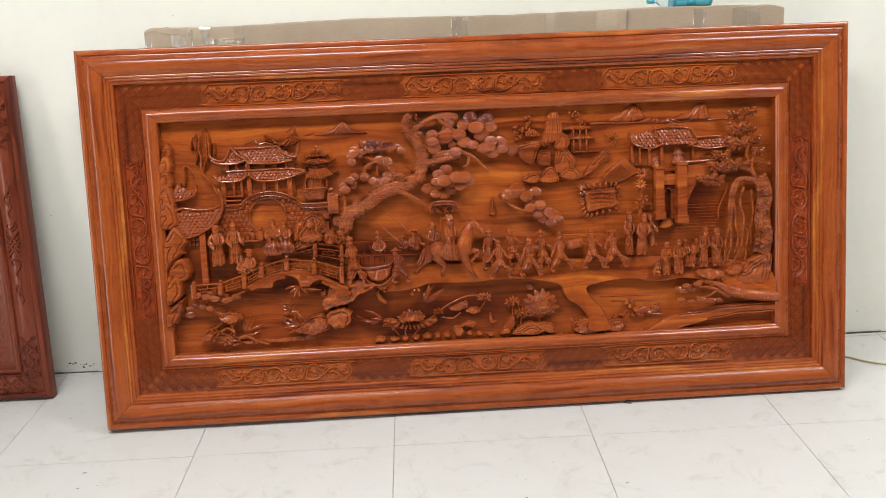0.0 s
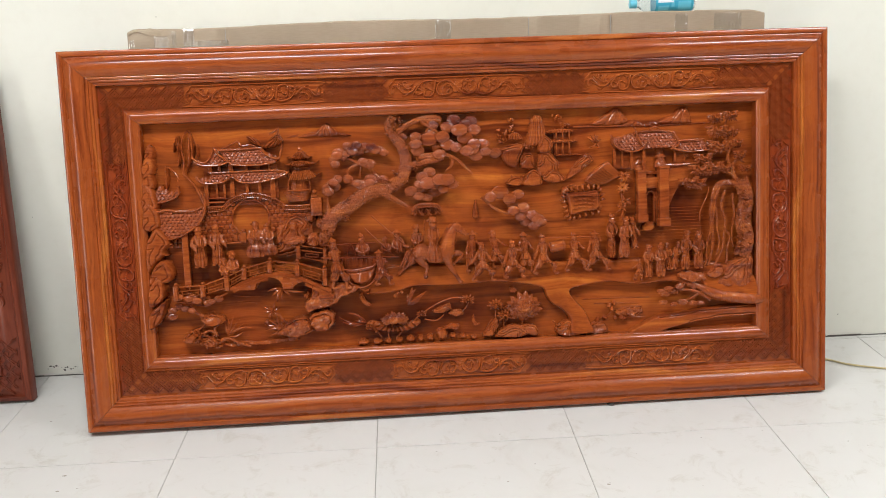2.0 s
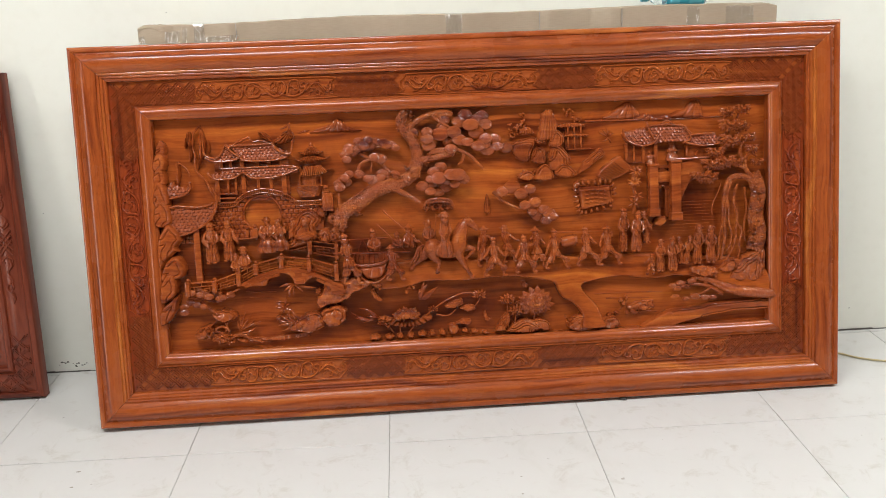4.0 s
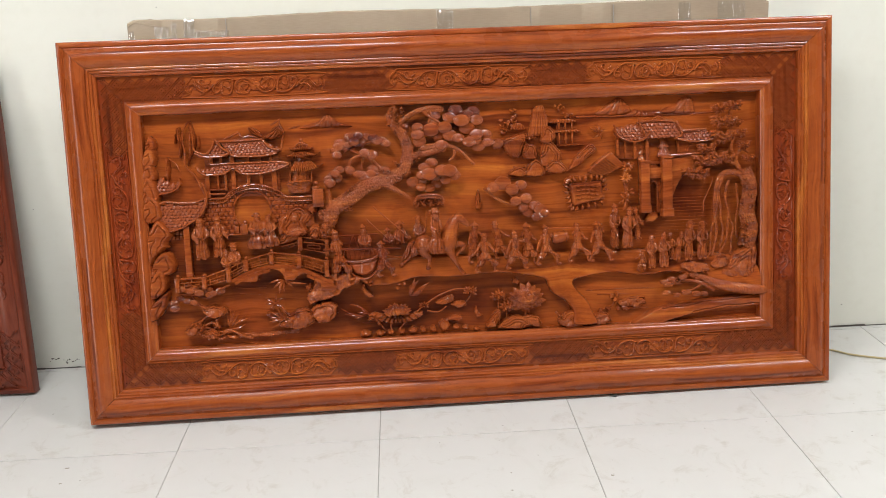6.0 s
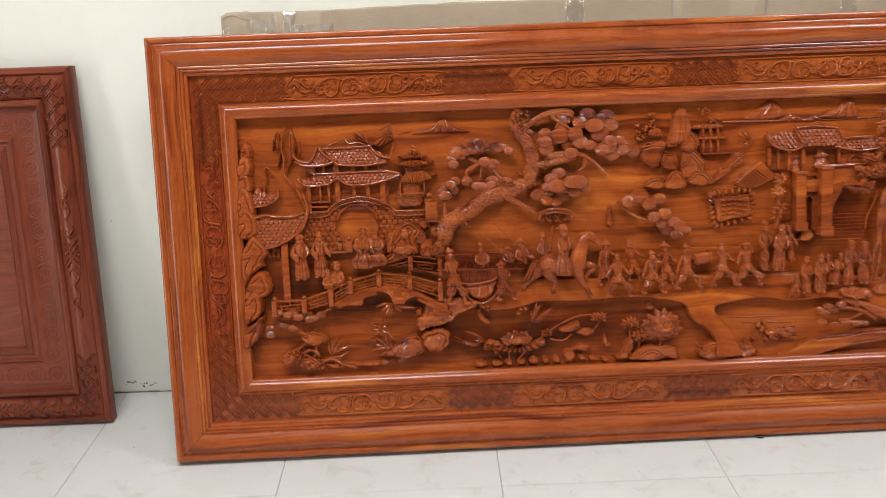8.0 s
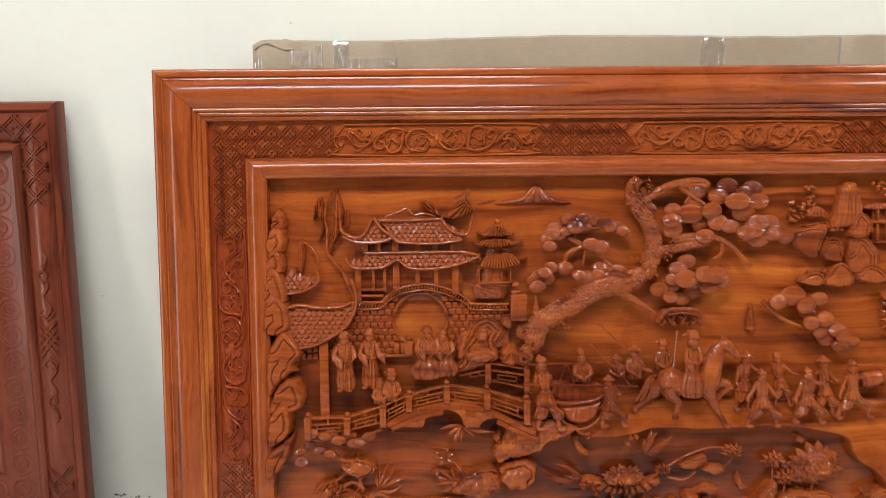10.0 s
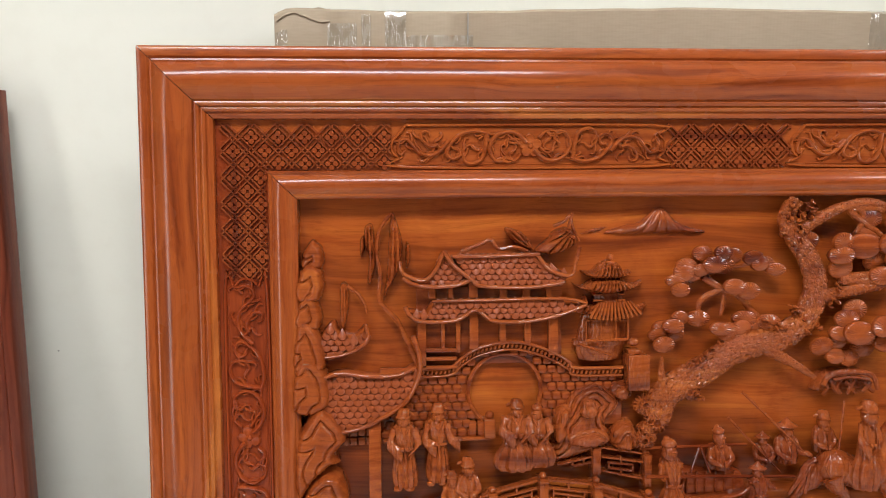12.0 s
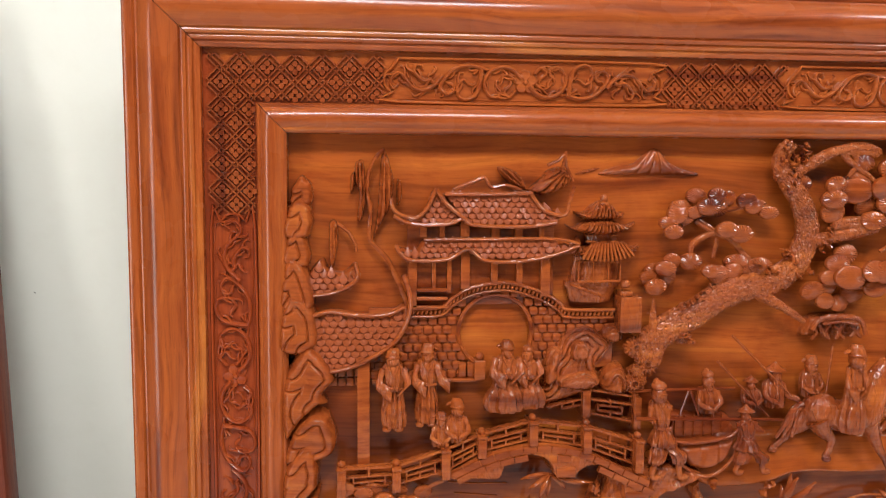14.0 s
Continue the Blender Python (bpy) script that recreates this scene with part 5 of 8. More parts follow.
def pole(p, q, r, lift, lift1=None):
    relief("carved_pole", tube(Clay(), [p, q], r, r * 0.8, lift, 7, 8, 1, 0, lift1))


pole((0.891, 0.598), (0.980, 0.506), 0.0022, 0.024)
pole((0.912, 0.639), (1.038, 0.519), 0.0022, 0.026)
pole((0.752, 0.515), (0.991, 0.508), 0.0030, 0.042)
pole((0.749, 0.551), (0.923, 0.553), 0.0028, 0.022)
pole((0.842, 0.553), (0.829, 0.513), 0.0022, 0.030)
pole((0.845, 0.553), (0.860, 0.513), 0.0022, 0.030)
pole((1.446, 0.546), (1.598, 0.542), 0.0024, 0.036)
relief("sash", dome(Clay(), [(1.741, 0.548), (1.761, 0.529), (1.755, 0.502), (1.743, 0.495), (1.738, 0.521)], 0.016, 0.012, 0.006, 0.0018, (0.004,)))
basket = relief("carved_basket", dome(Clay(), [(0.817, 0.474), (0.845, 0.472), (0.880, 0.475), (0.908, 0.481), (0.924, 0.494), (0.925, 0.467), (0.910, 0.435), (0.885, 0.421), (0.855, 0.422), (0.831, 0.442)], 0.038, 0, 0.016, 0.0018, (), 0, 0, 5, (0, 0), 60, (0, 1), (0.863, 0.650, 40, 0.0026)), label="deep carved carrying basket on poles")
relief("basket_back", dome(Clay(), [(0.818, 0.510), (0.870, 0.507), (0.921, 0.506), (0.925, 0.467), (0.906, 0.432), (0.873, 0.424), (0.837, 0.437), (0.819, 0.470)], 0.014, 0, 0.006, 0.0022), basket)
for s in np.linspace(0.12, 0.88, 6):
    (u0, v0), (u1, v1) = (0.818, 0.508), (0.920, 0.506)
    bow = math.sin(math.pi * s)
    relief("basket_slat", tube(Clay(), [(u0 + (u1 - u0) * s, v0), (u0 + (u1 - u0) * (0.5 + (s - 0.5) * 1.0), v0 - 0.034)], 0.0020, 0.0020, 0.016, 6, 5), basket)
relief("basket_rim", tube(tube(Clay(), [(0.816, 0.510), (0.813, 0.479), (0.828, 0.442), (0.860, 0.417), (0.890, 0.419), (0.917, 0.443), (0.926, 0.476), (0.923, 0.506)], 0.0030, 0.0030, 0.034), [(0.817, 0.475), (0.845, 0.472), (0.880, 0.475), (0.908, 0.481), (0.924, 0.494)], 0.0032, 0.003, 0.038), basket)
drum = Clay()
p, q = (1.472, 0.510), (1.521, 0.519)
lean = math.atan2(q[1] - p[1], q[0] - p[0])
mid = ((p[0] + q[0]) / 2, (p[1] + q[1]) / 2)
ca, sa = math.cos(lean), math.sin(lean)
rings = []
for s, k in ((-1, 0.2), (-1, 0.85), (-0.85, 0.93), (-0.5, 1.05), (0, 1.1), (0.5, 1.05), (0.85, 0.93), (1, 0.85), (1, 0.2)):
    rings.append([at(mid[0] + 0.026 * s * ca - 0.017 * k * math.cos(a) * sa, mid[1] + 0.026 * s * sa + 0.017 * k * math.cos(a) * ca, GROUND + K * 0.024 + 0.017 * k * math.sin(a)) for a in np.linspace(0, 2 * math.pi, 17)[:-1]])
drum.sweep(rings)
for s in (-0.72, -0.2, 0.72):
    drum.sweep([[at(mid[0] + 0.026 * (s + o) * ca - r * math.cos(a) * sa, mid[1] + 0.026 * (s + o) * sa + r * math.cos(a) * ca, GROUND + K * 0.024 + r * math.sin(a)) for a in np.linspace(0, 2 * math.pi, 17)[:-1]] for o, r in ((-0.06, 0.016), (-0.04, 0.0195), (0.04, 0.0195), (0.06, 0.016))])
relief("carved_drum", drum, label="carved drum slung on a pole")

# horse and rider
horse = Clay()


def limb(c, rows, seg=14):
    """A rounded limb through (u, v, radius, lift)."""
    path = smooth_path(rows, 5)
    n = len(path) - 1
    rings = []
    for i, (u, v, r, w) in enumerate(path):
        d = path[min(i + 1, n)][:2] - path[max(i - 1, 0)][:2]
        d = d / (np.linalg.norm(d) + 1e-9)
        rings.append([at(u - d[1] * r * math.cos(a), v + d[0] * r * math.cos(a), GROUND + K * w + 0.85 * r * math.sin(a)) for a in np.linspace(0, 2 * math.pi, seg + 1)[:-1]])
    return c.sweep(rings)


limb(horse, [(1.038, 0.526, 0.010, 0.026), (1.047, 0.522, 0.024, 0.026), (1.063, 0.516, 0.030, 0.027), (1.089, 0.508, 0.026, 0.028), (1.116, 0.505, 0.026, 0.029), (1.137, 0.511, 0.030, 0.030), (1.152, 0.519, 0.024, 0.030), (1.159, 0.524, 0.010, 0.030)], 18)
limb(horse, [(1.138, 0.512, 0.031, 0.030), (1.145, 0.537, 0.028, 0.031), (1.154, 0.561, 0.022, 0.032), (1.164, 0.584, 0.016, 0.033), (1.174, 0.594, 0.010, 0.033)], 16)
limb(horse, [(1.164, 0.593, 0.011, 0.034), (1.178, 0.591, 0.0140, 0.034), (1.191, 0.582, 0.0110, 0.034), (1.201, 0.573, 0.0085, 0.034), (1.206, 0.566, 0.0060, 0.034)], 14)
for rows in (([(1.050, 0.510, 0.020, 0.024), (1.035, 0.491, 0.015, 0.022), (1.020, 0.477, 0.008, 0.020), (1.001, 0.460, 0.0055, 0.020), (0.990, 0.452, 0.0050, 0.020)]),
             ([(1.057, 0.504, 0.022, 0.034), (1.067, 0.485, 0.014, 0.034), (1.080, 0.470, 0.008, 0.034), (1.078, 0.454, 0.0055, 0.034), (1.072, 0.440, 0.0058, 0.034)]),
             ([(1.142, 0.496, 0.018, 0.036), (1.150, 0.478, 0.012, 0.036), (1.160, 0.457, 0.0080, 0.036), (1.172, 0.437, 0.0055, 0.036), (1.182, 0.420, 0.0060, 0.036)]),
             ([(1.148, 0.503, 0.017, 0.026), (1.171, 0.509, 0.011, 0.026), (1.191, 0.503, 0.0085, 0.026), (1.179, 0.487, 0.0055, 0.026), (1.163, 0.475, 0.0058, 0.026)])):
    limb(horse, rows, 10)
    ball(horse, rows[-1][0] + 0.003, rows[-1][1] - 0.002, rows[-1][3], 0.008, 0.0055, 0.007, 0.2, 0.05)
for o in (-0.004, 0.0, 0.005):
    tube(horse, [(1.036, 0.526), (1.022 + o, 0.516), (1.015 + o * 2, 0.492), (1.004 + o * 3, 0.471)], 0.0055, 0.003, 0.026, 7, 5, 1, 0.12)
for s in np.linspace(0, 1, 11):
    # locks of the mane
    (u0, v0), (u1, v1) = (1.128, 0.543), (1.162, 0.601)
    u, v = u0 + (u1 - u0) * s, v0 + (v1 - v0) * s + 0.006 * math.sin(math.pi * s)
    tube(horse, [(u, v), (u - 0.008, v - 0.003), (u - 0.010, v - 0.010)], 0.0035, 0.0018, 0.036, 6, 4)
for p in ((1.170, 0.606), (1.177, 0.603)):
    tube(horse, [p, (p[0] + 0.001, p[1] + 0.010)], 0.0032, 0.001, 0.036, 6, 2)
for pts in (((1.184, 0.598), (1.180, 0.584), (1.174, 0.577)), ((1.196, 0.583), (1.190, 0.571)), ((1.127, 0.522), (1.142, 0.500), (1.159, 0.510)), ((1.041, 0.521), (1.050, 0.504), (1.065, 0.496))):
    tube(horse, pts, 0.0016, 0.0016, 0.042, 5, 5)
relief("carved_horse", horse, label="small carved trotting horse with bent legs", material=FIGURE)
relief("saddle_cloth", dome(Clay(), [(1.076, 0.528), (1.111, 0.528), (1.132, 0.514), (1.134, 0.489), (1.109, 0.483), (1.083, 0.488), (1.071, 0.507)], 0.010, 0.036, 0.006, 0.0018, (0.004,)), material=FIGURE)
robed((1.103, 0.626), (1.104, 0.484), 0.036, lift=0.040, hat=1, seated=True)

# canopy of honour over the rider
canopy = relief("carved_canopy", dome(Clay(), [(1.040, 0.632), (1.044, 0.652), (1.055, 0.666), (1.091, 0.670), (1.123, 0.665), (1.136, 0.640), (1.127, 0.632), (1.089, 0.632)], 0.016, 0, 0.008, 0.0020), label="low carved canopy with gathered curtains", material=FIGURE)
relief("canopy_roof", tube(tube(Clay(), [(1.042, 0.647), (1.055, 0.664), (1.091, 0.668), (1.123, 0.662), (1.134, 0.639)], 0.0050, 0.0042, 0.028, 8, 6, 0.8, 0.06), [(1.060, 0.656), (1.091, 0.659), (1.121, 0.654)], 0.0034, 0.003, 0.026), canopy, material=FIGURE)
curtains = Clay()
for pts in ([(1.048, 0.652), (1.054, 0.641), (1.047, 0.630)], [(1.059, 0.655), (1.065, 0.642), (1.073, 0.633)], [(1.078, 0.656), (1.070, 0.643), (1.077, 0.632)], [(1.083, 0.652), (1.092, 0.644), (1.089, 0.630)], [(1.101, 0.654), (1.093, 0.641), (1.102, 0.631)], [(1.110, 0.652), (1.120, 0.643), (1.113, 0.633)], [(1.126, 0.650), (1.124, 0.639), (1.132, 0.633)]):
    tube(curtains, pts, 0.0040, 0.0030, 0.022, 6, 6, 0.9, 0.1)
relief("canopy_drape", curtains, canopy, material=FIGURE)
pole((1.078, 0.622), (1.071, 0.541), 0.0022, 0.03)
relief("carved_banner_post", dome(Clay(), [(1.233, 0.617), (1.237, 0.656), (1.245, 0.677), (1.251, 0.655), (1.253, 0.616)], 0.012, 0, 0.006, 0.0022, (), 0, 0, 5, (0, 0), 60, (0, 1), (1.243, 0.70, 60, 0.003)))


# ---- bridge ----
bridge = relief("carved_bridge", dome(Clay(), [(0.441, 0.434), (0.467, 0.438), (0.510, 0.460), (0.554, 0.473), (0.598, 0.479), (0.643, 0.475), (0.688, 0.461), (0.734, 0.437), (0.779, 0.419), (0.781, 0.404), (0.782, 0.380), (0.759, 0.379), (0.736, 0.384), (0.734, 0.406), (0.724, 0.425), (0.705, 0.438), (0.684, 0.439), (0.669, 0.432), (0.659, 0.423), (0.635, 0.422), (0.624, 0.428), (0.620, 0.441), (0.608, 0.454), (0.585, 0.459), (0.565, 0.455), (0.551, 0.443), (0.542, 0.423), (0.511, 0.423), (0.467, 0.424)], 0.041, 0, 0.004, 0.0016, (), 0, 0.0008, 3), label="arched carved bridge with posts and open fretwork rails", material=FIGURE)
line = smooth_path([(0.467, 0.431), (0.510, 0.452), (0.554, 0.465), (0.598, 0.471), (0.643, 0.467), (0.688, 0.453), (0.735, 0.430), (0.777, 0.410)], 2)
for i in range(len(line) - 1):
    p, q = line[i], line[i + 1]
    e = (q - p) / np.linalg.norm(q - p)
    for row in (0, 1):
        s = np.array([0, -0.0125 * row]) + e * 0.009 * row
        if row and 4 < i < 10 and i != 7:
            continue
        relief("deck_block", bar(Clay(), p + s + e * 0.0008, q + s - e * 0.0008, 0.0115, 0.036, 0.0428), bridge)
for u0, u1, v0, v1 in ((0.629, 0.660, 0.424, 0.442), (0.740, 0.777, 0.387, 0.398)):
    relief("deck_block", slab(Clay(), u0, u1, v0, v1, 0.03, 0.0425, 0.002), bridge)
TOPS = [(0.300, 0.458), (0.382, 0.458), (0.457, 0.484), (0.512, 0.504), (0.591, 0.524), (0.675, 0.514), (0.758, 0.491)]
FEET = [(0.300, 0.403), (0.383, 0.411), (0.458, 0.428), (0.513, 0.460), (0.592, 0.477), (0.677, 0.463), (0.761, 0.429)]
for top, foot in zip(TOPS, FEET):
    u = (top[0] + foot[0]) / 2
    c = slab(Clay(), u - 0.0066, u + 0.0066, foot[1], top[1] - 0.012, 0.014, 0.046, 0.0012)
    slab(c, u - 0.0074, u + 0.0074, top[1] - 0.013, top[1] - 0.009, 0.016, 0.048, 0.001)
    ball(c, u, top[1] - 0.0055, 0.034, 0.0062, 0.0060, 0.0085)
    relief("post", c, bridge, material=FIGURE)
for (t0, f0), (t1, f1) in zip(zip(TOPS, FEET), zip(TOPS[1:], FEET[1:])):
    rail = Clay()
    line = lambda k, s: (t0[0] + (t1[0] - t0[0]) * s, (t0[1] * (1 - k) + f0[1] * k) * (1 - s) + (t1[1] * (1 - k) + f1[1] * k) * s)
    for k, wd in ((0.26, 0.0044), (0.52, 0.0030), (0.86, 0.0034)):
        bar(rail, line(k, 0), line(k, 1), wd, 0.024, 0.034)
    bar(rail, line(0.69, 0.22), line(0.69, 0.8), 0.0030, 0.024, 0.033)
    for s, k0, k1 in ((0.22, 0.52, 0.86), (0.8, 0.52, 0.86), (0.5, 0.26, 0.52), (0.5, 0.69, 0.86)):
        bar(rail, line(k0, s), line(k1, s), 0.0032, 0.024, 0.033)
    relief("fretwork_rail", rail, bridge, material=FIGURE)
relief("post", slab(Clay(), 0.673, 0.686, 0.513, 0.556, 0.004, 0.028), bridge, material=FIGURE)
relief("post", ball(slab(Clay(), 0.756, 0.768, 0.491, 0.542, 0.004, 0.028), 0.761, 0.544, 0.018, 0.006), bridge, material=FIGURE)
rail = Clay()
for p, q in (((0.685, 0.554), (0.755, 0.542)), ((0.686, 0.539), (0.756, 0.528)), ((0.700, 0.529), (0.741, 0.524)), ((0.700, 0.520), (0.741, 0.514)), ((0.687, 0.517), (0.757, 0.501)), ((0.701, 0.530), (0.701, 0.519)), ((0.740, 0.525), (0.740, 0.513)), ((0.720, 0.538), (0.721, 0.527)), ((0.721, 0.518), (0.721, 0.509)), ((0.619, 0.527), (0.673, 0.539)), ((0.642, 0.524), (0.674, 0.530)), ((0.643, 0.533), (0.643, 0.523)), ((0.661, 0.535), (0.661, 0.526))):
    bar(rail, p, q, 0.0036, 0.008, 0.020)
relief("fretwork_rail", rail, bridge, material=FIGURE)

# ---- ground strip, banks and rocks ----
relief("ground_bank", dome(Clay(), [(0.780, 0.428), (0.838, 0.468), (0.981, 0.479), (1.159, 0.473), (1.339, 0.468), (1.520, 0.466), (1.703, 0.464), (1.888, 0.454), (2.055, 0.431), (2.145, 0.390), (2.144, 0.305), (2.054, 0.317), (1.979, 0.332), (1.914, 0.369), (1.849, 0.381), (1.794, 0.377), (1.738, 0.378), (1.683, 0.388), (1.628, 0.387), (1.573, 0.379), (1.538, 0.368), (1.553, 0.338), (1.582, 0.305), (1.601, 0.262), (1.609, 0.230), (1.532, 0.231), (1.531, 0.275), (1.507, 0.309), (1.473, 0.330), (1.457, 0.356), (1.447, 0.379), (1.409, 0.391), (1.337, 0.404), (1.264, 0.406), (1.156, 0.401), (1.040, 0.405), (0.976, 0.389), (0.887, 0.388), (0.846, 0.416), (0.800, 0.406)], 0.024, 0, 0.008, 0.0022, (), 0, 0.0022, 4, (0, -0.08), 26), None, "sloping carved path and stream banks", FIELD)
crags("ground_bank", [
    ([(1.707, 0.206), (1.773, 0.249), (1.833, 0.273), (1.913, 0.280), (1.997, 0.292), (2.159, 0.294), (2.159, 0.259), (2.035, 0.255), (1.922, 0.240), (1.832, 0.217), (1.791, 0.201)], 0.022, 0, 0.008, (0.008,)),
], "low carved stream bank")
relief("fallen_log", limb(Clay(), [(1.939, 0.371, 0.006, 0.024), (1.970, 0.355, 0.012, 0.026), (2.017, 0.334, 0.0165, 0.027), (2.082, 0.319, 0.0175, 0.027), (2.148, 0.312, 0.016, 0.027), (2.167, 0.311, 0.010, 0.027)]), label="smooth rounded carved log lying on the bank", material=FIGURE)
crags("bank_rock", [
    ([(0.723, 0.427), (0.802, 0.438), (0.871, 0.420), (0.843, 0.394), (0.813, 0.383), (0.780, 0.360), (0.737, 0.351), (0.699, 0.339), (0.688, 0.367), (0.711, 0.399)], 0.034, 0, 0.010, ()),
    ([(0.700, 0.328), (0.729, 0.345), (0.754, 0.349), (0.783, 0.331), (0.778, 0.295), (0.739, 0.277), (0.708, 0.291)], 0.036, 0, 0.012, (0.012,)),
    ([(0.617, 0.304), (0.654, 0.325), (0.698, 0.328), (0.715, 0.291), (0.686, 0.266), (0.641, 0.264), (0.598, 0.276)], 0.030, 0, 0.010, (0.008,)),
    ([(0.559, 0.321), (0.618, 0.311), (0.627, 0.289), (0.581, 0.286)], 0.018, 0, 0.008, ()),
    ([(0.305, 0.282), (0.327, 0.302), (0.358, 0.304), (0.356, 0.275), (0.331, 0.259), (0.310, 0.263)], 0.028, 0, 0.008, (0.007,)),
    ([(0.352, 0.258), (0.363, 0.278), (0.392, 0.280), (0.411, 0.265), (0.414, 0.247), (0.377, 0.245)], 0.030, 0, 0.009, (0.006, 0.012)),
    ([(0.361, 0.340), (0.386, 0.353), (0.417, 0.351), (0.441, 0.335), (0.425, 0.314), (0.387, 0.313)], 0.030, 0, 0.008, (0.007,)),
    ([(0.425, 0.261), (0.474, 0.258), (0.561, 0.255), (0.654, 0.269), (0.653, 0.248), (0.525, 0.240), (0.438, 0.244)], 0.012, 0, 0.006, ()),
    ([(1.887, 0.410), (1.928, 0.416), (1.973, 0.406), (1.980, 0.380), (1.933, 0.375), (1.894, 0.388)], 0.032, 0, 0.009, ()),
    ([(1.984, 0.398), (2.003, 0.427), (2.036, 0.429), (2.042, 0.406), (2.017, 0.385)], 0.032, 0, 0.008, (0.007,)),
    ([(2.017, 0.369), (2.044, 0.414), (2.074, 0.445), (2.130, 0.464), (2.141, 0.418), (2.129, 0.363), (2.073, 0.353)], 0.028, 0, 0.012, (0.009, 0.018, 0.027)),
    ([(1.486, 0.233), (1.505, 0.265), (1.537, 0.275), (1.570, 0.254), (1.591, 0.231), (1.546, 0.219)], 0.030, 0, 0.008, (0.008,)),
    ([(1.587, 0.231), (1.610, 0.260), (1.647, 0.261), (1.661, 0.231), (1.624, 0.220)], 0.020, 0, 0.007, (0.006,)),
    ([(1.685, 0.285), (1.715, 0.305), (1.774, 0.306), (1.766, 0.277), (1.721, 0.272)], 0.012, 0, 0.006, (0.005,)),
], "knobbly carved stream rocks")
knots = Clay()
for p, wide, count in zip([(0.345, 0.287), (0.395, 0.329), (0.397, 0.259), (0.670, 0.295), (0.697, 0.312), (0.727, 0.364), (0.707, 0.392), (0.617, 0.293), (0.756, 0.408), (1.514, 0.248), (1.551, 0.241), (1.496, 0.262), (1.915, 0.383), (1.961, 0.385), (1.868, 0.349), (1.307, 0.333), (0.900, 0.283), (0.976, 0.387), (0.888, 0.401)], (0.026, 0.022, 0.026, 0.026, 0.024, 0.016, 0.016, 0.022, 0.02, 0.02, 0.02, 0.016, 0.018, 0.018, 0.02, 0.018, 0.02, 0.02, 0.016), (12, 12, 12, 14, 12, 8, 8, 8, 6, 10, 9, 7, 9, 9, 9, 8, 8, 6, 6)):
    for _ in range(count):
        ball(knots, p[0] + rng.uniform(-wide, wide), p[1] + rng.uniform(-wide, wide) * 0.6, rng.uniform(0.016, 0.030), rng.uniform(0.004, 0.008), rng.uniform(0.003, 0.0055), 0.008, rng.uniform(0, 3), 0.28, 7, 5)
relief("knot_cluster", knots, material=FIGURE, label="clusters of rough carved knots")
crags("shore_stone", [([(p[0] + r * 1.1 * math.cos(a) * (1 + 0.1 * math.sin(3 * a + p[0] * 90)), p[1] + r * k * math.sin(a)) for a in np.linspace(0, 2 * math.pi, 9)[:-1]], 0.024, 0, r * 0.9, ()) for p, r, k in zip([(0.867, 0.235), (0.913, 0.234), (0.948, 0.236), (0.982, 0.236), (1.018, 0.238), (1.050, 0.238), (1.083, 0.239), (1.119, 0.248), (1.155, 0.241), (1.187, 0.237), (1.222, 0.233)], (0.018, 0.015, 0.011, 0.012, 0.014, 0.010, 0.011, 0.018, 0.011, 0.012, 0.010), (0.65, 0.7, 0.9, 0.8, 0.8, 1.0, 1.0, 1.1, 0.8, 0.7, 0.7))], "row of rounded carved shore stones")
crags("leaf_rock", [
    ([(1.251, 0.235), (1.262, 0.257), (1.281, 0.281), (1.300, 0.291), (1.303, 0.266), (1.283, 0.237)], 0.028, 0, 0.008, (0.005, 0.010)),
    ([(1.287, 0.230), (1.310, 0.254), (1.347, 0.270), (1.379, 0.261), (1.400, 0.238), (1.367, 0.223)], 0.028, 0, 0.010, (0.006, 0.012, 0.018)),
    ([(1.364, 0.258), (1.394, 0.268), (1.423, 0.259), (1.437, 0.232), (1.407, 0.227)], 0.024, 0, 0.008, (0.006,)),
], "fluted leaf-shaped carved rocks")
ripples = Clay()
for p, q, m in (((0.467, 0.402), (0.563, 0.397), (0.510, 0.398)), ((0.478, 0.383), (0.547, 0.376), (0.509, 0.380)), ((0.560, 0.364), (0.622, 0.357), (0.595, 0.361)), ((1.583, 0.334), (1.805, 0.330), (1.694, 0.334)), ((1.620, 0.318), (1.767, 0.313), (1.693, 0.317)), ((1.878, 0.244), (2.141, 0.260), (2.009, 0.252)), ((0.856, 0.267), (0.963, 0.262), (0.910, 0.267))):
    tube(ripples, [p, m, q], 0.0018, 0.0012, 0.0005)
relief("ripple_pattern", ripples, label="fine carved ripple lines of the stream")

# ---- plants by the stream ----
def tuft(name, root, tips, wide=0.0095, lift=0.014, label="tuft of pointed carved leaves"):
    c = Clay()
    for k, t in enumerate(tips):
        blade(c, root, t, wide, lift + 0.002 * (k % 3), rng.uniform(-0.25, 0.25))
    return relief(name, c, None, label)


tuft("leaf_tuft", (0.444, 0.278), [(0.447, 0.336), (0.466, 0.340), (0.483, 0.330), (0.496, 0.317), (0.510, 0.307), (0.495, 0.290), (0.437, 0.318), (0.474, 0.303)], 0.007)
tuft("leaf_tuft", (0.615, 0.296), [(0.556, 0.312), (0.562, 0.289), (0.571, 0.325), (0.575, 0.271), (0.588, 0.317), (0.600, 0.338)], 0.007)
tuft("leaf_tuft", (0.588, 0.350), [(0.559, 0.366), (0.558, 0.351), (0.571, 0.332), (0.596, 0.383), (0.609, 0.363), (0.614, 0.341), (0.582, 0.328)], 0.007)
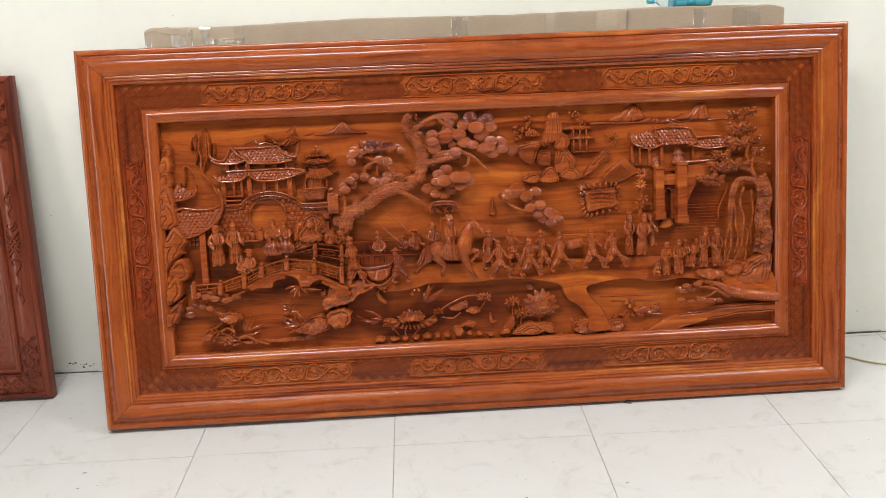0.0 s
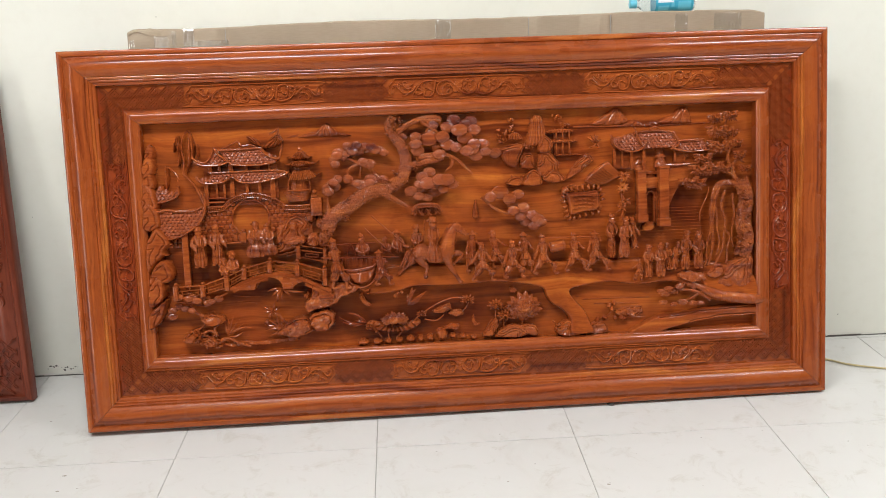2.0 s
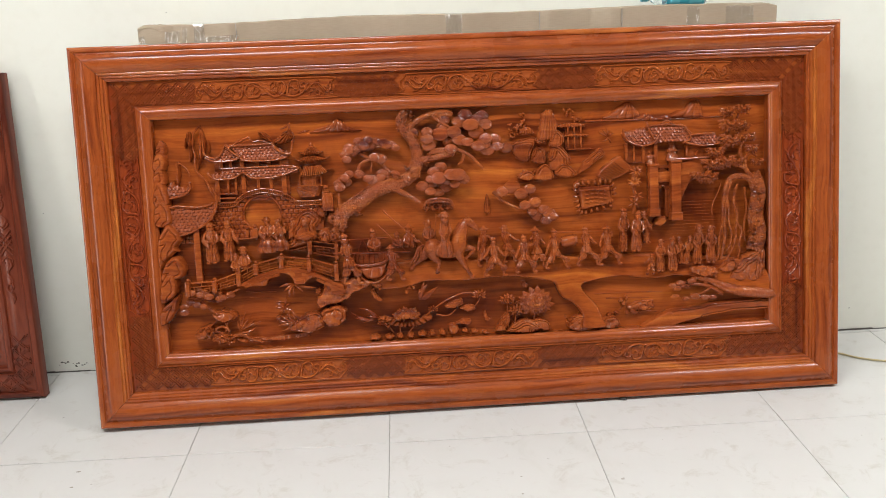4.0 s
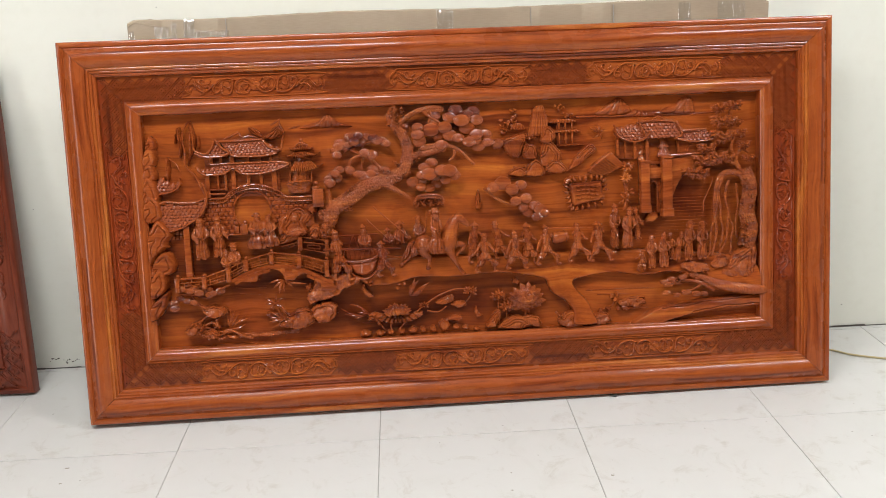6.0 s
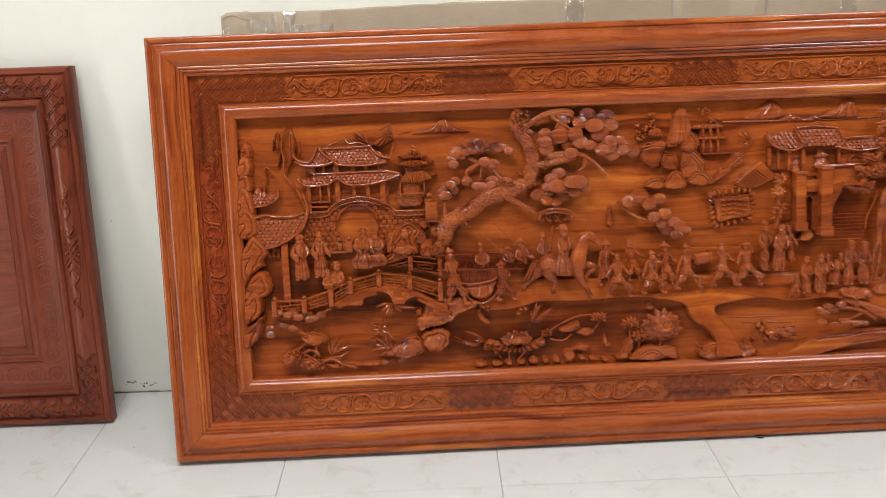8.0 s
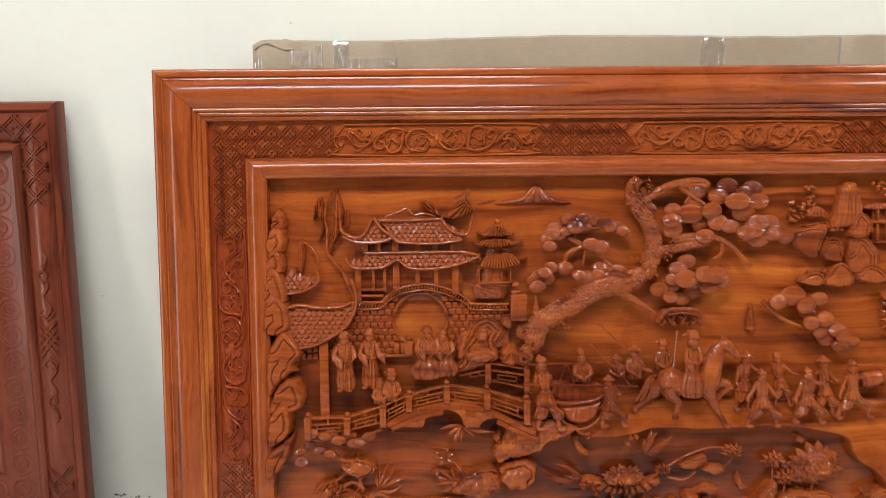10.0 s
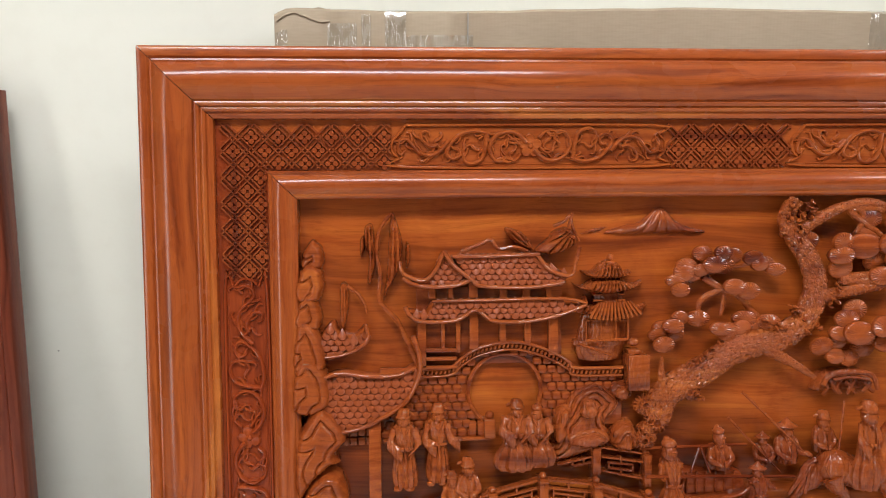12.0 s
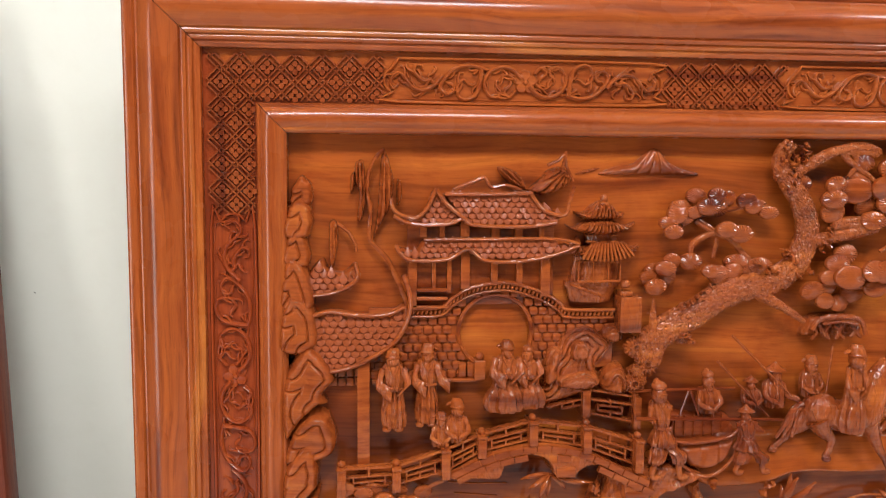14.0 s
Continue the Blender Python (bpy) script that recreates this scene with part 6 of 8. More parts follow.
tuft("leaf_tuft", (0.623, 0.423), [(0.577, 0.415), (0.590, 0.400), (0.606, 0.381), (0.620, 0.384), (0.650, 0.397), (0.693, 0.409), (0.644, 0.415)], 0.008, 0.026)
tuft("leaf_tuft", (0.882, 0.299), [(0.794, 0.320), (0.804, 0.303), (0.823, 0.333), (0.832, 0.285), (0.855, 0.324), (0.843, 0.306)], 0.008)
tuft("leaf_tuft", (1.014, 0.350), [(1.016, 0.384), (1.031, 0.407), (1.042, 0.399), (1.057, 0.375), (1.075, 0.389)], 0.012)
tuft("leaf_tuft", (1.635, 0.836), [(1.607, 0.855), (1.618, 0.861), (1.629, 0.865), (1.643, 0.860), (1.653, 0.849), (1.613, 0.823), (1.645, 0.818)], 0.006, 0.006)


def bloom(name, base, r, layers, lift, label, spread=1.25, wide=0.34, squash=0.9):
    """Pointed petals that fan upwards from one base, the front rows shorter and prouder."""
    u, v = base
    flower = relief(name, ball(Clay(), u, v + r * 0.1, lift + 0.005 * len(layers), r * 0.24, r * 0.2, 0.010, 0, 0.2), None, label, FIGURE)
    for layer, (n, k) in enumerate(layers):
        for i in range(n):
            a = math.pi / 2 + spread * math.pi * ((i + 0.5 * (layer % 2) + 0.25) / n - 0.5) + rng.uniform(-0.06, 0.06)
            m = r * k * rng.uniform(0.9, 1.08)
            relief("petal", blade(Clay(), (u + m * 0.25 * math.cos(a), v + m * 0.2 * math.sin(a) + 0.15 * r * layer / len(layers)), (u + m * math.cos(a), v + m * squash * math.sin(a)), r * wide, lift + layer * 0.006, rng.uniform(-0.15, 0.15)), flower, "", FIGURE)
    return flower


bloom("lotus_flower", (0.970, 0.300), 0.046, ((13, 1.0), (11, 0.82), (9, 0.62), (7, 0.42), (5, 0.25)), 0.016, "open carved lotus flower with layered petals", 1.2, 0.30, 0.66)
bloom("peony_flower", (1.386, 0.322), 0.062, ((15, 1.0), (14, 0.86), (12, 0.70), (10, 0.54), (8, 0.40), (6, 0.26)), 0.010, "large many-petalled carved bloom", 2.0, 0.36, 0.80)
bloom("small_bloom", (1.206, 0.353), 0.024, ((8, 1.0), (6, 0.6)), 0.012, "small carved bloom on a twig", 1.4)
bloom("small_bloom", (1.295, 0.332), 0.026, ((9, 1.0), (6, 0.6)), 0.012, "small carved bloom on a twig", 1.7)
bloom("small_bloom", (1.322, 0.299), 0.026, ((9, 1.0), (6, 0.6)), 0.014, "small carved bloom on a twig", 1.8)
bloom("small_bloom", (1.056, 0.314), 0.018, ((7, 1.0), (5, 0.6)), 0.014, "small carved bloom on a twig", 1.2)
crags("lotus_leaf", [
    ([(1.092, 0.325), (1.118, 0.336), (1.147, 0.345), (1.154, 0.327), (1.128, 0.314), (1.103, 0.315)], 0.016, 0, 0.006, (0.004,)), ([(1.142, 0.313), (1.165, 0.324), (1.190, 0.321), (1.193, 0.306), (1.167, 0.301)], 0.014, 0, 0.006, (0.004,)),
    ([(1.217, 0.281), (1.225, 0.305), (1.232, 0.280), (1.246, 0.274), (1.227, 0.266)], 0.014, 0, 0.004, ()), ([(0.859, 0.386), (0.873, 0.396), (0.883, 0.371), (0.900, 0.353), (0.885, 0.349), (0.868, 0.364)], 0.022, 0, 0.006, (0.004,)),
    ([(1.115, 0.259), (1.152, 0.279), (1.179, 0.271), (1.165, 0.257), (1.144, 0.261)], 0.014, 0, 0.005, ()), ([(1.347, 0.390), (1.366, 0.381), (1.359, 0.367), (1.341, 0.375)], 0.012, 0, 0.004, ()),
], "curled carved lotus leaves")
relief("ruffled_leaf", dome(Clay(), wavy([(0.875, 0.291), (0.901, 0.304), (0.936, 0.291), (0.971, 0.282), (1.015, 0.291), (1.048, 0.300), (1.054, 0.285), (1.021, 0.265), (0.970, 0.260), (0.920, 0.267), (0.885, 0.272)], 0.002), 0.020, 0, 0.008, 0.0018, (), 0, 0.002, 3, (0, 0), 60, (0, 1), (0.968, 0.322, 26, 0.006)), None, "ruffled carved lotus leaf", FIGURE)
stems = Clay()
for pts in ([(0.951, 0.239), (0.949, 0.265), (0.966, 0.290)], [(0.927, 0.248), (0.913, 0.271), (0.921, 0.285)], [(0.973, 0.242), (0.992, 0.263), (1.011, 0.280)], [(1.054, 0.314), (1.100, 0.343), (1.155, 0.363), (1.199, 0.361)], [(1.066, 0.299), (1.102, 0.293), (1.128, 0.310)], [(1.182, 0.311), (1.201, 0.332), (1.209, 0.349)], [(1.022, 0.279), (1.037, 0.300), (1.056, 0.318)], [(1.319, 0.229), (1.320, 0.266), (1.321, 0.294)], [(1.378, 0.226), (1.379, 0.263), (1.386, 0.307)], [(1.295, 0.231), (1.294, 0.286), (1.295, 0.326)]):
    tube(stems, pts, 0.0026, 0.0020, 0.014)
relief("stem_cluster", stems, label="thin carved flower stems", material=FIGURE)
tangle = Clay()
for pts in ([(0.308, 0.272), (0.327, 0.293), (0.353, 0.302), (0.375, 0.319), (0.393, 0.336)], [(0.341, 0.263), (0.369, 0.283), (0.396, 0.274), (0.409, 0.252)], [(0.412, 0.281), (0.405, 0.306), (0.427, 0.323), (0.442, 0.330)], [(0.315, 0.265), (0.333, 0.274), (0.353, 0.262)], [(0.416, 0.259), (0.438, 0.272), (0.459, 0.267), (0.479, 0.255), (0.515, 0.242)], [(0.369, 0.290), (0.391, 0.300), (0.404, 0.288), (0.393, 0.275)], [(0.624, 0.287), (0.643, 0.313), (0.670, 0.321), (0.697, 0.316)], [(0.608, 0.342), (0.622, 0.320), (0.637, 0.304)], [(0.708, 0.364), (0.723, 0.381), (0.745, 0.385)]):
    tube(tangle, pts, 0.0052, 0.0034, 0.020, 8, 6, 1, 0.15)
relief("root_tangle", tangle, label="twisted carved roots and stones by the water", material=FIGURE)


# ---- pines ----
def pads(parent, spots, r, lift, squash=0.78):
    for p in spots:
        k = r * rng.uniform(1.05, 1.35)
        relief("foliage_pad", disc_pad(p[0], p[1], k, lift + rng.uniform(-0.011, 0.011), rng.uniform(-0.25, 0.25), rng.uniform(-0.12, 0.34), squash * rng.uniform(0.9, 1.1), 16 if k < 0.017 else 22), parent)


def barked(c, pts, r0, r1, lift, bumps=30, lift1=None):
    """A gnarled limb: a rough bar studded with bark scales."""
    tube(c, pts, r0, r1, lift, 10, 6, 0.8, 0.10, lift1)
    path = smooth_path(pts, 10)
    for _ in range(int(bumps * 4.5)):
        i = rng.integers(1, len(path) - 1)
        t = i / (len(path) - 1)
        r = r0 + (r1 - r0) * t
        d = path[i + 1] - path[i - 1]
        d = d / (np.linalg.norm(d) + 1e-9)
        o, a = rng.uniform(-0.95, 0.95), rng.uniform(0.6, 1.0)
        p = path[i] + np.array([-d[1], d[0]]) * o * r + d * rng.uniform(-0.5, 0.5) * r * 0.4
        ball(c, *p, lift + ((lift1 or lift) - lift) * t + 0.8 * r * math.sqrt(1 - o * o) / K, min(r * 0.26, 0.0062) * a, min(r * 0.15, 0.0036) * a, min(r * 0.12, 0.0034) * a, math.atan2(d[1], d[0]) + rng.uniform(-0.5, 0.5), 0.25, 6, 4)
    return c


pine_limbs = Clay()
barked(pine_limbs, [(0.775, 0.600), (0.785, 0.632), (0.815, 0.656), (0.851, 0.675), (0.891, 0.701), (0.932, 0.715), (0.973, 0.724), (1.014, 0.752), (1.027, 0.788)], 0.024, 0.0190, 0.018, 260, 0.020)
barked(pine_limbs, [(1.027, 0.783), (1.029, 0.814), (1.019, 0.846), (1.001, 0.872), (0.983, 0.899), (0.981, 0.921), (0.996, 0.940)], 0.0190, 0.0120, 0.020, 110)
barked(pine_limbs, [(0.937, 0.716), (0.969, 0.697), (1.003, 0.678), (1.031, 0.659)], 0.012, 0.0035, 0.026, 50)
barked(pine_limbs, [(1.027, 0.788), (1.082, 0.797), (1.145, 0.811), (1.068, 0.815), (1.130, 0.821), (1.183, 0.805), (1.234, 0.755)], 0.011, 0.004, 0.024, 90)
barked(pine_limbs, [(1.005, 0.894), (1.032, 0.912), (1.068, 0.929), (1.114, 0.936), (1.140, 0.927), (1.082, 0.926), (1.133, 0.886), (1.176, 0.849)], 0.010, 0.004, 0.022, 70)
barked(pine_limbs, [(1.096, 0.932), (1.106, 0.911), (1.093, 0.889)], 0.007, 0.003, 0.022, 14)
barked(pine_limbs, [(1.174, 0.809), (1.169, 0.782), (1.154, 0.771)], 0.006, 0.003, 0.022, 8)
barked(pine_limbs, [(1.262, 0.682), (1.302, 0.645), (1.346, 0.625)], 0.006, 0.003, 0.02, 12)
barked(pine_limbs, [(0.785, 0.632), (0.781, 0.663), (0.780, 0.699)], 0.010, 0.002, 0.028, 24)
barked(pine_limbs, [(0.757, 0.592), (0.766, 0.574), (0.765, 0.555)], 0.014, 0.008, 0.020, 30)
pine = relief("pine_tree", pine_limbs, label="gnarled carved pine with fluted round needle pads", material=BARK)
for p, r in zip([(0.775, 0.594), (0.756, 0.622), (0.755, 0.565), (0.833, 0.639), (0.779, 0.641)], (0.018, 0.015, 0.014, 0.012, 0.013)):
    burl = Clay()
    ball(burl, p[0], p[1], 0.018, r, r, r * 0.7, 0, 0.25, 14, 9)
    for ring, n in ((1.15, 16), (0.75, 11)):
        for i in range(n):
            a = i * 2 * math.pi / n + r * 90
            tube(burl, [(p[0] + r * 0.45 * ring * math.cos(a), p[1] + r * 0.45 * ring * math.sin(a)), (p[0] + r * ring * math.cos(a), p[1] + r * ring * math.sin(a))], 0.0034, 0.0012, 0.022 + 0.006 * (ring < 1), 6, 2)
    relief("spiky_burl", burl, pine, material=FIGURE)
thorns = Clay()
for (u0, v0), (u1, v1) in (((0.832, 0.684), (0.871, 0.719)), ((0.986, 0.775), (1.005, 0.752)), ((0.992, 0.725), (1.033, 0.743)), ((1.053, 0.774), (1.068, 0.809)), ((0.973, 0.886), (0.985, 0.939)), ((0.992, 0.868), (0.997, 0.921)), ((1.014, 0.938), (1.019, 0.912)), ((0.824, 0.644), (0.847, 0.630)), ((0.945, 0.753), (0.973, 0.739))):
    for t in np.linspace(0, 1, 8):
        u, v = u0 + (u1 - u0) * t, v0 + (v1 - v0) * t
        for _ in range(2):
            ball(thorns, u + rng.uniform(-0.006, 0.006), v + rng.uniform(-0.004, 0.004), 0.028 + rng.uniform(-0.006, 0.006), 0.0022, 0.0044, 0.006, rng.uniform(0, 3), 0.2, 6, 4)
relief("thorny_bark", thorns, pine)
pads(pine, [(1.061, 0.877), (1.060, 0.855), (1.128, 0.842), (1.133, 0.821), (1.066, 0.834), (1.116, 0.911), (1.018, 0.877)], 0.0155, 0.030)
pads(pine, [(1.101, 0.868), (1.197, 0.893), (1.215, 0.868), (1.319, 0.694)], 0.021, 0.034)
pads(pine, [(1.162, 0.903), (1.217, 0.910), (1.244, 0.893), (1.182, 0.925), (1.235, 0.919), (1.113, 0.883), (1.145, 0.873), (1.161, 0.849), (1.186, 0.841), (1.242, 0.849), (1.271, 0.846), (1.235, 0.834), (1.219, 0.827), (1.277, 0.823), (1.309, 0.817), (1.248, 0.814)], 0.017, 0.026)
pads(pine, [(1.091, 0.733), (1.130, 0.743), (1.152, 0.741)], 0.020, 0.034)
pads(pine, [(1.070, 0.715), (1.039, 0.710), (1.064, 0.693), (1.091, 0.688), (1.115, 0.702), (1.100, 0.767), (1.076, 0.754), (1.116, 0.725), (1.141, 0.713), (1.170, 0.726), (1.067, 0.731)], 0.0150, 0.026)
pads(pine, [(1.376, 0.685), (1.348, 0.672), (1.288, 0.682), (1.360, 0.657), (1.392, 0.643), (1.358, 0.636), (1.420, 0.618), (1.384, 0.615), (1.401, 0.600), (1.436, 0.605), (1.446, 0.594), (1.426, 0.584), (1.377, 0.635)], 0.017, 0.028)
twig_limbs = Clay()
barked(twig_limbs, [(0.851, 0.821), (0.883, 0.802), (0.909, 0.791), (0.928, 0.769)], 0.006, 0.005, 0.014, 20)
barked(twig_limbs, [(0.883, 0.802), (0.849, 0.785), (0.845, 0.760)], 0.005, 0.004, 0.014, 14)
barked(twig_limbs, [(0.888, 0.791), (0.883, 0.760)], 0.004, 0.003, 0.012, 6)
barked(twig_limbs, [(0.928, 0.769), (0.952, 0.746), (0.984, 0.724)], 0.005, 0.008, 0.014, 16)
barked(twig_limbs, [(0.830, 0.813), (0.859, 0.826), (0.918, 0.839), (0.948, 0.843)], 0.004, 0.003, 0.012, 10)
twig = relief("pine_bough", twig_limbs, pine)
pads(pine, [(0.850, 0.858), (0.877, 0.860), (0.901, 0.854), (0.923, 0.852), (0.863, 0.842), (0.883, 0.839), (0.815, 0.830), (0.830, 0.826), (0.844, 0.833), (0.809, 0.803), (0.949, 0.842), (0.962, 0.833), (0.935, 0.843), (0.820, 0.839), (0.802, 0.817)], 0.0135, 0.020)
pads(pine, [(0.779, 0.730), (0.789, 0.739), (0.805, 0.733), (0.799, 0.746), (0.813, 0.757), (0.844, 0.755), (0.783, 0.718), (0.872, 0.742), (0.886, 0.736), (0.911, 0.741), (0.940, 0.742), (0.916, 0.755), (0.953, 0.750), (0.895, 0.807), (0.917, 0.800)], 0.0135, 0.020)

# bonsai by the water
bonsai_limb = barked(barked(Clay(), [(0.297, 0.397), (0.344, 0.390), (0.390, 0.381), (0.432, 0.407), (0.456, 0.417)], 0.005, 0.003, 0.026, 16), [(0.335, 0.386), (0.354, 0.361), (0.384, 0.342), (0.418, 0.333)], 0.005, 0.004, 0.024, 14)
bonsai = relief("bonsai_tree", bonsai_limb, label="low carved bonsai with small round pads")
pads(bonsai, [(0.306, 0.412), (0.327, 0.420), (0.347, 0.410), (0.333, 0.404), (0.364, 0.400), (0.385, 0.404), (0.407, 0.396), (0.425, 0.399), (0.394, 0.391), (0.281, 0.369), (0.300, 0.382), (0.322, 0.374), (0.344, 0.369), (0.284, 0.353)], 0.012, 0.034, 0.7)

# ---- the far valley ----
relief("valley_peak", dome(Clay(), wavy([(1.410, 0.836), (1.417, 0.883), (1.425, 0.918), (1.443, 0.933), (1.461, 0.929), (1.471, 0.900), (1.477, 0.872), (1.466, 0.851), (1.444, 0.834)]), 0.018, 0, 0.010, 0.0016, (), 0, 0.002, 3, (0, 0), 40, (0, 1), (1.446, 1.031, 120, 0.0022)), None, "steep rounded carved peak with fine hatching", FIGURE)
crags("valley_rock", [
    ([(1.448, 0.852), (1.466, 0.869), (1.489, 0.857), (1.498, 0.832), (1.479, 0.810), (1.447, 0.811)], 0.020, 0, 0.009, (0.006, 0.012)),
    ([(1.442, 0.774), (1.448, 0.809), (1.472, 0.823), (1.497, 0.804), (1.514, 0.778), (1.504, 0.743), (1.450, 0.738)], 0.020, 0, 0.010, (0.006, 0.013, 0.02)),
    ([(1.458, 0.727), (1.466, 0.752), (1.487, 0.761), (1.513, 0.750), (1.534, 0.724), (1.498, 0.715)], 0.028, 0, 0.008, (0.006, 0.012)),
    ([(1.391, 0.769), (1.392, 0.805), (1.407, 0.815), (1.429, 0.810), (1.435, 0.785), (1.431, 0.762)], 0.020, 0, 0.008, (0.005, 0.010)),
    ([(1.325, 0.825), (1.354, 0.838), (1.399, 0.833), (1.392, 0.801), (1.379, 0.770), (1.352, 0.774), (1.331, 0.800)], 0.016, 0, 0.009, (0.007,)),
    ([(1.395, 0.716), (1.412, 0.754), (1.434, 0.764), (1.455, 0.745), (1.458, 0.713), (1.422, 0.707)], 0.020, 0, 0.009, (0.007,)),
    ([(1.343, 0.718), (1.360, 0.739), (1.387, 0.741), (1.404, 0.719), (1.377, 0.709)], 0.016, 0, 0.008, (0.006,)),
    ([(1.536, 0.724), (1.554, 0.762), (1.583, 0.789), (1.609, 0.806), (1.627, 0.784), (1.605, 0.764), (1.571, 0.740)], 0.014, 0, 0.007, (0.005, 0.010)),
    ([(1.350, 0.838), (1.390, 0.847), (1.426, 0.835), (1.389, 0.826)], 0.014, 0, 0.005, (0.004,)),
], "stepped carved valley rocks with ring-cut grooves")
hut = relief("thatched_hut", dome(Clay(), [(1.351, 0.859), (1.363, 0.880), (1.388, 0.879), (1.403, 0.857), (1.376, 0.855)], 0.016, 0, 0.006, 0.0016, (), 0, 0, 3, (0, 0), 60, (0, 1), (1.378, 0.911, 40, 0.003)), None, "little thatched carved hut", FIGURE)
shrub = Clay()
for (x, y), n, w in (((1.362, 0.915), 8, 0.010), ((1.365, 0.891), 10, 0.020), ((1.337, 0.878), 12, 0.022), ((1.333, 0.857), 8, 0.016), ((1.508, 0.920), 9, 0.016), ((1.539, 0.894), 9, 0.022), ((1.417, 0.836), 8, 0.016), ((1.377, 0.731), 8, 0.018), ((1.419, 0.736), 6, 0.014)):
    for _ in range(n):
        ball(shrub, x + rng.uniform(-w, w), y + rng.uniform(-w, w) * 0.6, rng.uniform(0.006, 0.014), rng.uniform(0.003, 0.007), rng.uniform(0.0025, 0.0045), 0.006, rng.uniform(0, 3), 0.25, 7, 5)
relief("shrub", shrub, label="small knobbly carved shrubs", material=FIGURE)
kiosk = relief("open_kiosk", slab(Clay(), 1.499, 1.549, 0.803, 0.877, 0, 0.006), label="little open carved kiosk on posts")
for (u0, v0), (u1, v1) in (((1.474, 0.872), (1.561, 0.886)), ((1.494, 0.841), (1.574, 0.852)), ((1.504, 0.800), (1.587, 0.807))):
    relief("roof", dome(Clay(), [(u0, v0), (u0 + 0.012, v1), (u1 - 0.012, v1), (u1, v0)], 0.018, 0, 0.006, 0.0016, (), 0, 0, 3, (0, 0), 60, (0, 1), ((u0 + u1) / 2, v1 + 0.15, 110, 0.003)), kiosk, material=FIGURE)
for x in (983, 995, 1007):
    u = 1.504 + (x - 983) * 0.00173
    relief("column", slab(slab(Clay(), u, u + 0.005, 0.853, 0.874, 0, 0.015), u, u + 0.005, 0.807, 0.842, 0, 0.015), kiosk)

# right-hand pavilion
far_hall = relief("pavilion", slab(Clay(), *(1.688, 1.793, 0.750, 0.814), 0, 0.006), label="carved pavilion beside the gate with scaly roofs")
for pts, p, h in (([(1.682, 0.848), (1.726, 0.857), (1.755, 0.863), (1.776, 0.834), (1.794, 0.812), (1.739, 0.807), (1.700, 0.816)], 0.012, 0.020), ([(1.755, 0.859), (1.813, 0.867), (1.878, 0.861), (1.899, 0.821), (1.848, 0.813), (1.794, 0.812), (1.776, 0.834)], 0.013, 0.022), ([(1.894, 0.829), (1.940, 0.834), (1.980, 0.832), (2.002, 0.805), (1.948, 0.800), (1.888, 0.802)], 0.012, 0.020)):
    relief("roof", dome(Clay(), pts, h - 0.003, 0, 0.008), far_hall)
    tiled(far_hall, pts, p, h - 0.002)
trim = Clay()
for pts in ([(1.679, 0.859), (1.693, 0.823), (1.739, 0.805), (1.776, 0.812), (1.794, 0.836)], [(1.755, 0.880), (1.765, 0.848), (1.779, 0.823)], [(1.751, 0.863), (1.813, 0.869), (1.882, 0.861)], [(1.878, 0.861), (1.896, 0.822), (1.870, 0.808)], [(1.881, 0.808), (1.939, 0.797), (2.005, 0.803)], [(1.892, 0.832), (1.976, 0.836)], [(1.802, 0.871), (1.820, 0.880), (1.838, 0.870)]):
    tube(trim, pts, 0.0034, 0.0028, 0.024)
relief("roof_ridge", trim, far_hall)
for s in ((1.688, 1.696, 0.763, 0.814), (1.714, 1.720, 0.755, 0.808), (1.743, 1.752, 0.750, 0.806), (1.782, 1.792, 0.734, 0.808), (1.885, 1.891, 0.754, 0.800)):
    relief("column", slab(Clay(), *s, 0, 0.016), far_hall)
relief("wall", slab(Clay(), *(1.885, 1.998, 0.756, 0.802), 0, 0.010), far_hall)
arch = Clay()
for a in np.linspace(0, math.pi, 9)[:-1]:
    b = a + math.pi / 8
    u, v = (1.935, 0.766)
    bar(arch, (u + 0.02 * math.cos(a), v + 0.02 * math.sin(a)), (u + 0.02 * math.cos(b), v + 0.02 * math.sin(b)), 0.006, 0.006, 0.016)
relief("arch_rim", arch, far_hall)

# city gate
gate = relief("city_gate", dome(Clay(), [(1.859, 0.754), (1.969, 0.759), (1.972, 0.712), (1.924, 0.697), (1.892, 0.675), (1.873, 0.636), (1.856, 0.608)], 0.018, 0, 0.004, 0.0018, (0.006,), 0.002, 0, 2), label="tall carved city gate with two capped pillars")
relief("wall_ledge", tube(Clay(), [(1.817, 0.756), (1.896, 0.758), (1.969, 0.760)], 0.004, 0.004, 0.022), gate)
for (u0, v1), (u1, v0), k in (((1.760, 0.746), (1.788, 0.579), 0.030), ((1.828, 0.756), (1.859, 0.564), 0.034)):
    relief("pillar", slab(slab(slab(Clay(), u0, u1, v0, v1, 0, k, 0.002), u0 - 0.002, u1 + 0.002, v1 - 0.008, v1, 0, k + 0.003, 0.001), u0 - 0.003, u1 + 0.003, v0, v0 + 0.026, 0, k + 0.004, 0.002), gate)
    c, mid = Clay(), (u0 + u1) / 2
    for dz, r, h in ((0.0, 0.017, 0.012), (0.012, 0.012, 0.008), (0.020, 0.015, 0.006), (0.026, 0.010, 0.010), (0.036, 0.012, 0.005), (0.041, 0.006, 0.012)):
        s = 1.0 if k < 0.032 else 1.35
        facet_drum(c, (mid, v1 + (dz + h) * s), (mid, v1 + dz * s), r * 0.72 * s, r * s)
    relief("pillar_cap", c, gate, material=FIGURE)
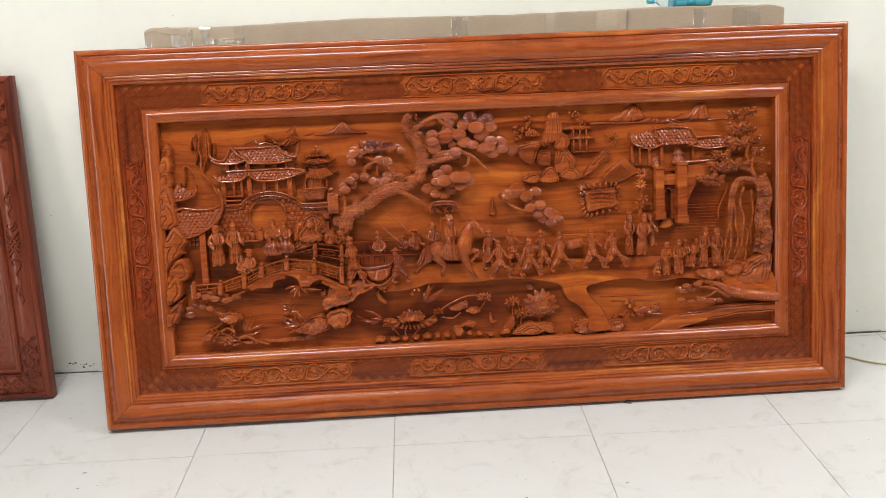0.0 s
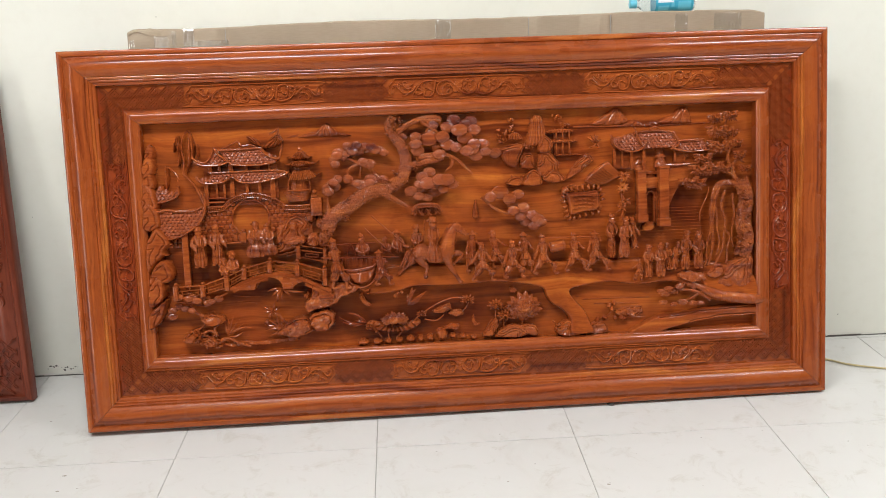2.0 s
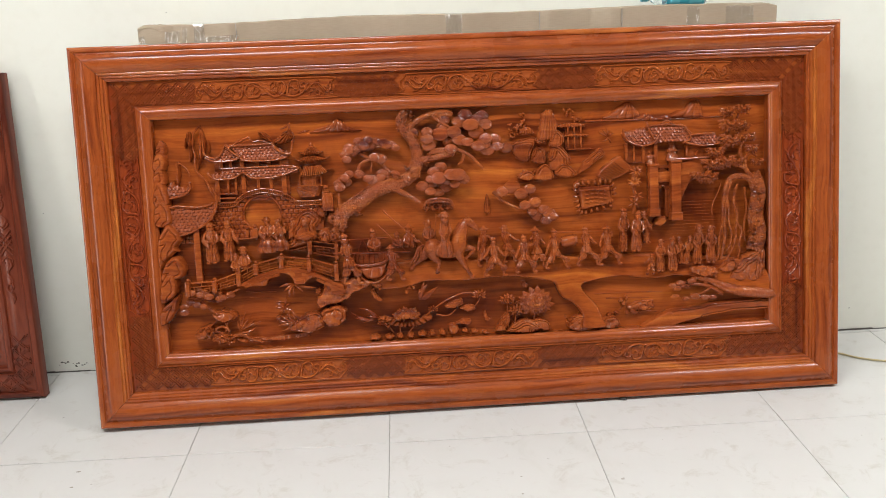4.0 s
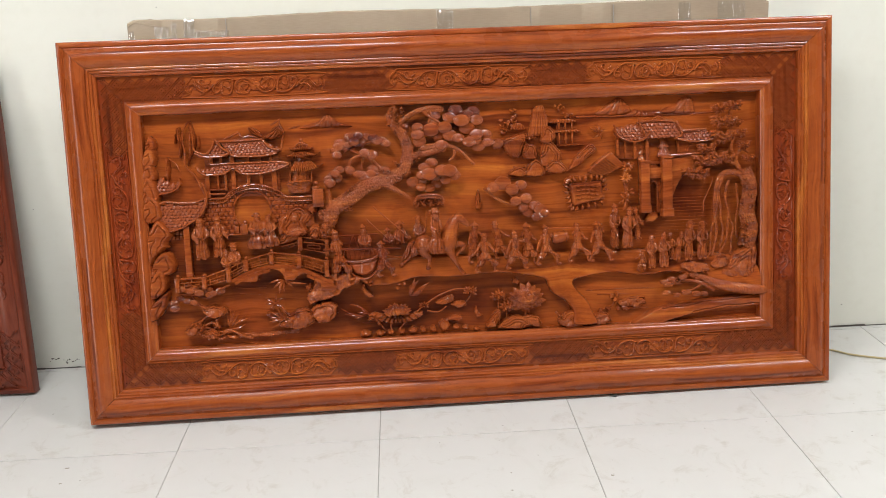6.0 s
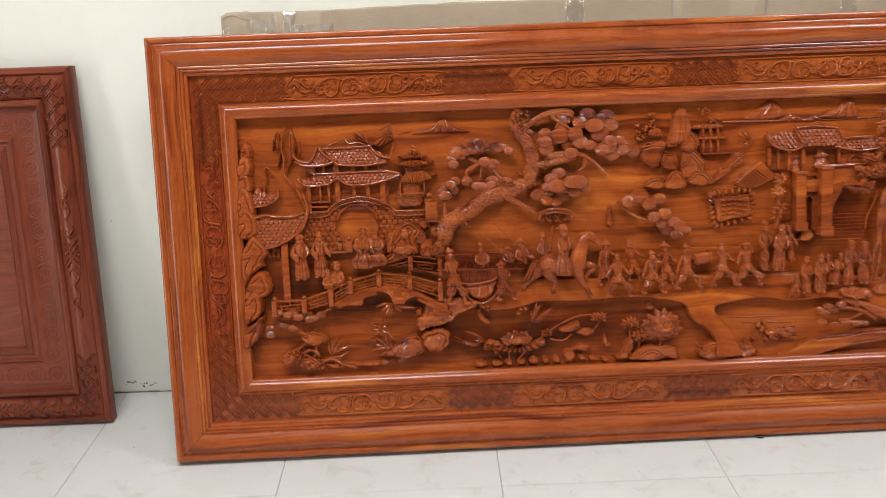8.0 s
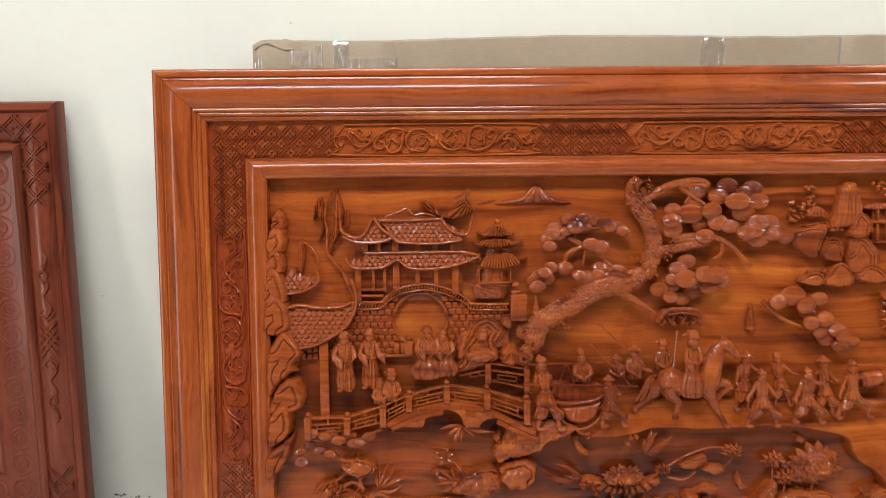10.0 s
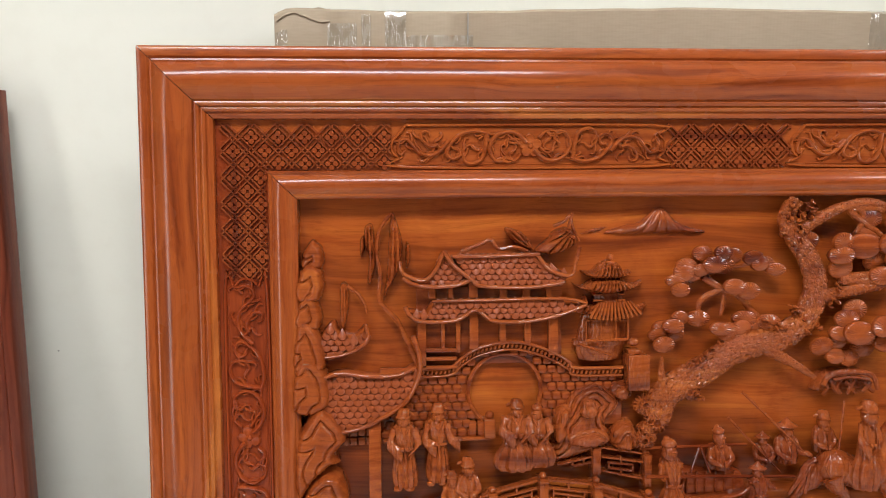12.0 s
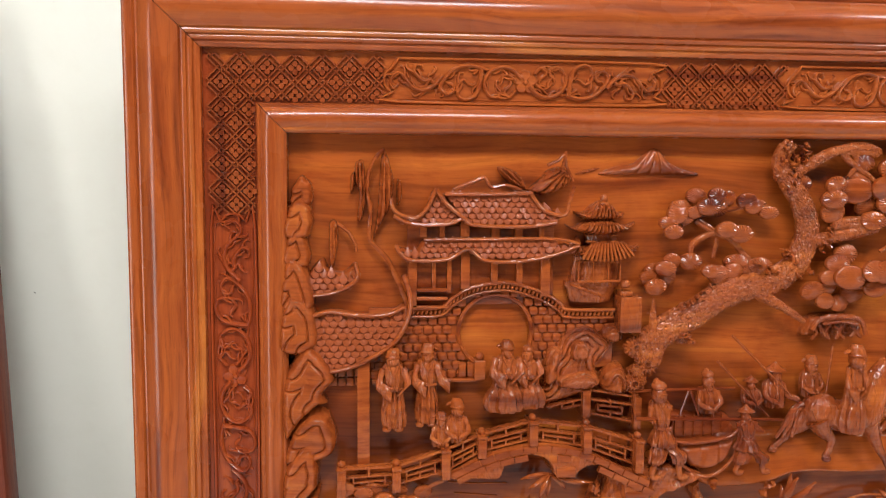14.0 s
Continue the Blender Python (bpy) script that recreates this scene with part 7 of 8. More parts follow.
(u0, v1), (u1, v0) = (1.788, 0.720), (1.828, 0.686)
relief("lintel", slab(slab(Clay(), u0, u1, v0, v1, 0, 0.020), u0, u1, v1 + 0.010, v1 + 0.020, 0, 0.014), gate)
A_U, A_V = (1.806, 0.658)
relief("gate_arch", tube(Clay(), [(A_U - 0.013, A_V - 0.08)] + [(A_U - 0.013 * math.cos(a), A_V + 0.018 * math.sin(a)) for a in np.linspace(0, math.pi, 9)] + [(A_U + 0.013, A_V - 0.08)], 0.0034, 0.0034, 0.012), gate)
arch = [(A_U - 0.0125 * math.cos(a), A_V + 0.017 * math.sin(a)) for a in np.linspace(math.pi, 0, 7)]
relief("gate_wall", dome(Clay(), [(1.785, 0.585), (1.785, 0.72), (1.831, 0.72), (1.831, 0.585), (A_U + 0.0125, 0.585)] + arch + [(A_U - 0.0125, 0.585)], 0.012, 0, 0.003, 0.0016, smooth=2), gate)
courses = Clay()
(u0, v1), (u1, v0) = (1.868, 0.619), (1.985, 0.496)
for i in range(13):
    v = v0 + (v1 - v0) * i / 12
    bar(courses, (u0 - 0.06 * (1 - i / 12), v), (u1 - 0.01 * (i % 3), v), 0.0018, 0, 0.0011)
relief("wall_coursing", courses, gate)

# stair, standard and streamer
steps = relief("carved_stair", dome(Clay(), [(1.596, 0.721), (1.663, 0.775), (1.688, 0.763), (1.720, 0.726), (1.698, 0.720), (1.639, 0.698)], 0.014, 0, 0.006), label="slanting carved stair with treads")
treads = Clay()
for i in range(8):
    (a0, b0), (a1, b1) = (1.603, 0.721), (1.639, 0.701)
    (c0, d0), (c1, d1) = (1.666, 0.768), (1.702, 0.738)
    t = i / 9
    bar(treads, (a0 + (c0 - a0) * t, b0 + (d0 - b0) * t), (a1 + (c1 - a1) * t, b1 + (d1 - b1) * t), 0.004, 0.012, 0.019)
relief("tread", treads, steps)
flag = relief("carved_standard", dome(Clay(), [(1.530, 0.674), (1.541, 0.684), (1.592, 0.685), (1.639, 0.687), (1.645, 0.651), (1.648, 0.626), (1.590, 0.617), (1.546, 0.609), (1.540, 0.641)], 0.018, 0, 0.008, 0.0025, (0.007,)), label="carved rectangular standard with a scalloped fringe")
fringe = Clay()
loop = smooth_path([(1.534, 0.681), (1.545, 0.688), (1.592, 0.689), (1.639, 0.690), (1.649, 0.654), (1.650, 0.625), (1.594, 0.614), (1.546, 0.607), (1.536, 0.642)], 3, True)
mid = loop.mean(0)
for i, p in enumerate(loop):
    if p[0] < mid[0] + 0.062:
        d = (p - mid) * np.array([0.5, 1.0])
        d = d / np.linalg.norm(d)
        blade(fringe, p - d * 0.004, p + d * 0.017 + np.array([-0.004, 0.003]), 0.0085, 0.010, 0.3)
relief("fringe", fringe, flag)
script = Clay()
for i in range(4):
    for j in range(5):
        (u0, v0), (u1, v1) = (1.555, 0.671), (1.630, 0.628)
        u, v = u0 + (u1 - u0) * j / 5, v0 + (v1 - v0) * i / 3.4 + 0.003 * math.sin(j)
        slab(script, u, u + 0.012 * rng.uniform(0.7, 1), v - 0.002, v + 0.002, 0.014, 0.0225, 0.001)
relief("bar_script", script, flag)
relief("streamer", tube(Clay(), [(1.527, 0.699), (1.549, 0.707), (1.574, 0.702), (1.600, 0.708), (1.628, 0.698)], 0.003, 0.002, 0.010), flag)
relief("carved_fan", dome(Clay(), [(1.775, 0.551), (1.790, 0.576), (1.816, 0.578), (1.823, 0.559), (1.801, 0.546)], 0.020, 0, 0.006, 0.002, (0.004,)))

# palm by the gate
palm_c = barked(Clay(), [(1.710, 0.590), (1.718, 0.638), (1.712, 0.684), (1.716, 0.726)], 0.007, 0.005, 0.016, 16)
palm = relief("palm_tree", palm_c, label="small carved palm with star-shaped leaves")
leaves = Clay()
for (u, v), n in (((1.715, 0.691), 9), ((1.720, 0.726), 8), ((1.722, 0.647), 5), ((1.710, 0.626), 4)):
    for i in range(n):
        a = 2 * math.pi * i / n + u * 50
        blade(leaves, (u, v), (u + 0.024 * math.cos(a), v + 0.019 * math.sin(a)), 0.007, 0.018, 0.15)
relief("palm_crown", leaves, palm)

# banyan with hanging roots
def ropy(pts, wave, phase):
    """A root path that snakes to and fro."""
    return [(p[0] + wave * math.sin(i * 0.75 + phase), p[1]) for i, p in enumerate(smooth_path(pts, 5))]


trunk = Clay()
barked(trunk, [(2.100, 0.699), (2.118, 0.644), (2.107, 0.575), (2.117, 0.510), (2.102, 0.456)], 0.022, 0.026, 0.014, 330)
barked(trunk, [(2.107, 0.670), (2.070, 0.693), (2.029, 0.691), (2.009, 0.661), (1.999, 0.580), (2.005, 0.507), (1.990, 0.430)], 0.010, 0.0045, 0.022, 110)
barked(trunk, ropy([(2.022, 0.684), (2.014, 0.625), (1.995, 0.544), (1.983, 0.462), (1.975, 0.427)], 0.0035, 1.3), 0.0048, 0.0030, 0.024, 40)
barked(trunk, ropy([(2.046, 0.669), (2.036, 0.606), (2.047, 0.550), (2.035, 0.487), (2.012, 0.422)], 0.0035, 2.6), 0.0048, 0.0034, 0.022, 40)
barked(trunk, ropy([(2.047, 0.550), (2.058, 0.522), (2.057, 0.477), (2.046, 0.435)], 0.0035, 3.9), 0.0036, 0.0030, 0.020, 24)
barked(trunk, ropy([(2.007, 0.652), (2.017, 0.570), (2.024, 0.524), (2.016, 0.460)], 0.0035, 5.2), 0.0040, 0.0030, 0.024, 24)
barked(trunk, ropy([(1.998, 0.680), (1.977, 0.617), (1.965, 0.573)], 0.0035, 6.5), 0.0024, 0.0015, 0.012, 8)
barked(trunk, ropy([(2.070, 0.659), (2.081, 0.613), (2.073, 0.558), (2.076, 0.485)], 0.0035, 7.8), 0.0040, 0.0030, 0.016, 24)
barked(trunk, [(2.107, 0.675), (2.078, 0.712), (2.071, 0.740), (2.089, 0.766), (2.111, 0.756)], 0.009, 0.003, 0.020, 30)
barked(trunk, [(2.074, 0.736), (2.056, 0.767), (2.067, 0.803), (2.101, 0.807)], 0.006, 0.003, 0.022, 20)
barked(trunk, [(2.064, 0.798), (2.053, 0.830), (2.071, 0.851), (2.097, 0.855)], 0.005, 0.002, 0.022, 14)
barked(trunk, [(2.057, 0.830), (2.046, 0.866), (2.057, 0.898), (2.087, 0.890)], 0.0045, 0.002, 0.022, 12)
barked(trunk, [(2.074, 0.718), (2.034, 0.738), (2.001, 0.761)], 0.005, 0.003, 0.020, 14)
for _ in range(26):
    # pitted burrs of the trunk
    p = (2.077, 0.649)
    ball(trunk, p[0] + rng.uniform(0.005, 0.048), p[1] - rng.uniform(-0.02, 0.18), 0.030, rng.uniform(0.004, 0.008), rng.uniform(0.003, 0.006), 0.008, rng.uniform(0, 3), 0.3, 7, 5)
banyan = relief("banyan_tree", trunk, label="old carved banyan with knotted trunk and hanging roots", material=BARK)


def leaf_spray(p, r, lift):
    """Overlapping pointed leaves that hang from one twig."""
    c = Clay()
    for row, n in ((0, 11), (1, 9), (2, 6)):
        for i in range(n):
            a = math.pi * (0.93 + 1.14 * (i + 0.5) / n) + rng.uniform(-0.09, 0.09)
            k = r * (1 - row * 0.28) * rng.uniform(0.88, 1.12)
            blade(c, (p[0] + k * 0.3 * math.cos(a), p[1] + r * 0.35 + k * 0.3 * math.sin(a)), (p[0] + k * 1.05 * math.cos(a), p[1] + r * 0.35 + k * 1.02 * math.sin(a)), r * 0.30, lift + 0.006 * row, rng.uniform(-0.12, 0.12))
    return c


for p, r in zip([(2.013, 0.898), (2.061, 0.905), (2.020, 0.857), (2.049, 0.855), (2.027, 0.810), (2.082, 0.818), (1.975, 0.773), (2.008, 0.743), (1.963, 0.737), (1.930, 0.699), (1.956, 0.694), (1.986, 0.733), (2.093, 0.782), (2.071, 0.851), (2.041, 0.741), (2.111, 0.738)], (0.026, 0.026, 0.034, 0.026, 0.034, 0.022, 0.030, 0.034, 0.034, 0.032, 0.030, 0.026, 0.022, 0.02, 0.024, 0.02)):
    relief("leaf_spray", leaf_spray(p, r * 1.08, 0.024), banyan, material=FIGURE)
# twig tree on the right bank
twig_c = barked(barked(Clay(), [(1.994, 0.320), (1.954, 0.344), (1.907, 0.354), (1.861, 0.349)], 0.007, 0.003, 0.026, 24), [(1.953, 0.340), (1.925, 0.323), (1.888, 0.322)], 0.004, 0.003, 0.026, 10)
bank_tree = relief("bank_tree", twig_c, label="stunted carved tree over the bank")
pads(bank_tree, [(1.833, 0.352), (1.857, 0.359), (1.879, 0.348), (1.846, 0.343), (1.902, 0.369), (1.928, 0.371), (1.946, 0.359), (1.889, 0.366), (1.838, 0.317), (1.867, 0.312), (1.897, 0.318), (1.931, 0.312), (1.963, 0.307)], 0.012, 0.032, 0.6)
low = Clay()
for p in ((1.666, 0.312), (1.682, 0.318), (1.675, 0.300), (1.704, 0.273), (1.730, 0.282), (1.748, 0.296), (1.767, 0.288), (1.626, 0.266), (1.652, 0.272), (1.685, 0.270), (1.715, 0.268)):
    ball(low, p[0], p[1], 0.008, 0.010, 0.007, 0.010, rng.uniform(0, 3), 0.2)
relief("water_foliage", low, label="low carved water plants")
relief("water_plant_stems", tube(tube(Clay(), [(1.675, 0.304), (1.667, 0.282), (1.637, 0.269)], 0.0022, 0.002, 0.006), [(1.707, 0.265), (1.739, 0.272), (1.785, 0.268)], 0.0025, 0.002, 0.008))


# ---- second panel ----
SW, SH = 1.35, 1.085
side_panel = thing("carved_panel", pose(-1.2765 - SW, 1.911, 0.0075, -7.3, 0, 0), "dull reddish carved wooden panel with knot-pattern border, leaning on the wall", "carved panel")
SIDE_PROFILE = [(0.012, -0.05), (0.0, -0.044), (0, -0.010), (0.004, -0.003), (0.010, 0), (0.018, 0), (0.022, -0.004), (0.024, -0.008), (0.030, -0.004), (0.045, 0.003), (0.062, 0.004), (0.080, -0.001), (0.088, -0.008), (0.090, -0.012), (0.093, -0.006), (0.100, -0.002), (0.108, -0.004), (0.114, -0.012), (0.116, -0.022), (0.150, -0.024), (0.195, -0.024), (0.200, -0.022), (0.204, -0.018), (0.210, -0.018), (0.214, -0.026), (0.222, -0.026), (0.226, -0.022), (0.240, -0.021), (0.246, -0.030), (0.250, -0.034)]
SIDE_POSE = {"top": (pose(0, 0, SH), SW), "bottom": (pose(SW, 0, 0, 0, 180, 0), SW), "left": (pose(0, 0, 0, 0, -90, 0), SH), "right": (pose(SW, 0, SH, 0, 90, 0), SH)}
for side, (m, length) in SIDE_POSE.items():
    rings = [[(d + (length - 2 * d) * i / 20, -w, -d) for d, w in SIDE_PROFILE] for i in range(21)]
    part("frame_rail", Clay().sweep(rings, closed=False), OLDWOOD, side_panel, "", m, 30)
part("centre_board", Clay().box(0.24, SW - 0.24, 0.032, 0.05, 0.24, SH - 0.24), OLDWOOD, side_panel)
part("back_board", Clay().box(0.02, SW - 0.02, 0.044, 0.05, 0.02, SH - 0.02), OLDWOOD, side_panel)


def knot_lattice(s0, s1, side):
    """Crossed straps with short frets, on the swelling band of the frame."""
    m, length = SIDE_POSE[side]
    c = Clay()
    lift = lambda d: -0.004 + 0.008 * math.sin(math.pi * min(max((d - 0.024) / 0.064, 0), 1))
    d0, d1 = 0.028, 0.086
    n = max(2, int((s1 - s0) / 0.042))
    for i in range(-1, n + 1):
        for sg in (1, -1):
            for off in (0, 0.008):
                a = s0 + (s1 - s0) * (i + 0.5) / n + off
                pts = [(a + sg * (t - 0.5) * 0.058, d0 + (d1 - d0) * t) for t in np.linspace(0, 1, 7)]
                pts = [p for p in pts if s0 <= p[0] <= s1]
                if len(pts) > 2:
                    path = np.array(pts)
                    rings = []
                    for p in path:
                        w = lift(p[1])
                        rings.append([(p[0] - 0.0024, -w + 0.001, -p[1]), (p[0] - 0.0017, -w - 0.005, -p[1]), (p[0] + 0.0017, -w - 0.005, -p[1]), (p[0] + 0.0024, -w + 0.001, -p[1])])
                    c.sweep(rings)
        for k in range(3):
            a = s0 + (s1 - s0) * (i + 1) / n
            d = d0 + 0.008 + k * 0.02
            if s0 < a < s1 - 0.012:
                w = lift(d)
                c.box(a, a + 0.012, -w - 0.0045, -w + 0.002, -d - 0.0018, -d + 0.0018)
                c.box(a, a + 0.003, -w - 0.0045, -w + 0.002, -d - 0.009, -d)
    part("knot_lattice", c, OLDWOOD, side_panel, "crossed strap carving", m)


for s0, s1, side in ((0.045, 0.235, "right"), (0.86, 1.035, "right"), (0.045, 0.235, "left"), (0.86, 1.035, "left"), (0.05, 0.3, "top"), (SW - 0.3, SW - 0.05, "top"), (0.05, 0.3, "bottom"), (SW - 0.3, SW - 0.05, "bottom")):
    knot_lattice(s0, s1, side)


def ribbon_knot(side, mid_s):
    """An endless knot between two ribbon curls."""
    m, length = SIDE_POSE[side]
    c = Clay()
    w = 0.003
    for sg in (-1, 1):
        ridge(c, [(mid_s + sg * 0.055, 0.055), (mid_s + sg * 0.075, 0.045), (mid_s + sg * 0.1, 0.06), (mid_s + sg * 0.125, 0.048), (mid_s + sg * 0.15, 0.055)], 0.0052, w - 0.001, 5, 0.6, 1.6)
        ridge(c, [(mid_s + sg * 0.15 + 0.016 * (1 - s * 0.6) * math.cos(s * 6), 0.056 + 0.014 * (1 - s * 0.6) * math.sin(s * 6)) for s in np.linspace(0, 1, 8)], 0.0052, w - 0.001, 3, 0.6, 1.6)
        ridge(c, [(mid_s + sg * 0.17, 0.055), (mid_s + sg * 0.19, 0.048), (mid_s + sg * 0.205, 0.056)], 0.0069, w - 0.001, 5, 0.3, 1.6)
        for k in (-1, 1):
            ridge(c, [(mid_s + sg * 0.045, 0.056), (mid_s + sg * 0.06, 0.056 + k * 0.016), (mid_s + sg * 0.068, 0.056 + k * 0.008)], 0.0037, w - 0.001, 5, 0.7, 1.6)
    for k in (-1, 0, 1):
        for sg in (-1, 1):
            ridge(c, [(mid_s + k * 0.018 - 0.024, 0.056 - sg * 0.02), (mid_s + k * 0.018 + 0.024, 0.056 + sg * 0.02)], 0.0034, w, 4, 1.0, 1.7)
    part("ribbon_knot", c, OLDWOOD, side_panel, "carved endless knot with ribbons", m)


ribbon_knot("right", 0.545)
ribbon_knot("left", 0.545)
for k in (0.34, 0.68, 1.01):
    ribbon_knot("top", k * SW / 1.35)
    ribbon_knot("bottom", k * SW / 1.35)
roundel = Clay()
ridge(roundel, [(0.026 * math.cos(a), 0.157 + 0.026 * math.sin(a)) for a in np.linspace(0, 2 * math.pi, 13)], 0.0030, -0.0245, 3, 1.0, 0.7)
ridge(roundel, [(0.018 * (1 - s * 0.8) * math.cos(s * 11), 0.157 + 0.018 * (1 - s * 0.8) * math.sin(s * 11)) for s in np.linspace(0, 1, 14)], 0.0034, -0.0245, 3, 0.6, 0.8)
roundel_mesh = roundel.mesh("roundel", OLDWOOD)
for side, (m, length) in SIDE_POSE.items():
    n = int((length - 0.32) / 0.062)
    for i in range(n + 1):
        ob = new("roundel", roundel_mesh)
        ob.parent = side_panel
        ob.matrix_local = m @ pose(0.16 + (length - 0.32) * i / n, 0, 0)

# ---- long cardboard box behind the panel ----
BOX_L, BOX_H, BOX_T = 2.012, 1.223, 0.098
box_m = pose(-0.818, 1.858, 0.0, -6.8, 0, 0)
box = thing("cardboard_box", box_m, "long flat brown cardboard box with shiny packing tape, behind the panel", "cardboard box")
FILM, film_nodes, film_links, film_bsdf = node_material("clear_packing_tape")
gloss, clear, blend = film_nodes.new("ShaderNodeBsdfGlossy"), film_nodes.new("ShaderNodeBsdfTransparent"), film_nodes.new("ShaderNodeMixShader")
gloss.inputs["Roughness"].default_value, blend.inputs["Fac"].default_value = 0.11, 0.3
film_links.new(clear.outputs[0], blend.inputs[1])
film_links.new(gloss.outputs[0], blend.inputs[2])
film_links.new(blend.outputs[0], film_nodes["Material Output"].inputs["Surface"])
bumped(film_nodes, film_links, gloss, noise_tex(film_nodes, film_links, mapped(film_nodes, film_links, (160, 30, 14)), 1.0, 3), 0.8, 0.004)


def sag(x, z):
    """Dents and waves of the tired board."""
    return 0.004 * noise.noise((x * 3.1, z * 4, 1.0)) + 0.0018 * noise.noise((x * 14, z * 16, 4.0))


def top_edge(x):
    e = 0.006 * noise.noise((x * 2.2, 0.5, 9.0)) + 0.002 * noise.noise((x * 17, 0.5, 3.0))
    end = min(x, BOX_L - x)
    return e - (0.010 * (1 - end / 0.05) ** 2 if end < 0.05 else 0)


body = Clay()
rings = []
for i in range(121):
    x = BOX_L * i / 120
    e = top_edge(x)
    ring = [(x, BOX_T, 0.0), (x, 0.0, 0.0)]
    ring += [(x, sag(x, z), z + (e if z > 1.1 else 0)) for z in np.linspace(0.3, BOX_H - 0.004, 14)]
    ring += [(x, 0.003 + sag(x, 1.2), BOX_H + e - 0.001), (x, 0.007, BOX_H + e), (x, BOX_T - 0.004, BOX_H + e * 0.6), (x, BOX_T, BOX_H - 0.004)]
    rings.append(ring)
body.sweep(rings)
part("box_body", body, CARD, box)


def tape(x0, x1, z0, z1, over_top=True):
    """A strip of wrinkled clear film, stuck on the board."""
    c = Clay()
    n, m = max(6, int((x1 - x0) / 0.0012)), 16
    rows = []
    for i in range(n + 1):
        x = x0 + (x1 - x0) * i / n
        e = top_edge(x)
        col = [(x, sag(x, z) - 0.0012 - 0.0045 * abs(noise.noise((x * 85, z * 38, 2.0))) - 0.0008 * abs(math.sin(x * 900 + 3 * noise.noise((x * 30, z * 9, 0)))), z + (e if z > 1.1 else 0)) for z in np.linspace(z0, z1, m)]
        if over_top:
            col += [(x, 0.002 + sag(x, 1.2), BOX_H + e + 0.001), (x, 0.04, BOX_H + e * 0.8 + 0.0016)]
        rows.append(col)
    c.sweep(rows, closed=False)
    ob = part("packing_tape", c, FILM, box, "clear shiny wrinkled tape")
    ob.visible_shadow = False


for x0, x1, z0, z1, over in ((0.082, 0.128, 1.08, BOX_H - 0.022, False), (0.135, 0.150, 1.08, BOX_H - 0.008, False), (0.172, 0.205, 1.08, BOX_H - 0.008, True), (0.205, 0.31, 1.08, BOX_H - 0.038, False), (0.002, 0.02, 1.08, BOX_H - 0.03, False), (0.955, 1.005, 1.0, BOX_H - 0.004, True), (1.845, 1.935, 1.0, BOX_H - 0.01, False), (1.72, 1.76, 1.0, BOX_H - 0.01, False)):
    tape(x0, x1, z0, z1, over)
flap = Clay()
rows = []
for i in range(19):
    x = 0.004 + 0.082 * i / 18
    e = top_edge(x)
    rows.append([(x, -0.002 - 0.004 * abs(noise.noise((x * 60, k * 2.0, 5.0))) + k * 0.012, BOX_H + e + 0.002 - 0.016 * (1 - k) * (1 - 0.4 * math.sin(x * 60)) + 0.003 * noise.noise((x * 80, k * 3, 7.0))) for k in np.linspace(0, 1.0, 6)])
flap.sweep(rows, closed=False)
part("torn_flap", flap, CARD, box, "torn crumpled end flap")
for x in (1.250, 1.512, 0.301):
    seam = Clay()
    seam.box(x, x + 0.0016, -0.0035, 0.004, 1.0 if x > 1 else 1.17, BOX_H - 0.006)
    part("seam", seam, GROUT, box)

# ---- bottle lying on the box ----
BLUE = plain_paint("turquoise_plastic_label", (0.04, 0.36, 0.52), 0.3)
PALE = plain_paint("white_label_print", (0.75, 0.78, 0.8), 0.3)
YELLOW = plain_paint("yellow_label_print", (0.75, 0.5, 0.06), 0.35)
CAPBLUE = plain_paint("light_blue_plastic_cap", (0.12, 0.48, 0.62), 0.35)
CLEAR = glassy("clear_bottle_plastic", (0.93, 0.97, 0.98), 0.06, 1.15, 0.9)


def turned(profile, seg=28):
    return Clay().sweep([[(x, r * math.cos(2 * math.pi * j / seg), r * math.sin(2 * math.pi * j / seg)) for j in range(seg)] for x, r in profile])


bottle = thing("plastic_bottle", pose(0.768, 2.052, 1.238, 0, 0, 1.0), "clear plastic bottle with turquoise label lying on the box", "bottle")
part("cap", turned([(0, 0.010), (0.001, 0.0135), (0.020, 0.014), (0.022, 0.013)]), CAPBLUE, bottle, "light blue ribbed screw cap")
part("bottle_body", turned([(0.022, 0.011), (0.030, 0.012), (0.034, 0.016), (0.050, 0.026), (0.062, 0.030), (0.085, 0.031), (0.200, 0.031), (0.207, 0.028), (0.209, 0.018)]), CLEAR, bottle)
part("label", turned([(0.078, 0.0312), (0.079, 0.0318), (0.199, 0.0318), (0.200, 0.0312)]), BLUE, bottle, "glossy turquoise wrap label with pale print")


def on_label(name, x0, x1, a0, a1, mat):
    rows = [[(x0 + (x1 - x0) * i / 6, -0.0324 * math.cos(radians(a)), 0.0324 * math.sin(radians(a))) for a in np.linspace(a0, a1, 8)] for i in range(7)]
    part(name, Clay().sweep(rows, closed=False), mat, bottle)


on_label("label_print", 0.085, 0.135, 5, 62, PALE)
on_label("label_print", 0.140, 0.168, 25, 70, PALE)
on_label("label_print", 0.086, 0.120, -45, -12, CAPBLUE)
on_label("label_print", 0.150, 0.192, -40, 10, CAPBLUE)
on_label("label_print", 0.128, 0.138, -20, 60, CAPBLUE)
on_label("label_print", 0.172, 0.186, 30, 72, YELLOW)

# ---- floor cable, chip, stains ----
CABLE = plain_paint("yellowed_cable_sheath", (0.52, 0.42, 0.22), 0.5)
cc = Clay()
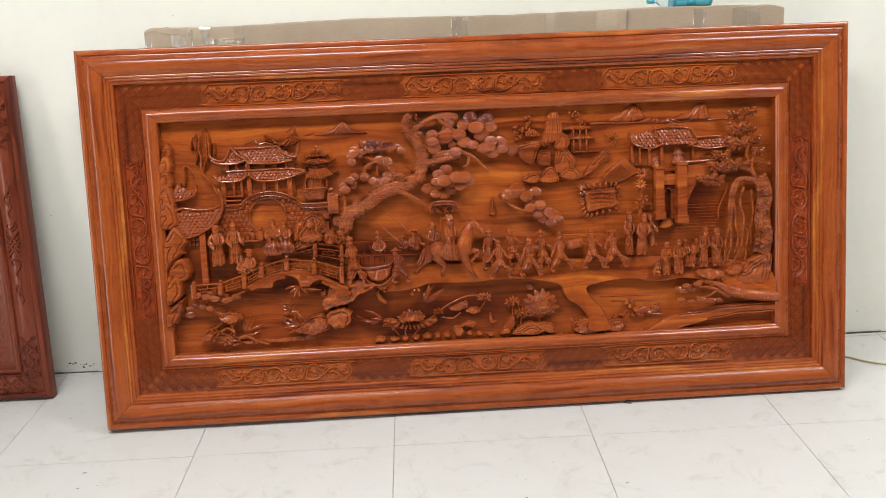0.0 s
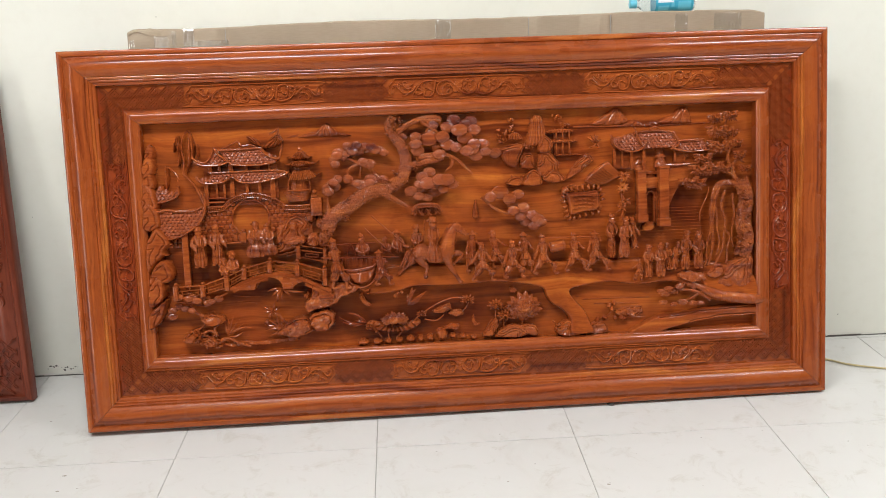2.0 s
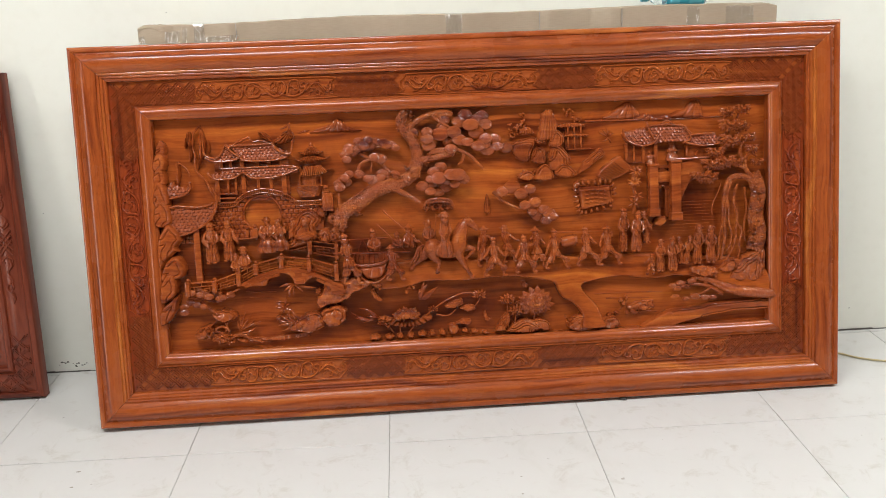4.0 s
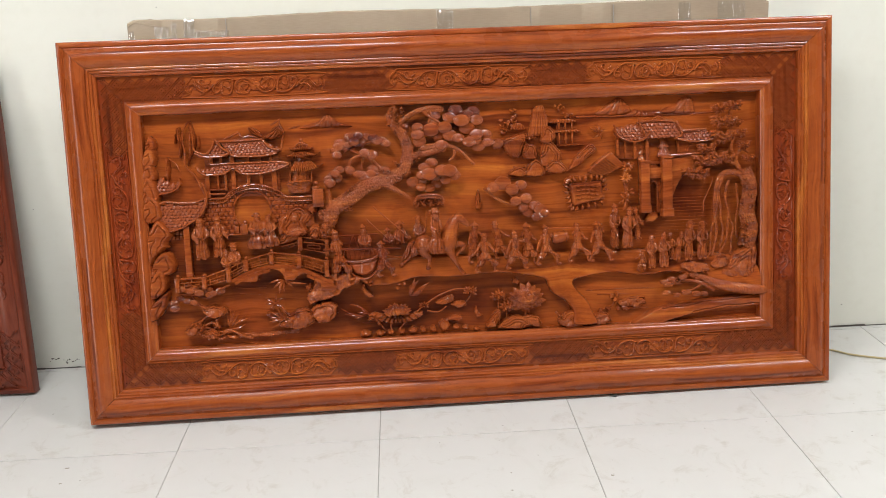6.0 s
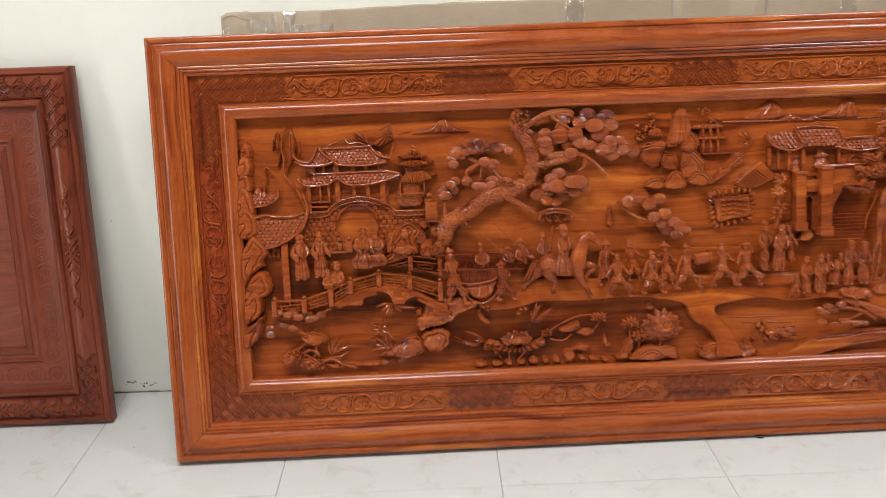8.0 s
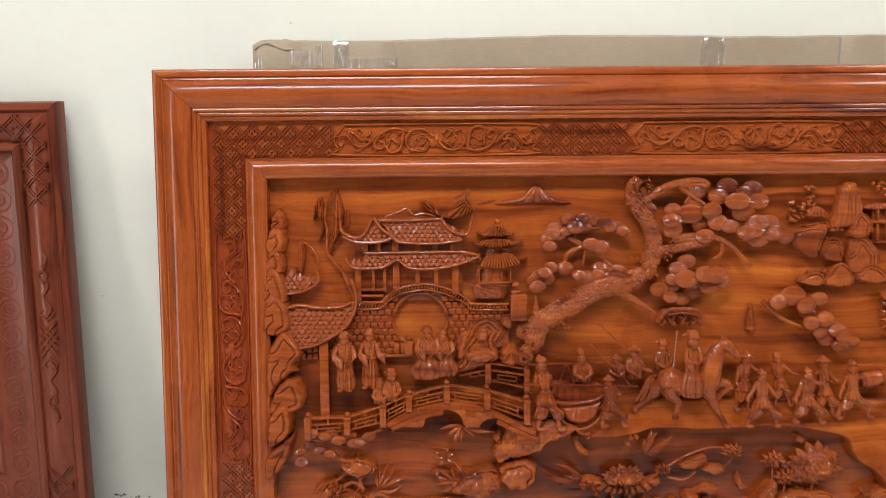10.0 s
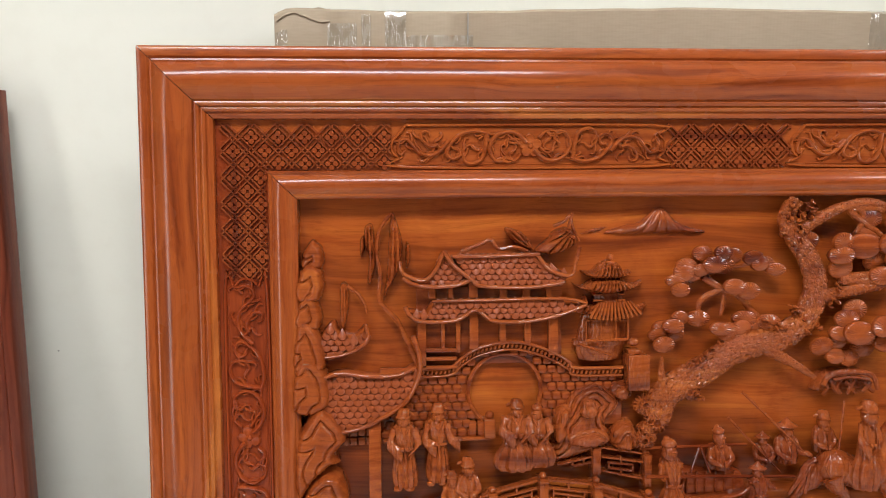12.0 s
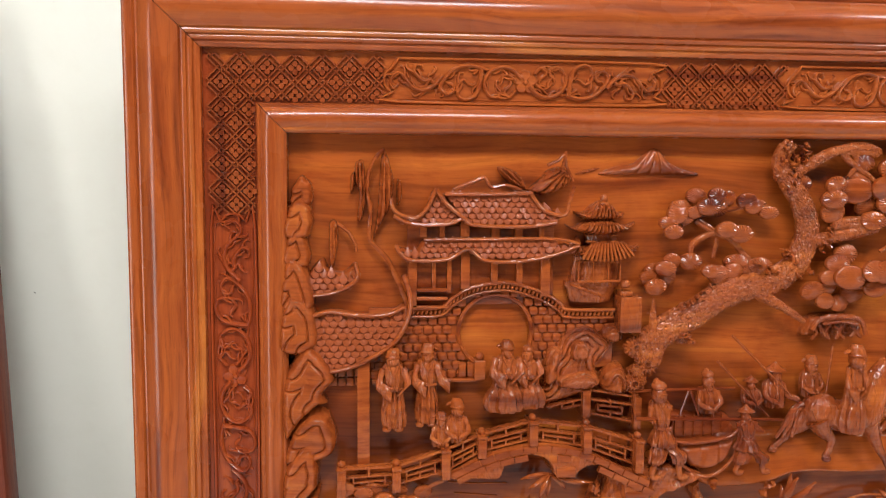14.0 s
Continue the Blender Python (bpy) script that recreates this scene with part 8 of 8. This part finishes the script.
path = smooth_path([(1.30, 1.96, 0.004), (1.42, 1.945, 0.004), (1.49, 1.925, 0.004), (1.535, 1.885, 0.004), (1.60, 1.852, 0.004), (1.70, 1.82, 0.004), (1.9, 1.80, 0.004), (2.3, 1.9, 0.004)], 8)
rings = []
for i, p in enumerate(path):
    d = path[min(i + 1, len(path) - 1)] - path[max(i - 1, 0)]
    d = d / np.linalg.norm(d)
    s = np.array([-d[1], d[0], 0])
    rings.append([tuple(p + s * 0.0036 * math.cos(a) + np.array([0, 0, 0.0036 * math.sin(a)])) for a in np.linspace(0, 2 * math.pi, 9)[:-1]])
cable = part("floor_cable", cc.sweep(rings), CABLE)
tagged(cable, "thin yellowish electric cable lying on the tiles", "cable")
DARK = plain_paint("dark_scrap", (0.04, 0.035, 0.03), 0.6)
chip = Clay()
bm = bmesh.new()
bmesh.ops.create_icosphere(bm, subdivisions=2, radius=0.012)
for v in bm.verts:
    v.co = Vector((v.co.x * 1.1, v.co.y * 0.5, v.co.z * 0.35)) * (1 + 0.3 * noise.noise(v.co * 150))
bm.verts.index_update()
chip.add([tuple(v.co) for v in bm.verts], [tuple(v.index for v in f.verts) for f in bm.faces])
bm.free()
ob = part("wood_chip", chip, DARK, None, "", pose(0.655, 1.684, 0.004, 0, 0, -15))
tagged(ob, "small dark wood chip lying on the floor tiles", "chip")


def speckles(name, spots, mat, label, flat):
    """Irregular flecks, flat on the floor or on the wall."""
    c = Clay()
    for u, v, r in spots:
        n = 9
        ring = [(u + r * rng.uniform(0.5, 1.2) * math.cos(2 * math.pi * i / n) * 1.4, v + r * rng.uniform(0.4, 1.0) * math.sin(2 * math.pi * i / n)) for i in range(n)]
        if flat:
            c.add([(x, y, 0.0006) for x, y in ring], [tuple(range(n))])
        else:
            c.add([(x, WALL_Y - 0.0008, y) for x, y in ring], [tuple(range(n))])
    return part(name, c, mat, None)


STAIN = plain_paint("grey_brown_stain", (0.30, 0.27, 0.22), 0.8)
SOOT = plain_paint("dark_scuff", (0.10, 0.085, 0.07), 0.8)
marks = [(-1.300 + 0.012 * i + rng.uniform(-0.004, 0.004), 0.040 - 0.0012 * i + rng.uniform(-0.012, 0.008), rng.uniform(0.0015, 0.005)) for i in range(9)]
marks += [(-1.225 + rng.uniform(-0.03, 0.03), 0.025 + rng.uniform(-0.01, 0.01), rng.uniform(0.001, 0.003)) for _ in range(6)]
marks += [(-1.258, 0.598, 0.0016), (-0.755, 1.245, 0.0016), (1.62, 0.09, 0.002)]
tagged(speckles("wall_stain", marks, SOOT, "", False), "small dark scuffs and chipped spots low on the wall", "stain", kind="stuff")
spots = [(-0.993, 1.755, 0.004), (-1.164, 1.774, 0.003), (0.541, 1.241, 0.005), (0.267, 1.282, 0.003), (0.26, 1.20, 0.003), (-1.0, 1.44, 0.005), (-0.99, 1.36, 0.004)]
spots += [(rng.uniform(-1.6, 1.9), rng.uniform(0.6, 1.64), rng.uniform(0.0006, 0.0024)) for _ in range(60)]
tagged(speckles("floor_specks", spots, STAIN, "", True), "scattered grey flecks of dirt on the tiles", "dirt", kind="stuff")
joint = Clay()
for i in range(60):
    x = -3.6 + 7.6 * i / 60
    joint.box(x, x + 7.6 / 60, WALL_Y - 0.003 - 0.0015 * rng.uniform(0, 1), WALL_Y - 0.0005, 0, 0.001 + 0.005 * rng.uniform(0, 1) ** 2)
tagged(part("baseboard_joint", joint, SOOT), "dark dirty joint between wall and floor", "joint", kind="structure")

# ---- floor tiles ----
TILE_SIZE, TILE_X, TILE_Y = 0.6, -0.1, 1.5
tile_mesh = Clay().box(0.0009, TILE_SIZE - 0.0009, 0.0009, TILE_SIZE - 0.0009, -0.006, 0, 0.0012).mesh("tile", TILE, 8)
for i in range(-6, 7):
    for j in range(-9, 1):
        t = new("tile", tile_mesh)
        t.parent = floor
        x, y = TILE_X + i * TILE_SIZE, TILE_Y + j * TILE_SIZE
        t.matrix_local = pose(x, y, random.uniform(-0.0004, 0), random.uniform(-0.03, 0.03), random.uniform(-0.03, 0.03), 0)
last_row = Clay().box(0.0009, TILE_SIZE - 0.0009, 0.0009, WALL_Y - TILE_Y - TILE_SIZE, -0.006, 0, 0.001).mesh("tile", TILE, 8)
for i in range(-6, 7):
    t = new("tile", last_row)
    t.parent = floor
    t.matrix_local = pose(TILE_X + i * TILE_SIZE, TILE_Y + TILE_SIZE, 0)
